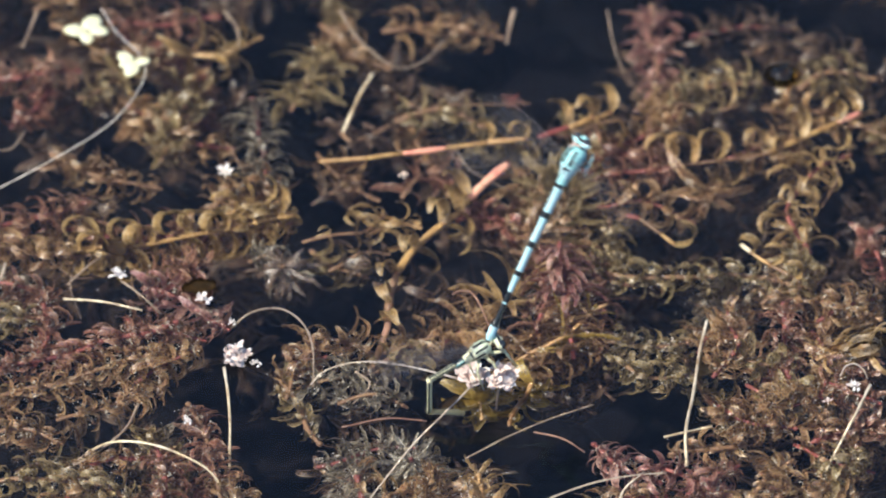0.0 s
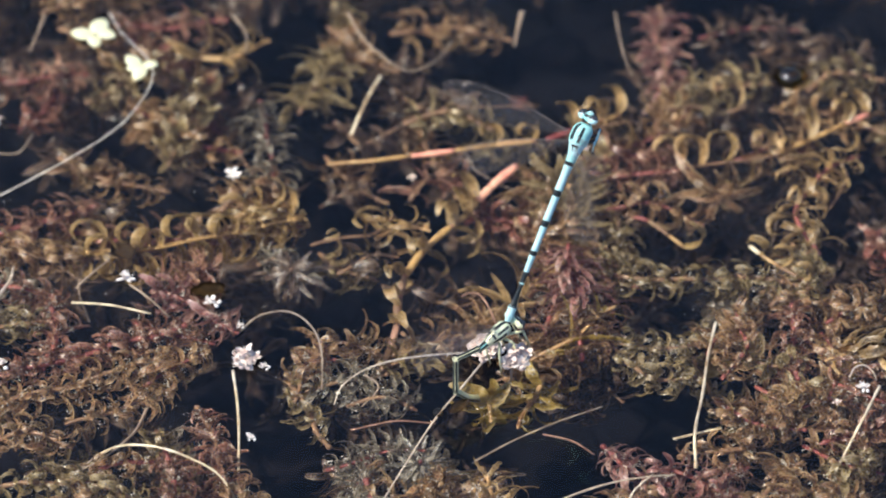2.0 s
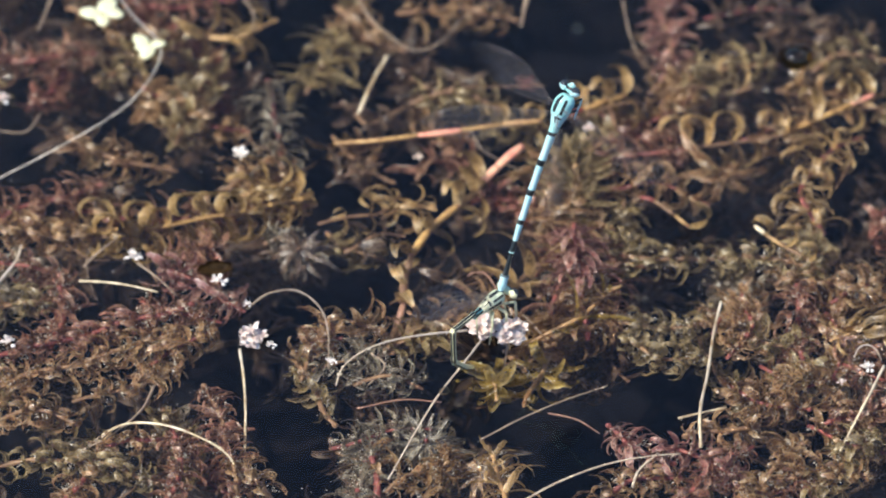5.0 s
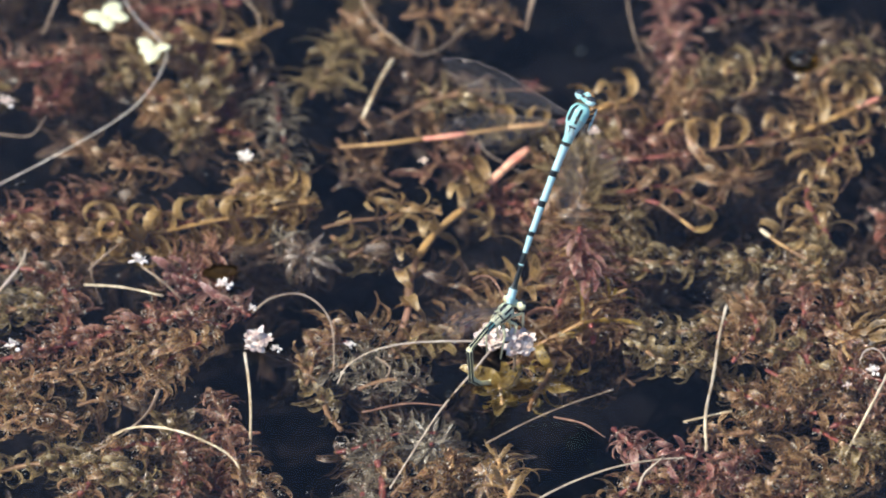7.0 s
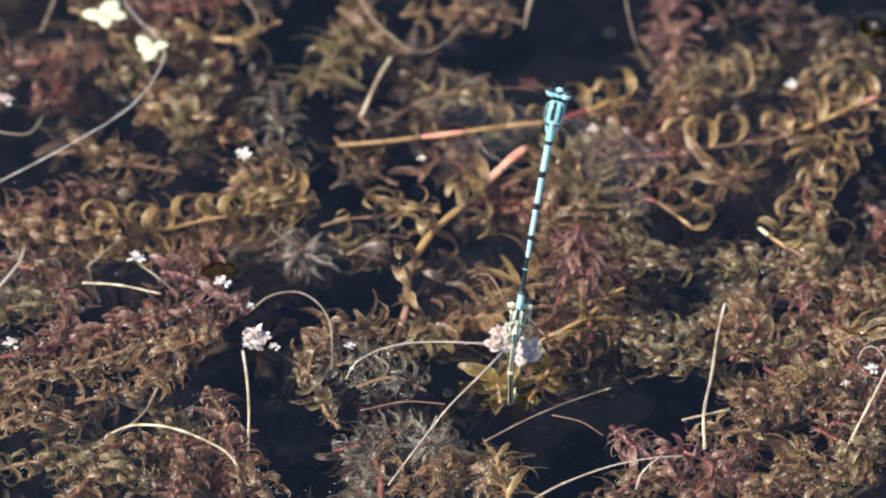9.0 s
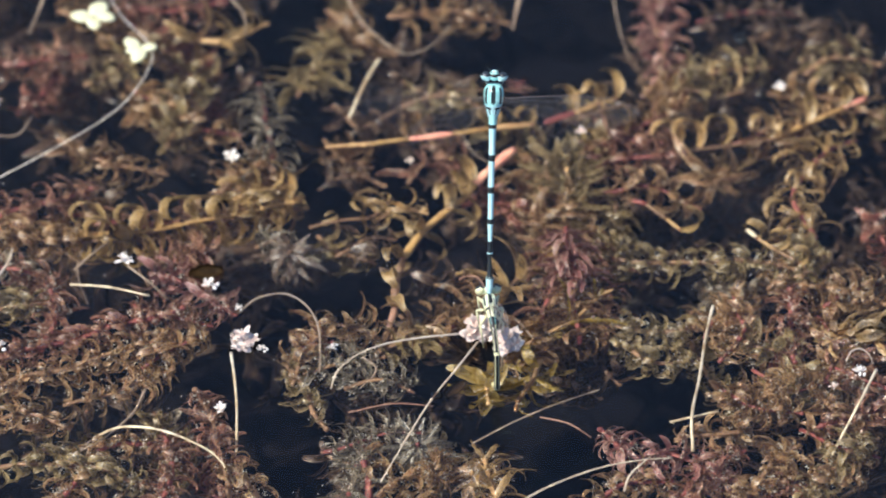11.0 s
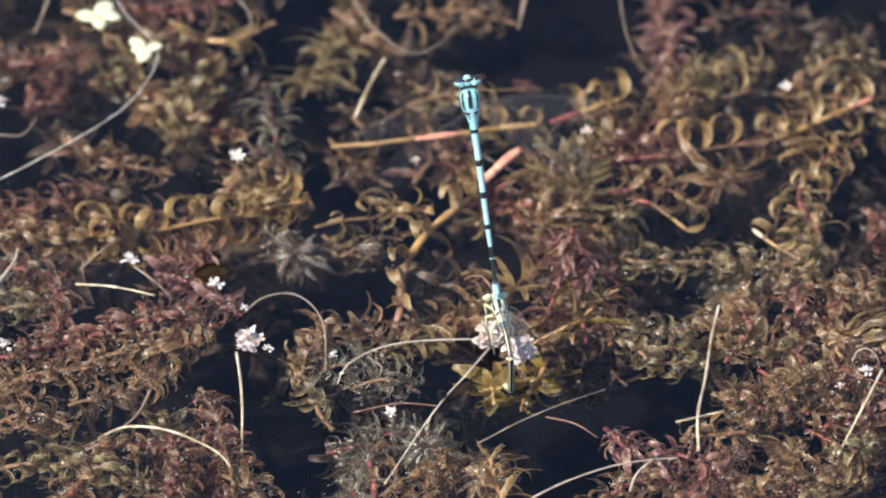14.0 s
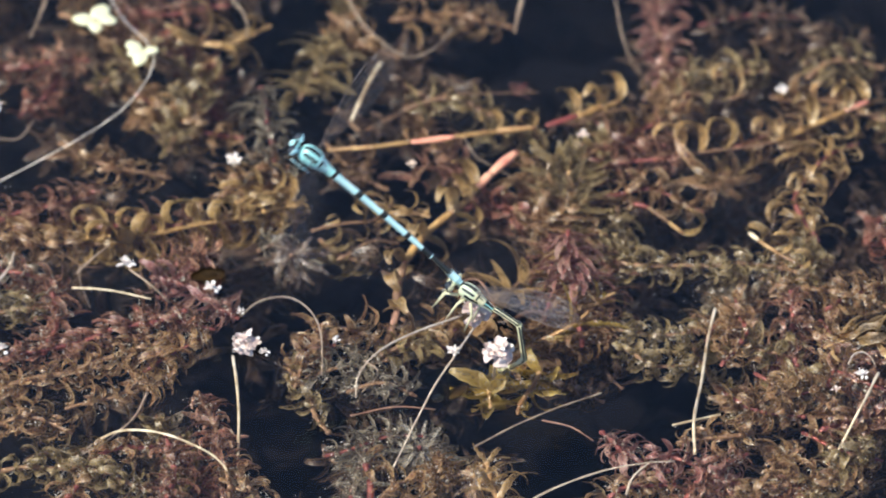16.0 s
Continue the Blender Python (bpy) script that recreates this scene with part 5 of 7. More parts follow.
dead_leaf((-45.6, 5.9, -4.0), 4.6, 4.2, -60, "brown cupped leaf scrap under the water")
dead_leaf((3.8, -27.2, -3.0), 4.2, 2.0, 50, "dark soaked leaf scrap below the flowers")


def glint_specks():
    """White specks on the water film and on the weed, added as sun glints."""
    bm = bmesh.new()
    loose = [Vector((rng.uniform(-72, 72), rng.uniform(-70, 60), rng.uniform(-5, -1) if rng.random() < 0.7 else 0.0)) for i in range(900)]
    for p in GLINTS + [p for p in loose if not is_clear(p) and (p.y < 0 or rng.random() < 0.2)]:
        k = rng.choice((0.05, 0.06, 0.07, 0.08, 0.10, 0.13))
        six = [bm.verts.new((p + Vector(d) * k) * MM) for d in ((1, 0, 0), (0, 1, 0), (-1, 0, 0), (0, -1, 0), (0, 0, 1), (0, 0, -1))]
        for a in range(4):
            bm.faces.new((six[a], six[(a + 1) % 4], six[4]))
            bm.faces.new((six[(a + 1) % 4], six[a], six[5]))
    tagged(new("pollen", mesh_of("pollen", bm, BRIGHT_SPECK)), "white specks scattered on water and weed to imitate sun glints", "pollen", kind="stuff")


glint_specks()


def cluster(label, grow=1.0, at=(0, 0, 0), bushy=1.0, narrow=1.0):
    """A dense head of crumpled white-pink flowers that the female holds."""
    top = thing("blossom", label, "flower", "dense flower heads on the water", mm(*at))
    lumps = [(0, 0, 0.6, 1.6), (1.6, 0.5, 0.5, 1.2), (-1.4, 0.7, 0.5, 1.2), (0.3, 1.2, 1.6, 1.2), (-0.4, -1.2, 0.6, 1.2), (1.0, -0.9, 1.2, 1.1), (0.1, 0.2, 2.4, 1.1), (-0.7, 0.6, 2.0, 0.9)]
    lumps = [tuple(q * grow for q in row) for row in lumps]
    for x, y, z, k in lumps:
        for j in range(6):
            bm = bmesh.new()
            petal(bm, k * rng.uniform(0.9, 1.25) / narrow ** 0.4, k * rng.uniform(0.9, 1.4) * narrow, rng.uniform(-15, 80), rng.uniform(0, 6.28), 0)
            part("petal", bm, rng.choice([PETAL, PETAL_PINK]), top, at=mm(x, y, z - 0.4, rng.uniform(-25, 25), rng.uniform(-25, 25), 0))
    bm = bmesh.new()
    for x, y, z, k in lumps:
        ball(bm, (x, y, z - 0.6), (k * 0.6, k * 0.6, k * 0.5), 0, 6, 8)
        for j in range(round(5 * bushy ** 2)):
            a, e = rng.uniform(0, 6.28), rng.uniform(0.0, 1.2)
            d = Vector((math.cos(a) * math.cos(e), math.sin(a) * math.cos(e), math.sin(e))) * k * bushy * rng.uniform(0.8, 1.3)
            o = Vector((x, y, z - 0.4))
            tube(bm, [o, o + d * 0.6, o + d], 0.07, 5, 0)
            ball(bm, o + d, (0.12 * grow, 0.1 * grow, 0.11 * grow), 1, 4, 6)
    part("stamen_tuft", bm, [PETAL_PINK, ANTHER], top, "tangle of pink filaments and cream anthers")
    return top


cluster("white tufted flower floating on its pale stalk", 0.78, (-27.5, -19.9, 0.4), 1.1, 0.72)
HEAD_A = cluster("dense head of crumpled pink-white flowers held by the female", 0.95)
HEAD_B = cluster("dense head of crumpled pink-white flowers beside another", 1.0)
# their stalks: each starts at its flower head and runs on along its own y axis
STALK_A = stalk([(0, 0, 0), (0.6, 7, -0.2), (0.8, 15, 0.2), (0, 30, 0)], 0.31, STALK, "thin pale stalk that carries a flower head", drops=2)
STALK_B = stalk([(0, 0, 0), (0.2, 5, 0.1), (0.1, 10, 0.1), (-0.6, 14, 0), (-2.2, 17.2, -0.2), (-4.2, 19.4, -0.6), (-6.3, 20.6, -2.2)], 0.3, STALK, "thin pale stalk beaded with droplets", drops=16)
STALK_C = stalk([(0, 0, 0), (-0.2, 0.4, -3), (-0.3, 1.0, -7), (-0.2, 1.4, -12)], 0.34, STALK_DIM, "thin upright stalk under a flower head")
FREED = flower((0, 0, 0), 2.6, "small white flower freed from a bubble", 5)
BUD = flower((0, 0, 0), 1.7, "tiny drifting white bud", 3, 1)
FLOATER = flower((0, 0, 0), 2.6, "drifting broken white flower", 5, 0)


def bubble(at, k, label):
    """A dome of air at the water's surface."""
    bm = bmesh.new()
    bmesh.ops.create_uvsphere(bm, u_segments=20, v_segments=12, radius=1)
    for v in bm.verts:
        v.co = Vector((v.co.x, v.co.y, v.co.z * (0.75 if v.co.z > 0 else 0.35))) * k * MM
    ob = tagged(new("bubble", mesh_of("bubble", bm, BUBBLE)), label, "bubble", "bubbles on the water")
    ob.matrix_basis = mm(*at)
    if k > 1.5:
        bm = bmesh.new()
        lathe_rows = [(0.92, 0.30), (1.05, 0.16), (1.25, 0.06), (1.55, 0.03), (1.5, -0.06), (1.0, -0.10)]
        rings = [[bm.verts.new(Vector((r * math.cos(a), r * math.sin(a), z)) * k * MM) for a in [2 * math.pi * i / 28 for i in range(28)]] for r, z in lathe_rows]
        for r0, r1 in zip(rings, rings[1:]):
            for i in range(28):
                bm.faces.new((r0[i], r1[i], r1[(i + 1) % 28], r0[(i + 1) % 28]))
        part("meniscus", bm, MENISCUS, ob, "dark rim where the water climbs the bubble")
    return ob


BIG_BUBBLE = bubble((0, 0, 0), 1.9, "large clear air bubble on the water")
DRIFT_BUBBLE = bubble((0, 0, 0), 1.0, "small drifting air bubble")
for x, y, k in ((0.9, -30.2, 0.8), (37.0, -13.0, 0.35), (-16.8, 27.7, 0.3), (47.5, 9.0, 0.3)):
    bubble((x, y, 0), k, "small clear air bubble at the surface")


# ---------------------------------------------------------------- damselflies
def wing(parent, name, length, width, at, film):
    """A narrow stalked wing along +x; front edge towards +y."""
    bm = bmesh.new()
    rows, n = [], 16
    for i in range(n + 1):
        t = i / n
        w = width * (0.16 + 0.84 * min(1, max(0, (t - 0.1) / 0.45)) ** 0.8) * (1 - max(0, (t - 0.72) / 0.28) ** 2.2 * 0.97)
        front, back = w * 0.38, -w * 0.62
        rows.append([bm.verts.new(Vector((t * length, front + (back - front) * s, 0.12 * math.sin(s * 9) * (1 - t))) * MM) for s in (0, 0.25, 0.5, 0.75, 1)])
    for r0, r1 in zip(rows, rows[1:]):
        for j in range(4):
            bm.faces.new((r0[j], r1[j], r1[j + 1], r0[j + 1])).material_index = 0
    # leading edge, main veins and the dark cell near the tip
    for s, k in ((0, 0.045), (0.25, 0.018), (0.55, 0.014), (1, 0.014)):
        pts = [Vector((r[0].co + (r[-1].co - r[0].co) * s)) / MM for r in rows]
        tube(bm, pts, k, 5, 1)
    a, b = rows[-4][0].co / MM, rows[-3][0].co / MM
    ball(bm, (a + b) / 2 + Vector((0, -0.3, 0)), (0.5, 0.28, 0.06), 1, 4, 8)
    return part(name, bm, [film, VEIN], parent, "clear wing with fine dark veins", at)


def leg(parent, start, knee, end, mats):
    bm = bmesh.new()
    a, b, c = Vector(start), Vector(knee), Vector(end)
    tube(bm, [a, (a + b) / 2, b], lambda t: 0.24 - 0.05 * t, 6, 0)
    tube(bm, [b, (b + c) / 2, c], lambda t: 0.19 - 0.08 * t, 6, 1)
    for i in range(4):
        p = b + (c - b) * (i + 1) / 5
        tube(bm, [p, p + Vector((0.25, 0.2, 0.1))], 0.03, 4, 1)
    return part("leg", bm, mats, parent)


def head(parent, at, main, face, grow=0.88, pale=0.12):
    """A wide head: two round eyes, the blue or green bridge between, face and feelers."""
    h = part("head", lathe(bmesh.new(), [(-0.7, 0.3, 0), (-0.45, 0.8, 0), (0, 1.0, 0), (0.5, 0.85, -0.1), (0.95, 0.35, -0.3)], 14, 0.75, lambda y, a: 1 if a < 1.0 and -0.2 < y < 0.4 else 0), [main, BLACK], parent, "", at @ Matrix.Diagonal((grow, grow, grow, 1)))
    for s in (-1, 1):
        bm = bmesh.new()
        ball(bm, (s * 1.35, 0.08, 0.08), (0.88, 0.84, 0.86), 0, 10, 14)
        for f in bm.faces:
            f.material_index = 1 if f.calc_center_median().y < pale * MM else 0
        part("eye", bm, [EYE_DARK, face], h, "round dark glossy eye, pale behind")
        bm = bmesh.new()
        ball(bm, (s * 1.05, -0.5, 0.55), (0.36, 0.2, 0.18), 0, 6, 9)
        part("eye_spot", bm, face, h, "pale spot behind the eye")
        bm = bmesh.new()
        tube(bm, [Vector((s * 0.4, 0.7, 0.3)), Vector((s * 0.9, 1.4, 0.6)), Vector((s * 1.3, 2.0, 0.7))], 0.06, 5)
        part("feeler", bm, BLACK, h)
    bm = bmesh.new()
    ball(bm, (0, 0.75, -0.2), (0.6, 0.35, 0.35), 0, 6, 10)
    part("face", bm, face, h)
    return h


def thorax(parent, at, main, stripe, length, stout=1.0, striped=False):
    """The stout wing-bearing body: dark middle stripe and shoulder stripes along the back."""
    n = 30
    rows = []
    for i in range(n + 1):
        t = i / n
        wide = 0.72 + 0.62 * math.sin(0.5 * math.pi * min(1, t / 0.62)) ** 1.3 - 0.5 * max(0, (t - 0.78) / 0.22) ** 2
        rows.append((-length * (1 - t), stout * wide, 0.15 * math.sin(math.pi * t)))
    def colour(y, a):
        u = -y / length
        if u < 0.56 and a < 0.30 * min(1, 0.5 + 2 * u, (0.64 - u) * 5):
            return 1
        if 0.08 < u < 0.62 and 0.70 + 0.15 * u < a < 0.98 - 0.15 * abs(u - 0.3):
            return 1
        if 0.66 < u < 0.72 and 0.2 < a < 1.2 or 0.72 < u < 0.94 and 0.34 < a < 0.52:
            return 1
        if striped and 1.3 < a < 1.75 and -length * 0.8 < y < -length * 0.25:
            return 1
        return 2 if a > 1.9 or u > 0.60 else 0
    return part("thorax", lathe(bmesh.new(), rows, 40, 1.12, colour), [main, BLACK, stripe], parent, "", at)


# male: the tip of the tail is the origin, the body runs along +y, the back is +z
MALE = thing("damselfly", "bright blue and black male damselfly clasping the female upright", "damselfly")
# start, end, start radius, end radius, blue from, blue to
MALE_SEGMENTS = [
    (0.0, 0.9, 0.42, 0.55, 0.2, 0.9), (0.9, 2.6, 0.62, 0.66, 0.9, 2.45), (2.6, 4.4, 0.52, 0.36, 9, 9), (4.4, 6.2, 0.34, 0.34, 9, 9),
    (6.2, 11.2, 0.36, 0.50, 8.0, 10.6), (11.2, 16.0, 0.48, 0.54, 11.4, 15.2), (16.0, 20.8, 0.52, 0.58, 16.2, 20.0), (20.8, 25.2, 0.56, 0.66, 21.0, 24.9),
    (25.2, 27.2, 0.70, 0.85, 25.5, 27.2)]
MALE_PARTS = []
for y0, y1, k0, k1, c0, c1 in MALE_SEGMENTS:
    k0, k1 = k0 * 0.88, k1 * 0.88
    bm = bmesh.new()
    rows = [(0, k0 * 0.9, 0), (0.15, k0 * 1.06, 0)]
    n = 12
    cuts = sorted({round((y1 - y0) * (i + 1) / n, 3) for i in range(n - 1)} | {round(c - y0, 3) for c in (c0, c1) if y0 < c < y1})
    for c in cuts:
        if 0.2 < c < y1 - y0 - 0.2:
            t = c / (y1 - y0)
            rows.append((c, k0 + (k1 - k0) * t - 0.05 * math.sin(math.pi * t), 0))
    rows += [(y1 - y0 - 0.15, k1 * 1.06, 0), (y1 - y0 + 0.04, k1 * 0.9, 0)]
    lathe(bm, rows, 14, 1.4, lambda y, a, y0=y0, c0=c0, c1=c1: 0 if c0 <= y + y0 <= c1 else (2 if a > 1.9 and c0 > 8.5 else 1))
    seg = part("abdomen_segment", bm, [BLUE_PALE if y0 < 25 else BLUE, BLACK, BUFF], MALE)
    MALE_PARTS.append((seg, y0))
    if y0 == 4.4:
        bm = bmesh.new()
        lathe(bm, [(-0.12, 0.34, 0), (-0.08, 0.42, 0), (0.08, 0.42, 0), (0.12, 0.34, 0)], 12)
        part("segment_ring", bm, BLUE_PALE, seg, "pale ring at the joint", mm(0, 1.8, 0))
for s in (-1, 1):
    bm = bmesh.new()
    tube(bm, [Vector((s * 0.2, 0.1, 0.1)), Vector((s * 0.35, -0.5, 0.05)), Vector((s * 0.2, -0.95, -0.1))], lambda t: 0.16 - 0.1 * t, 6)
    part("clasper", bm, BLACK, MALE_PARTS[0][0])
MALE_THORAX = thorax(MALE, mm(0, 31.4, 0), BLUE, BLUE_PALE, 4.8, 1.06)
MALE_PARTS.append((MALE_THORAX, 31.4))
head(MALE_THORAX, mm(0, 1.15, 0.1), BLUE, BLUE_PALE)
for s in (-1, 1):
    for k in range(3):
        y = -0.8 - 0.9 * k
        leg(MALE_THORAX, (s * 0.6, y, -1.1), (s * 1.1, y + 0.9, -1.9), (s * 0.7, y - 0.9, -2.7), [BLACK, BLUE_PALE])
MALE_WINGS = []
for s in (-1, 1):
    for name, y, sweep, phase in (("forewing", -1.9, -4, 0.0), ("hindwing", -3.0, -34, 1.5)):
        w = wing(MALE_THORAX, name, 21.0 if name == "forewing" else 19.5, 4.4, mm(0, 0, 0), WING_BEATING)
        MALE_WINGS.append((w, s, y, sweep, phase))

# female: the collar behind the head is the origin, she faces +y
LENGTHS = (4.4, 6.6, 7.0)
FEMALE = thing("damselfly", "greenish female damselfly laying eggs on floating flowers", "damselfly")
FEMALE_THORAX = thorax(FEMALE, mm(0, 0.2, 0, 4, 0, 0), GREEN, BUFF, 4.3, 0.86, True)
head(FEMALE_THORAX, mm(0, 1.3, -0.1, -15, 0, 0), GREEN, BUFF, pale=-0.22)


def banded(name, length, k0, k1, mats, at=None, line=0.48):
    """A piece of the female's abdomen along +y: dark line down the back, pale flanks, dark stripe below them, swollen pale joints."""
    bm = bmesh.new()
    n = 10
    rows = [(length * i / n, k0 + (k1 - k0) * i / n + (0.07 if i in (0, n) else 0.03 if i in (1, n - 1) else 0), 0) for i in range(n + 1)]
    lathe(bm, rows, 20, 1.0, lambda y, a: 0 if y < length * 0.04 or y > length * 0.96 else 1 if a < line or 0.8 < a < 1.4 else (0 if a < 0.8 else 2))
    return part(name, bm, mats, FEMALE, "", at)


banded("abdomen_segment", 1.9, 0.62, 0.44, [TEAL, BLACK, GREEN], mm(0, -3.8, -0.25, -6, 0, 180))
FEMALE_PARTS = [banded("abdomen_segment", LENGTHS[0], 0.42, 0.40, [BUFF, BLACK, BUFF]), banded("abdomen_segment", LENGTHS[1], 0.42, 0.42, [BUFF, BLACK, BUFF]),
                banded("abdomen_segment", LENGTHS[2], 0.42, 0.48, [BUFF, BLACK, BUFF], None, 0.3)]
bm = bmesh.new()
tube(bm, [Vector((0, LENGTHS[2] - 0.4, -0.3)), Vector((0, LENGTHS[2] + 0.2, -0.75)), Vector((0, LENGTHS[2] + 0.3, -1.2))], lambda t: 0.24 - 0.14 * t, 6)
part("egg_layer", bm, BUFF, FEMALE_PARTS[2], "pale pointed tip of the abdomen")
for s in (-1, 1):
    for y, kx, ky, kz in ((-0.5, 1.5, 1.8, -1.5), (-1.5, 1.9, 0.5, -1.7), (-2.5, 1.7, -1.2, -1.9)):
        leg(FEMALE_THORAX, (s * 0.6, y, -1.1), (s * kx, y + ky, kz), (s * (kx - 0.5), y + ky * 1.3, -6.6), [BUFF, BUFF])
for s in (-1, 1):
    for name, y, up in (("forewing", -1.7, 33), ("hindwing", -2.5, 27)):
        wing(FEMALE_THORAX, name, 16.5, 3.8, mm(s * 0.35, y, 1.35) @ pose(0, 0, 0, 0, 0, 180 + 90 + s * 3) @ pose(0, 0, 0, s * 80, -up, 0), WING_STILL)


def wing_rows(s, y, sweep, phase):
    """Beats of a wing at its hinge on the thorax, a row every thirtieth of a second."""
    rows = []
    for i in range(0, 481):
        beat = math.sin(2 * math.pi * i * 0.353 + phase)
        up = -4 + 41 * beat
        m = mm(s * 0.5, y, 1.25) @ pose(0, 0, 0, 0, 0, (0 if s > 0 else 180) + s * sweep) @ pose(0, 0, 0, 0, -up, 0) @ pose(0, 0, 0, 22 * math.cos(2 * math.pi * i * 0.353 + phase), 0, 0)
        if s < 0:
            m = m @ pose(0, 0, 0, 180, 0, 0)
        rows.append((i / 30, m))
    return rows


BENDS = [(0, -6), (1.5, -6), (2.5, 0), (3.5, -6), (4, -8), (7, -10), (8, -4), (9, -3), (11.5, 0), (12.5, 2), (13.5, 0), (14.5, 3), (15, 18), (15.5, 26), (16, 6)]


def bend_rows(y):
    """A piece of the abdomen, y mm from the tail tip, when the whole bends sideways."""
    rows = []
    for t, bend in BENDS:
        k = radians(bend) / 30
        a = k * y
        p = Vector((-(1 - math.cos(a)) / k, math.sin(a) / k, 0)) if abs(k) > 1e-6 else Vector((0, y, 0))
        rows.append((t, mm(p.x, p.y, p.z, 0, 0, math.degrees(a))))
    return rows


# female: time, heading, pitch of the body, then how steeply each piece of the abdomen hangs (degrees)
FEMALE_POSE = [
    (0, -62.4, 16.7, 14.9, 89.5, 141.8), (0.5, -46.6, 1.3, 0.6, 97.4, 135.9), (1, -46.2, 6.7, 6.1, 94, 135.8),
    (1.5, -58.3, 8, -6.4, 90.1, 133.3), (2, -49.5, 10.4, -9, 90.4, 128.2), (2.5, -50.5, -4.5, -11.3, 88.7, 123.4),
    (3, -59.3, 15.2, 2.8, 87.3, 133.2), (3.5, -61.6, 7.8, 0.9, 87.4, 133.8), (4, -50.7, -0.7, 1.5, 90.9, 130.9),
    (6.5, -34.5, -2.2, 5.2, 92.5, 126.9), (7, -35.3, -3.3, 8.8, 94.3, 127.3), (7.5, -22.9, 1.6, -1.3, 96.1, 124.7),
    (8, -5.9, -0.5, 16.4, 93.6, 126.1), (8.5, -5.1, -10.1, 16.8, 80.1, 131.8), (9, -7.7, 5.9, 25.6, 94, 131),
    (11.5, 10, -0.2, 26.2, 84.9, 133), (12, 11.2, -4.6, 30.1, 80.8, 132.3), (12.5, 15.5, 6.2, 23.3, 86.3, 132.3),
    (13, 10.6, -4.8, 25.3, 84.3, 132.2), (13.5, 5.4, 1.9, 27.1, 88.2, 131.6), (14, 11.7, -1.6, 26.6, 90.3, 131.6),
    (14.5, 9.7, 4, 28.1, 80.7, 131.4), (15, 35.9, 1.2, 15.1, 94.4, 117.7), (15.5, 44.6, 0.4, 12.1, 91, 110.1),
    (16, 61.4, 18.4, 19.4, 82.2, 121.5)]


def hang_rows(i):
    """Poses of piece i of the female's abdomen in her own space."""
    rows = []
    for t, turn, pitch, *hang in FEMALE_POSE:
        p = Vector((0, -5.6, 0))
        for k in range(i):
            a = radians(hang[k] - pitch)
            p += LENGTHS[k] * Vector((0, -math.cos(a), -math.sin(a)))
        rows.append((t, mm(*p) @ pose(0, 0, 0, 0, 0, 180) @ pose(0, 0, 0, pitch - hang[i], 0, 0)))
    return rows


def raised(rows):
    """The pair sits a little above the flowers, nearer the camera's side."""
    return [(t, mm(0, -1.5, 1.5) @ m) for t, m in rows]


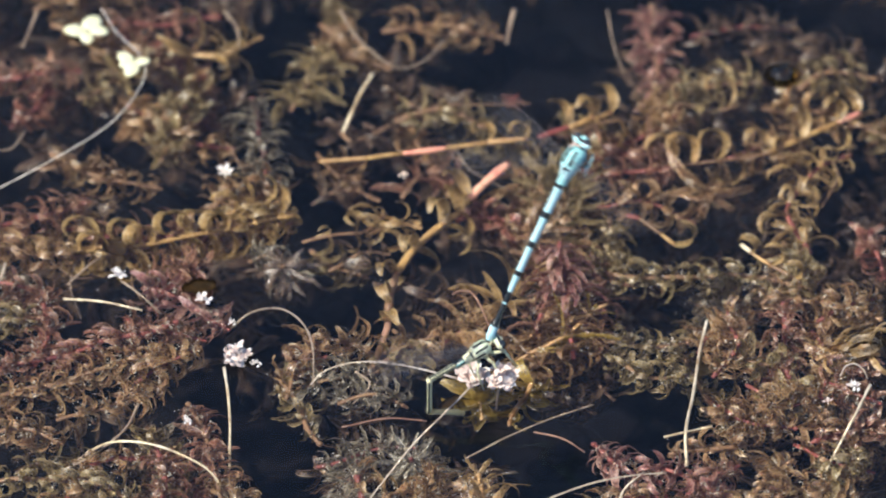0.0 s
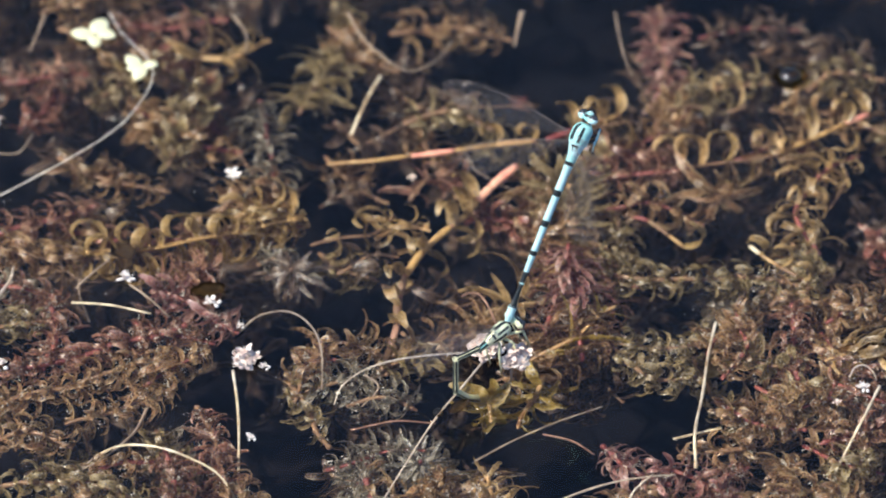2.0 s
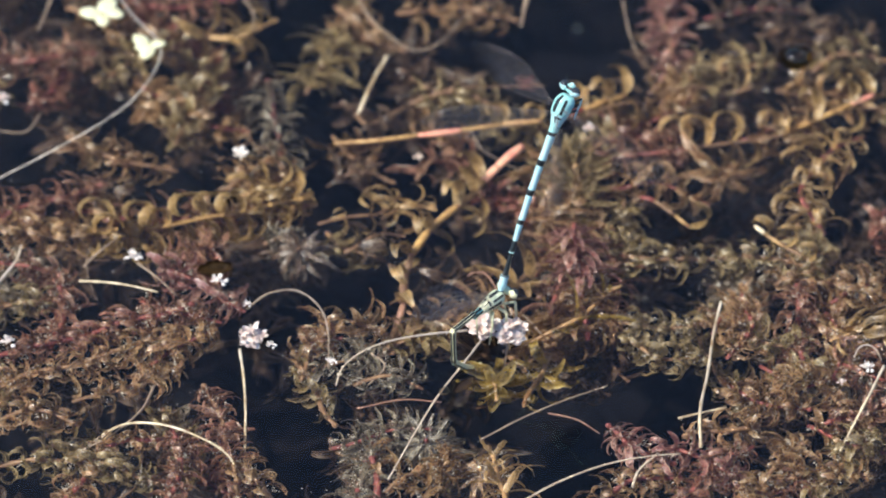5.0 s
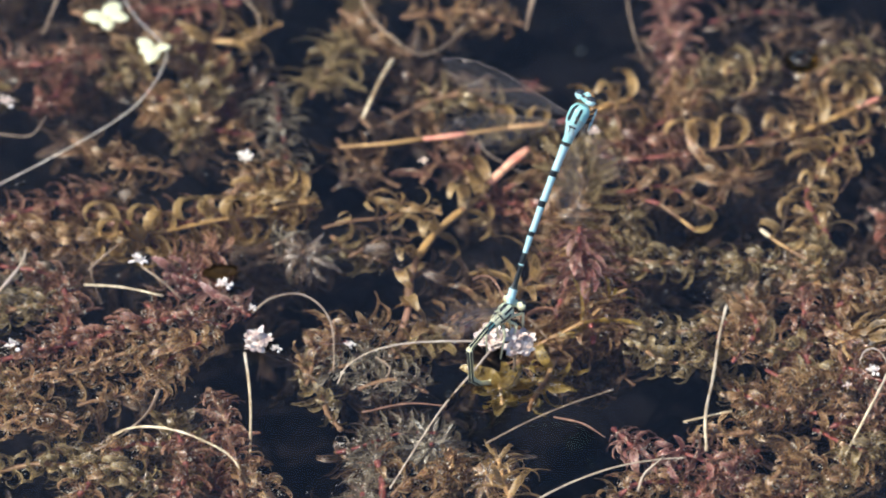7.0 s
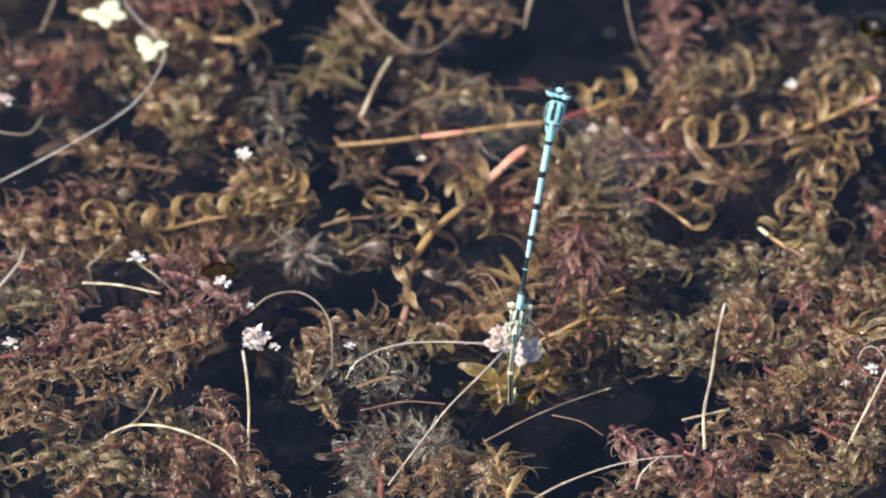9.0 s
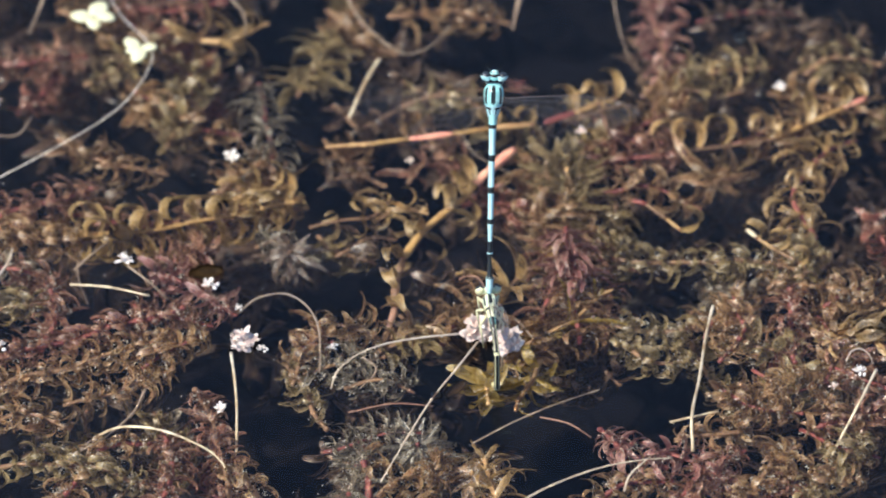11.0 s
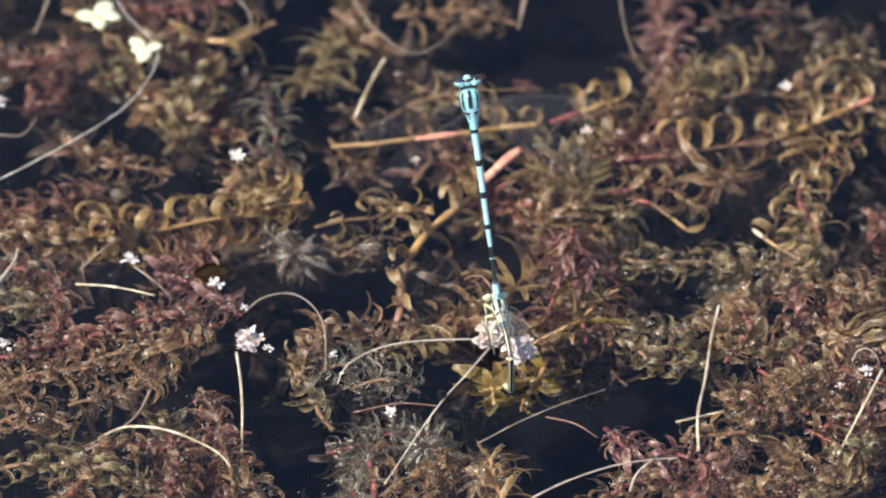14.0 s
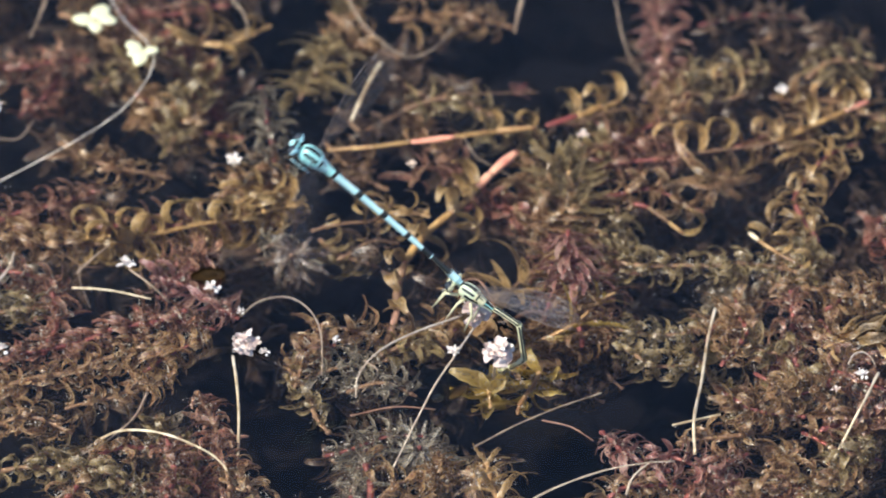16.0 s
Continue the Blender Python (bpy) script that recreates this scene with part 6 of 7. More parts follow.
def motions():
    walk(MALE, raised([
        (0, mm(9.39, -24.55, 8.50, 50.3, -17.4, -55.0)),
        (0.1, mm(8.85, -22.98, 8.50, 57.3, -14.0, -55.9)),
        (0.2, mm(12.91, -22.91, 8.50, 37.1, -7.0, -68.3)),
        (0.3, mm(11.70, -22.84, 8.50, 39.5, -3.9, -71.3)),
        (0.4, mm(8.28, -21.84, 8.50, 62.0, -15.4, -49.0)),
        (0.5, mm(9.95, -21.07, 8.50, 55.2, -14.5, -49.7)),
        (0.6, mm(12.12, -21.63, 8.50, 55.7, -10.1, -54.3)),
        (0.7, mm(12.40, -22.18, 8.50, 52.4, -8.4, -57.1)),
        (0.8, mm(11.03, -21.69, 8.50, 52.5, -9.8, -55.3)),
        (0.9, mm(9.92, -20.74, 8.50, 55.9, -12.0, -52.2)),
        (1, mm(10.02, -21.76, 8.50, 55.2, -13.6, -50.7)),
        (1.1, mm(11.63, -22.34, 8.50, 51.0, -11.9, -54.8)),
        (1.2, mm(12.73, -22.91, 8.50, 49.9, -9.4, -59.8)),
        (1.3, mm(14.00, -23.38, 8.50, 46.4, -6.7, -66.3)),
        (1.4, mm(12.99, -20.83, 8.50, 54.2, -11.2, -59.9)),
        (1.5, mm(12.70, -21.18, 8.50, 49.7, -14.9, -58.1)),
        (1.6, mm(9.94, -20.01, 8.50, 61.9, -12.9, -55.8)),
        (1.7, mm(9.48, -19.77, 8.50, 58.5, -13.2, -54.9)),
        (1.8, mm(10.34, -20.22, 8.50, 57.9, -12.7, -54.0)),
        (1.9, mm(10.47, -19.87, 8.50, 58.4, -13.2, -51.9)),
        (2, mm(10.91, -20.20, 8.50, 51.6, -14.6, -50.1)),
        (2.1, mm(10.26, -20.54, 8.50, 55.2, -12.3, -51.9)),
        (2.2, mm(11.09, -20.65, 8.50, 51.0, -10.5, -54.6)),
        (2.3, mm(11.26, -20.76, 8.50, 49.6, -8.2, -57.6)),
        (2.4, mm(10.87, -17.50, 8.50, 54.8, -10.1, -53.9)),
        (2.5, mm(11.70, -17.60, 8.50, 50.6, -8.9, -56.2)),
        (2.6, mm(12.73, -16.22, 8.50, 48.8, -3.5, -62.8)),
        (2.7, mm(12.11, -15.64, 8.50, 53.1, -5.6, -57.9)),
        (2.8, mm(9.90, -16.58, 8.50, 54.3, -7.2, -54.9)),
        (2.9, mm(8.86, -16.70, 8.50, 58.3, -9.1, -51.0)),
        (3, mm(8.97, -18.22, 8.50, 49.9, -9.3, -51.8)),
        (3.1, mm(9.46, -18.27, 8.50, 49.5, -8.1, -52.7)),
        (3.2, mm(8.81, -17.04, 8.50, 58.9, -10.5, -47.7)),
        (3.3, mm(8.15, -17.56, 8.50, 60.4, -12.1, -45.2)),
        (3.4, mm(8.97, -18.19, 8.50, 51.9, -9.2, -49.4)),
        (3.5, mm(9.21, -18.71, 8.50, 48.3, -11.2, -46.7)),
        (3.6, mm(7.57, -17.11, 8.50, 63.5, -14.4, -41.6)),
        (3.7, mm(6.33, -16.43, 8.50, 65.5, -17.9, -38.1)),
        (3.8, mm(9.06, -16.23, 8.50, 55.0, -10.3, -47.3)),
        (3.9, mm(10.05, -16.49, 8.50, 53.1, -8.1, -50.2)),
        (4, mm(8.97, -16.86, 8.50, 55.5, -11.1, -46.5)),
        (4.1, mm(8.63, -16.50, 8.50, 58.5, -11.1, -46.1)),
        (4.2, mm(8.52, -16.72, 8.50, 58.9, -11.5, -45.5)),
        (6.3, mm(10.39, -20.37, 8.50, 48.6, -15.0, -42.6)),
        (6.5, mm(10.10, -20.92, 8.50, 47.2, -15.5, -42.0)),
        (7, mm(9.56, -20.04, 8.50, 50.9, -15.0, -42.7)),
        (7.5, mm(9.57, -19.23, 8.50, 51.3, -9.9, -33.3)),
        (8, mm(8.99, -19.46, 8.50, 53.9, -6.6, -24.7)),
        (8.5, mm(9.68, -20.80, 8.50, 51.7, -5.2, -30.6)),
        (9, mm(11.29, -21.56, 8.50, 54.7, 1.4, -13.0)),
        (9.1, mm(11.86, -22.46, 8.50, 51.0, 5.0, -16.2)),
        (9.2, mm(12.18, -22.91, 8.50, 53.6, 5.1, -15.9)),
        (11.3, mm(8.51, -17.59, 8.50, 58.2, -2.3, 1.4)),
        (11.5, mm(8.58, -18.13, 8.50, 57.7, -3.3, 3.3)),
        (12, mm(9.36, -20.67, 8.50, 53.5, -3.8, 4.0)),
        (12.5, mm(8.74, -20.49, 8.50, 53.3, -4.1, 4.3)),
        (13, mm(9.72, -19.62, 8.50, 54.8, -3.9, 4.2)),
        (13.5, mm(10.58, -19.46, 8.50, 56.5, 0.9, 6.0)),
        (13.6, mm(10.72, -19.15, 8.50, 57.5, 1.2, 4.4)),
        (13.8, mm(9.77, -19.10, 8.50, 56.5, -2.3, 5.3)),
        (14, mm(9.06, -19.06, 8.50, 54.9, -5.3, 5.7)),
        (14.1, mm(10.68, -19.49, 8.50, 56.7, 4.2, -3.0)),
        (14.2, mm(11.32, -18.41, 8.50, 58.1, 1.6, 0.6)),
        (14.3, mm(8.98, -18.95, 8.50, 52.9, -11.3, 14.5)),
        (14.4, mm(9.44, -19.50, 8.50, 54.8, -3.8, 7.5)),
        (14.5, mm(9.99, -20.62, 8.50, 51.2, -0.7, 5.2)),
        (14.6, mm(9.31, -18.76, 9.00, 55.0, -6.7, 16.8)),
        (14.7, mm(8.63, -18.06, 9.50, 57.8, -2.9, 18.2)),
        (14.8, mm(9.02, -17.01, 10.00, 60.9, 0.6, 19.9)),
        (14.9, mm(9.91, -16.31, 10.50, 62.9, 3.3, 22.4)),
        (15, mm(10.21, -15.96, 11.00, 58.9, 2.6, 28.5)),
        (15.1, mm(10.92, -15.65, 11.00, 65.5, 7.1, 27.0)),
        (15.2, mm(9.74, -15.23, 11.00, 59.1, 0.3, 38.0)),
        (15.3, mm(8.80, -15.63, 11.00, 51.9, -1.9, 44.2)),
        (15.4, mm(9.18, -15.32, 11.00, 64.9, 3.6, 40.8)),
        (15.5, mm(9.06, -15.83, 11.00, 54.1, 2.0, 46.2)),
        (15.6, mm(7.51, -14.58, 10.80, 50.5, -3.0, 54.9)),
        (15.7, mm(6.13, -14.62, 10.60, 43.3, -4.7, 59.0)),
        (15.8, mm(5.40, -14.88, 10.40, 44.4, -4.2, 58.9)),
        (15.9, mm(4.68, -15.97, 10.20, 45.6, -4.6, 60.3)),
        (16, mm(4.45, -16.58, 10.00, 38.4, -4.6, 62.6)),
    ]))
    walk(FEMALE, raised([
        (0, mm(9.39, -24.55, 7.80, 16.7, 0, -62.4)),
        (0.1, mm(8.85, -22.98, 7.80, 13.6, 0, -59.2)),
        (0.2, mm(12.91, -22.91, 7.80, 10.5, 0, -56.1)),
        (0.3, mm(11.70, -22.84, 7.80, 7.5, 0, -52.9)),
        (0.4, mm(8.28, -21.84, 7.80, 4.4, 0, -49.8)),
        (0.5, mm(9.95, -21.07, 7.80, 1.3, 0, -46.6)),
        (0.6, mm(12.12, -21.63, 7.80, 2.4, 0, -46.5)),
        (0.7, mm(12.40, -22.18, 7.80, 3.5, 0, -46.4)),
        (0.8, mm(11.03, -21.69, 7.80, 4.5, 0, -46.4)),
        (0.9, mm(9.92, -20.74, 7.80, 5.6, 0, -46.3)),
        (1, mm(10.02, -21.76, 7.80, 6.7, 0, -46.2)),
        (1.1, mm(11.63, -22.34, 7.80, 7.0, 0, -48.6)),
        (1.2, mm(12.73, -22.91, 7.80, 7.2, 0, -51.0)),
        (1.3, mm(14.00, -23.38, 7.80, 7.5, 0, -53.5)),
        (1.4, mm(12.99, -20.83, 7.80, 7.7, 0, -55.9)),
        (1.5, mm(12.70, -21.18, 7.80, 8.0, 0, -58.3)),
        (1.6, mm(9.94, -20.01, 7.80, 8.5, 0, -56.5)),
        (1.7, mm(9.48, -19.77, 7.80, 9.0, 0, -54.8)),
        (1.8, mm(10.34, -20.22, 7.80, 9.4, 0, -53.0)),
        (1.9, mm(10.47, -19.87, 7.80, 9.9, 0, -51.3)),
        (2, mm(10.91, -20.20, 7.80, 10.4, 0, -49.5)),
        (2.1, mm(10.26, -20.54, 7.80, 7.4, 0, -49.7)),
        (2.2, mm(11.09, -20.65, 7.80, 4.4, 0, -49.9)),
        (2.3, mm(11.26, -20.76, 7.80, 1.5, 0, -50.1)),
        (2.4, mm(10.87, -17.50, 7.80, -1.5, 0, -50.3)),
        (2.5, mm(11.70, -17.60, 7.80, -4.5, 0, -50.5)),
        (2.6, mm(12.73, -16.22, 7.80, -0.6, 0, -52.3)),
        (2.7, mm(12.11, -15.64, 7.80, 3.4, 0, -54.0)),
        (2.8, mm(9.90, -16.58, 7.80, 7.3, 0, -55.8)),
        (2.9, mm(8.86, -16.70, 7.80, 11.3, 0, -57.5)),
        (3, mm(8.97, -18.22, 7.80, 15.2, 0, -59.3)),
        (3.1, mm(9.46, -18.27, 7.80, 13.7, 0, -59.8)),
        (3.2, mm(8.81, -17.04, 7.80, 12.2, 0, -60.2)),
        (3.3, mm(8.15, -17.56, 7.80, 10.8, 0, -60.7)),
        (3.4, mm(8.97, -18.19, 7.80, 9.3, 0, -61.1)),
        (3.5, mm(9.21, -18.71, 7.80, 7.8, 0, -61.6)),
        (3.6, mm(7.57, -17.11, 7.80, 6.1, 0, -59.4)),
        (3.7, mm(6.33, -16.43, 7.80, 4.4, 0, -57.2)),
        (3.8, mm(9.06, -16.23, 7.80, 2.7, 0, -55.1)),
        (3.9, mm(10.05, -16.49, 7.80, 1.0, 0, -52.9)),
        (4, mm(8.97, -16.86, 7.80, -0.7, 0, -50.7)),
        (4.1, mm(8.63, -16.50, 7.80, -0.8, 0, -50.1)),
        (4.2, mm(8.52, -16.72, 7.80, -0.8, 0, -49.4)),
        (6.3, mm(10.39, -20.37, 7.80, -2.1, 0, -35.8)),
        (6.5, mm(10.10, -20.92, 7.80, -2.2, 0, -34.5)),
        (7, mm(9.56, -20.04, 7.80, -3.3, 0, -35.3)),
        (7.5, mm(9.57, -19.23, 7.80, 1.6, 0, -22.9)),
        (8, mm(8.99, -19.46, 7.80, -0.5, 0, -5.9)),
        (8.5, mm(9.68, -20.80, 7.80, -10.1, 0, -5.1)),
        (9, mm(11.29, -21.56, 7.80, 5.9, 0, -7.7)),
        (9.1, mm(11.86, -22.46, 7.80, 5.7, 0, -7.0)),
        (9.2, mm(12.18, -22.91, 7.80, 5.4, 0, -6.3)),
        (11.3, mm(8.51, -17.59, 7.80, 0.3, 0, 8.6)),
        (11.5, mm(8.58, -18.13, 7.80, -0.2, 0, 10.0)),
        (12, mm(9.36, -20.67, 7.80, -4.6, 0, 11.2)),
        (12.5, mm(8.74, -20.49, 7.80, 6.2, 0, 15.5)),
        (13, mm(9.72, -19.62, 7.80, -4.8, 0, 10.6)),
        (13.5, mm(10.58, -19.46, 7.80, 1.9, 0, 5.4)),
        (13.6, mm(10.72, -19.15, 7.80, 1.2, 0, 6.7)),
        (13.8, mm(9.77, -19.10, 7.80, -0.2, 0, 9.2)),
        (14, mm(9.06, -19.06, 7.80, -1.6, 0, 11.7)),
        (14.1, mm(10.68, -19.49, 7.80, -0.5, 0, 11.3)),
        (14.2, mm(11.32, -18.41, 7.80, 0.6, 0, 10.9)),
        (14.3, mm(8.98, -18.95, 7.80, 1.8, 0, 10.5)),
        (14.4, mm(9.44, -19.50, 7.80, 2.9, 0, 10.1)),
        (14.5, mm(9.99, -20.62, 7.80, 4.0, 0, 9.7)),
        (14.6, mm(9.31, -18.76, 8.30, 3.4, 0, 14.9)),
        (14.7, mm(8.63, -18.06, 8.80, 2.9, 0, 20.2)),
        (14.8, mm(9.02, -17.01, 9.30, 2.3, 0, 25.4)),
        (14.9, mm(9.91, -16.31, 9.80, 1.8, 0, 30.7)),
        (15, mm(10.21, -15.96, 10.30, 1.2, 0, 35.9)),
        (15.1, mm(10.92, -15.65, 10.30, 1.0, 0, 37.6)),
        (15.2, mm(9.74, -15.23, 10.30, 0.9, 0, 39.4)),
        (15.3, mm(8.80, -15.63, 10.30, 0.7, 0, 41.1)),
        (15.4, mm(9.18, -15.32, 10.30, 0.6, 0, 42.9)),
        (15.5, mm(9.06, -15.83, 10.30, 0.4, 0, 44.6)),
        (15.6, mm(7.51, -14.58, 10.10, 4.0, 0, 48.0)),
        (15.7, mm(6.13, -14.62, 9.90, 7.6, 0, 51.3)),
        (15.8, mm(5.40, -14.88, 9.70, 11.2, 0, 54.7)),
        (15.9, mm(4.68, -15.97, 9.50, 14.8, 0, 58.0)),
        (16, mm(4.45, -16.58, 9.30, 18.4, 0, 61.4)),
    ]))
    for i, piece in enumerate(FEMALE_PARTS):
        walk(piece, hang_rows(i))
    walk(HEAD_A, [
        (0, mm(7.12, -24.70, 1.00, 0.0, 0.0, 9.0)),
        (0.5, mm(8.33, -21.45, 1.00, 0.0, 0.0, 10.8)),
        (1, mm(7.41, -22.48, 1.00, 0.0, 0.0, 9.0)),
        (1.5, mm(10.93, -20.16, 1.00, 0.0, 0.0, 6.0)),
        (2, mm(7.65, -18.96, 1.00, 0.0, 0.0, 12.0)),
        (2.5, mm(7.86, -16.59, 1.00, 0.0, 0.0, 9.0)),
        (3, mm(6.35, -18.37, 1.00, 0.0, 0.0, 12.0)),
        (3.5, mm(7.18, -18.62, 1.00, 0.0, 0.0, 9.0)),
        (4, mm(5.94, -17.59, 1.00, 0.0, 0.0, 10.8)),
        (6.5, mm(7.91, -20.72, 1.00, 0.0, 0.0, 18.0)),
        (7, mm(7.11, -20.19, 1.00, 0.0, 0.0, 19.8)),
        (7.5, mm(7.94, -19.38, 1.00, 0.0, 0.0, 27.0)),
        (8, mm(6.70, -19.61, 1.00, 0.0, 0.0, 45.0)),
        (8.5, mm(7.24, -20.01, 1.00, 0.0, 0.0, 48.0)),
        (9, mm(9.02, -21.13, 1.00, 0.0, 0.0, 46.8)),
        (11.5, mm(6.96, -18.27, 1.00, 0.0, 0.0, 54.0)),
        (12, mm(7.74, -21.16, 1.00, 0.0, 0.0, 63.0)),
        (12.5, mm(8.04, -19.25, 1.00, 0.0, 0.0, 61.2)),
        (13, mm(8.35, -19.42, 1.00, 0.0, 0.0, 62.4)),
        (13.5, mm(9.21, -19.61, 1.00, 0.0, 0.0, 58.2)),
        (14, mm(8.09, -19.78, 1.00, 0.0, 0.0, 60.0)),
        (14.5, mm(8.54, -20.19, 1.00, 0.0, 0.0, 63.0)),
        (15, mm(9.28, -13.03, 1.00, 0.0, 0.0, 90.0)),
        (15.5, mm(9.11, -13.84, 1.00, 0.0, 0.0, 93.0)),
        (16, mm(6.71, -14.19, 1.00, 0.0, 0.0, 94.2)),
    ])
    head_rows = [
        (0, mm(11.65, -25.28, 1.00, 0.0, 0.0, 49.0)),
        (0.5, mm(12.22, -21.45, 1.00, 0.0, 0.0, 50.8)),
        (1, mm(11.96, -22.48, 1.00, 0.0, 0.0, 49.0)),
        (1.5, mm(13.81, -21.90, 1.00, 0.0, 0.0, 46.0)),
        (2, mm(12.36, -20.70, 1.00, 0.0, 0.0, 52.0)),
        (2.5, mm(12.82, -17.75, 1.00, 0.0, 0.0, 49.0)),
        (3, mm(11.31, -19.53, 1.00, 0.0, 0.0, 52.0)),
        (3.5, mm(10.90, -19.20, 1.00, 0.0, 0.0, 49.0)),
        (4, mm(10.49, -18.75, 1.00, 0.0, 0.0, 50.8)),
        (6.5, mm(11.62, -21.88, 1.00, 0.0, 0.0, 58.0)),
        (7, mm(11.24, -21.35, 1.00, 0.0, 0.0, 59.8)),
        (7.5, mm(11.66, -21.11, 1.00, 0.0, 0.0, 67.0)),
        (8, mm(11.25, -20.77, 1.00, 0.0, 0.0, 85.0)),
        (8.5, mm(11.36, -22.33, 1.00, 0.0, 0.0, 88.0)),
        (9, mm(12.32, -23.44, 1.00, 0.0, 0.0, 86.8)),
        (11.5, mm(11.33, -20.59, 1.00, 0.0, 0.0, 94.0)),
        (12, mm(12.27, -23.47, 1.00, 0.0, 0.0, 103.0)),
        (12.5, mm(11.74, -22.72, 1.00, 0.0, 0.0, 101.2)),
        (13, mm(12.72, -22.32, 1.00, 0.0, 0.0, 102.4)),
        (13.5, mm(12.92, -21.92, 1.00, 0.0, 0.0, 98.2)),
        (14, mm(12.38, -22.68, 1.00, 0.0, 0.0, 100.0)),
        (14.5, mm(12.66, -23.08, 1.00, 0.0, 0.0, 103.0)),
        (15, mm(12.97, -20.01, 1.00, 0.0, 0.0, 130.0)),
        (15.5, mm(12.80, -21.97, 1.00, 0.0, 0.0, 133.0)),
        (16, mm(9.99, -22.55, 1.00, 0.0, 0.0, 134.2)),
    ]
    head_rows = [(t, mm(0, -2.6, 2.6) @ m) for t, m in head_rows]
    walk(HEAD_B, head_rows)
    walk(STALK_C, [(t, Matrix.Translation(m.translation) @ mm(-0.6, 0, -0.4)) for t, m in head_rows])
    walk(STALK_A, [
        (0, mm(7.12, -25.81, 0.60, -8.5, 0.0, 144.5)),
        (0.5, mm(8.34, -22.56, 0.60, -7.5, 0.0, 146.4)),
        (1, mm(7.42, -23.59, 0.60, -7.9, 0.0, 146.8)),
        (1.5, mm(10.93, -21.27, 0.60, -6.8, -0.0, 143.6)),
        (2, mm(7.65, -20.06, 0.60, -7.0, -0.0, 150.2)),
        (2.5, mm(7.86, -17.69, 0.60, -6.5, -0.0, 152.0)),
        (3, mm(6.35, -19.47, 0.60, -7.0, -0.0, 153.0)),
        (3.5, mm(7.18, -19.73, 0.60, -7.0, -0.0, 151.3)),
        (4, mm(5.94, -18.69, 0.60, -6.9, -0.0, 154.4)),
        (6.5, mm(7.91, -21.83, 0.60, -7.4, -0.0, 147.9)),
        (7, mm(7.12, -21.29, 0.60, -7.4, -0.0, 149.9)),
        (7.5, mm(7.95, -20.48, 0.60, -7.1, -0.0, 149.3)),
        (8, mm(6.71, -20.71, 0.60, -7.3, -0.0, 151.2)),
        (8.5, mm(7.24, -21.12, 0.60, -7.3, -0.0, 149.9)),
        (9, mm(9.02, -22.23, 0.60, -7.3, -0.0, 145.6)),
        (11.5, mm(6.96, -19.38, 0.60, -7.0, -0.0, 152.0)),
        (12, mm(7.74, -22.27, 0.60, -7.5, -0.0, 147.8)),
        (12.5, mm(8.04, -20.35, 0.60, -7.0, -0.0, 149.3)),
        (13, mm(8.35, -20.53, 0.60, -7.0, -0.0, 148.6)),
        (13.5, mm(9.21, -20.71, 0.60, -7.0, 0.0, 146.9)),
        (14, mm(8.10, -20.89, 0.60, -7.1, -0.0, 148.6)),
        (14.5, mm(8.54, -21.29, 0.60, -7.2, -0.0, 147.4)),
        (15, mm(9.28, -14.14, 0.60, -5.8, -0.0, 152.7)),
        (15.5, mm(9.11, -14.94, 0.60, -6.0, -0.0, 152.3)),
        (16, mm(6.71, -15.29, 0.60, -6.2, -0.0, 155.7)),
    ])
    walk(STALK_B, [
        (0, mm(4.92, -24.31, 0.60, -2.6, 0.0, 70.9)),
        (0.5, mm(6.14, -21.06, 0.60, -2.5, 0.0, 85.2)),
        (1, mm(5.22, -22.09, 0.60, -2.6, 0.0, 80.4)),
        (1.5, mm(8.73, -19.77, 0.60, -2.1, -0.0, 90.5)),
        (2, mm(5.45, -18.56, 0.60, -2.6, 0.0, 95.8)),
        (2.5, mm(5.66, -16.19, 0.60, -2.5, 0.0, 105.4)),
        (3, mm(4.15, -17.97, 0.60, -2.8, 0.0, 99.2)),
        (3.5, mm(4.98, -18.23, 0.60, -2.7, 0.0, 97.5)),
        (4, mm(3.74, -17.19, 0.60, -2.9, 0.0, 103.2)),
        (6.5, mm(5.71, -20.33, 0.60, -2.5, 0.0, 88.2)),
        (7, mm(4.92, -19.79, 0.60, -2.7, 0.0, 90.5)),
        (7.5, mm(5.75, -18.98, 0.60, -2.5, 0.0, 93.9)),
        (8, mm(4.51, -19.21, 0.60, -2.8, -0.0, 93.2)),
        (8.5, mm(5.04, -19.62, 0.60, -2.7, 0.0, 91.3)),
        (9, mm(6.82, -20.73, 0.60, -2.3, -0.0, 86.7)),
        (11.5, mm(4.76, -17.88, 0.60, -2.7, 0.0, 99.2)),
        (12, mm(5.54, -20.77, 0.60, -2.6, 0.0, 86.3)),
        (12.5, mm(5.84, -18.85, 0.60, -2.5, 0.0, 94.4)),
        (13, mm(6.15, -19.03, 0.60, -2.5, 0.0, 93.6)),
        (13.5, mm(7.01, -19.21, 0.60, -2.3, 0.0, 92.7)),
        (14, mm(5.90, -19.39, 0.60, -2.5, -0.0, 92.1)),
        (14.5, mm(6.34, -19.79, 0.60, -2.4, 0.0, 90.4)),
        (15, mm(7.08, -12.64, 0.60, -2.1, 0.0, 116.0)),
        (15.5, mm(6.91, -13.44, 0.60, -2.1, 0.0, 113.7)),
        (16, mm(4.51, -13.79, 0.60, -2.5, 0.0, 116.4)),
    ])
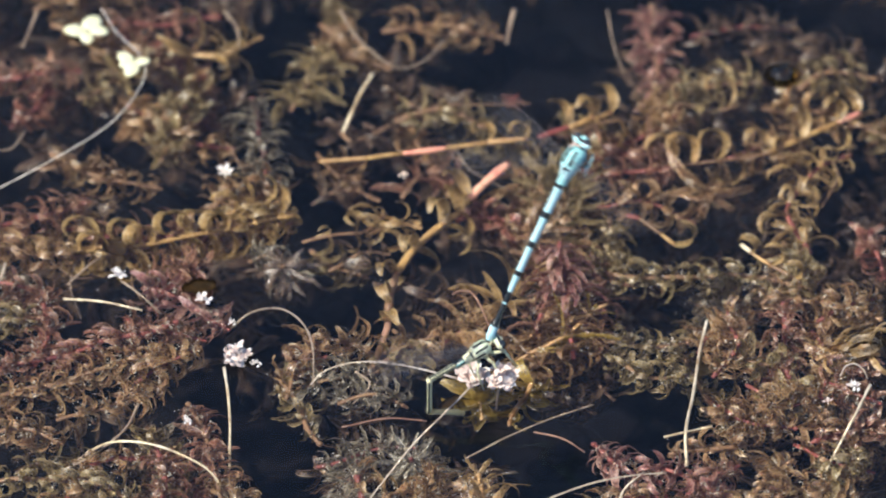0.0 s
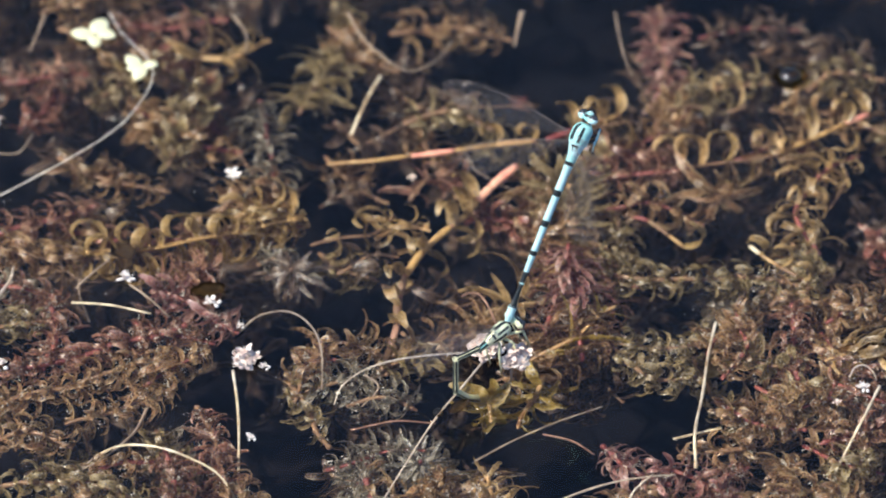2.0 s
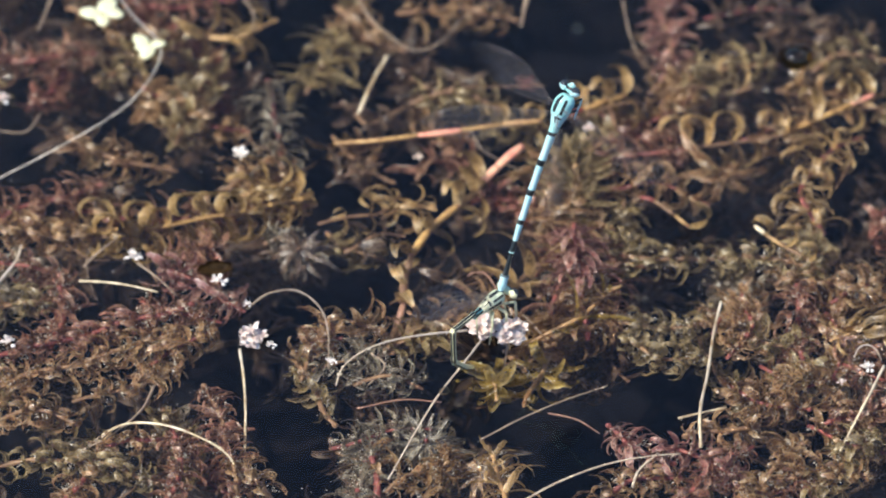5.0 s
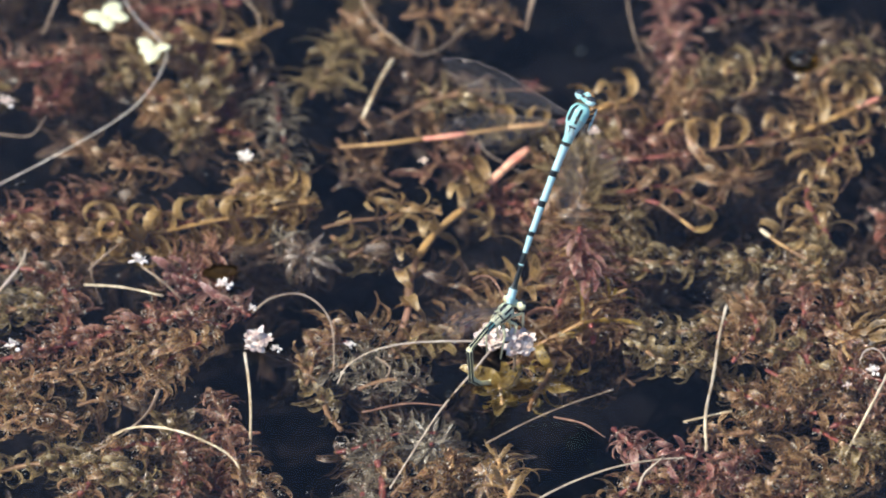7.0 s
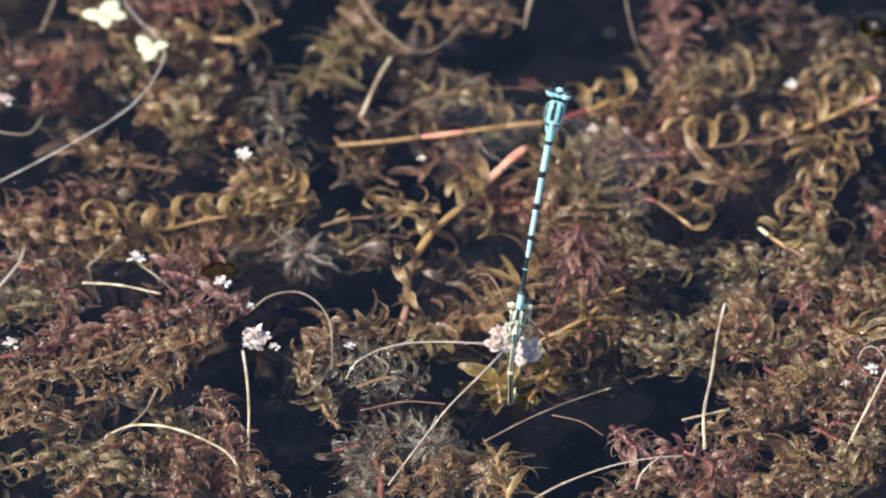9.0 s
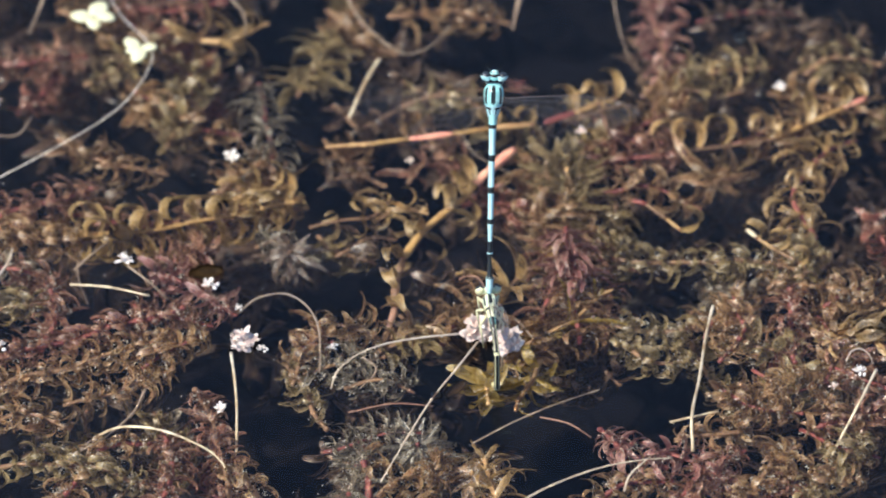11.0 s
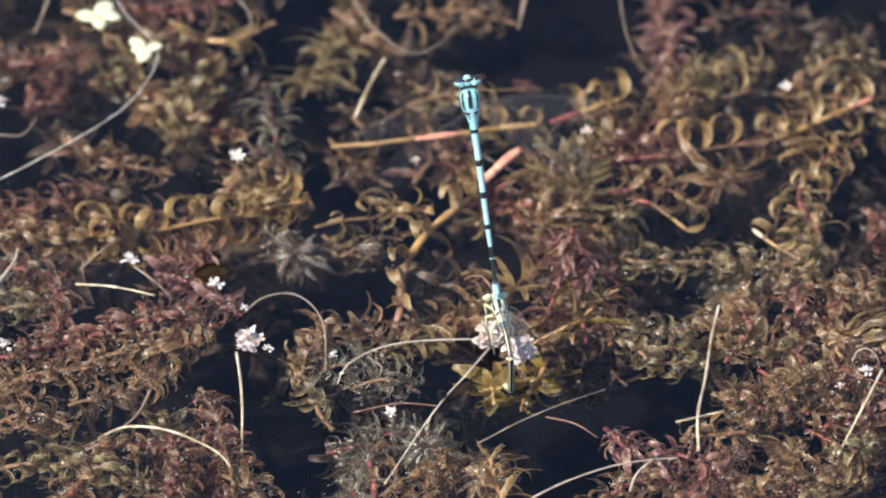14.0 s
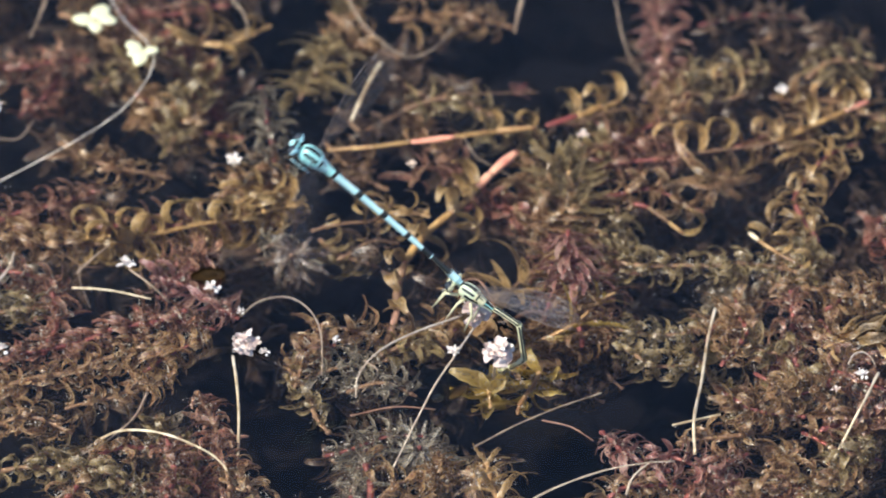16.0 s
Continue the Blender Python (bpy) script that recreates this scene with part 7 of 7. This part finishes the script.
    walk(BUD, [
        (0, mm(-34.46, -32.35, 0.00, 0.0, 0.0, 0.0)),
        (1, mm(-31.30, -34.40, 0.00, 0.0, 0.0, 8.0)),
        (2, mm(-26.50, -35.10, 0.00, 0.0, 0.0, 16.0)),
        (3, mm(-20.90, -32.70, 0.00, 0.0, 0.0, 24.0)),
        (4, mm(-17.60, -28.90, 0.00, 0.0, 0.0, 32.0)),
        (6.5, mm(-14.19, -19.85, 0.00, 0.0, 0.0, 52.0)),
        (7, mm(-13.82, -20.02, 0.00, 0.0, 0.0, 56.0)),
        (9, mm(-13.56, -20.72, 0.00, 0.0, 0.0, 72.0)),
        (12.5, mm(-14.89, -20.35, 0.00, 0.0, 0.0, 100.0)),
        (13.5, mm(-14.95, -21.18, 0.00, 0.0, 0.0, 108.0)),
        (14.5, mm(-15.03, -22.80, 0.00, 0.0, 0.0, 116.0)),
        (15.5, mm(-13.84, -20.64, 0.00, 0.0, 0.0, 124.0)),
        (16, mm(-14.01, -18.44, 0.00, 0.0, 0.0, 128.0)),
    ])
    walk(FLOATER, [
        (0, mm(-92.00, -36.50, 0.30, 0.0, 0.0, 0.0)),
        (8.4, mm(-82.00, -36.00, 0.30, 0.0, 0.0, 67.0)),
        (9.2, mm(-69.50, -35.20, 0.30, 0.0, 0.0, 74.0)),
        (11.2, mm(-27.60, -33.20, 0.30, 0.0, 0.0, 90.0)),
        (11.5, mm(-24.60, -33.00, 0.30, 0.0, 0.0, 92.0)),
        (12.5, mm(-17.30, -32.70, 0.30, 0.0, 0.0, 100.0)),
        (13.5, mm(-9.40, -33.00, 0.30, 0.0, 0.0, 108.0)),
        (14.5, mm(-3.43, -35.05, 0.30, 0.0, 0.0, 116.0)),
        (15, mm(-0.26, -32.59, 0.30, 0.0, 0.0, 120.0)),
        (15.5, mm(1.63, -27.29, 0.30, 0.0, 0.0, 124.0)),
        (16, mm(3.22, -20.94, 0.30, 0.0, 0.0, 128.0)),
    ])
    walk(BIG_BUBBLE, [
        (0, mm(54.0, 40.2, -0.2)), (7.55, mm(54.0, 40.2, -0.2)), (7.8, mm(58.2, 48.2, 0.0)), (8.2, mm(61.2, 47.9, 0.0)), (8.6, mm(63.2, 48.2, 0.0)), (9.0, mm(66.0, 47.5, 0.0)), (9.5, mm(70.6, 47.2, 0.0)), (16, mm(86.7, 46.0, 0.0))])
    walk(FREED, [
        (0, mm(53.9, 40.0, -4.0, 120, 0, 0)), (7.55, mm(53.9, 40.0, -4.0, 120, 0, 0)), (7.8, mm(52.7, 34.4, -0.3, 0, 0, 0)), (16, mm(52.7, 34.4, -0.3, 0, 0, 0))])
    walk(DRIFT_BUBBLE, [
        (0, mm(27.5, 21.0, 0.0)), (1.5, mm(36.2, 8.4, 0.0)), (3.5, mm(22.6, 49.0, 0.0)), (7, mm(20.8, 42.1, 0.0)), (9, mm(25.5, 45.8, 0.0)), (11.3, mm(49.6, 44.8, 0.0)), (12.5, mm(56.8, 47.0, 0.0)), (14, mm(68.1, 49.7, 0.0)), (16, mm(75.0, 50.9, 0.0))])
    for seg, y in MALE_PARTS:
        walk(seg, bend_rows(y))
    for w, s, y, sweep, phase in MALE_WINGS:
        walk(w, wing_rows(s, y, sweep, phase))


motions()
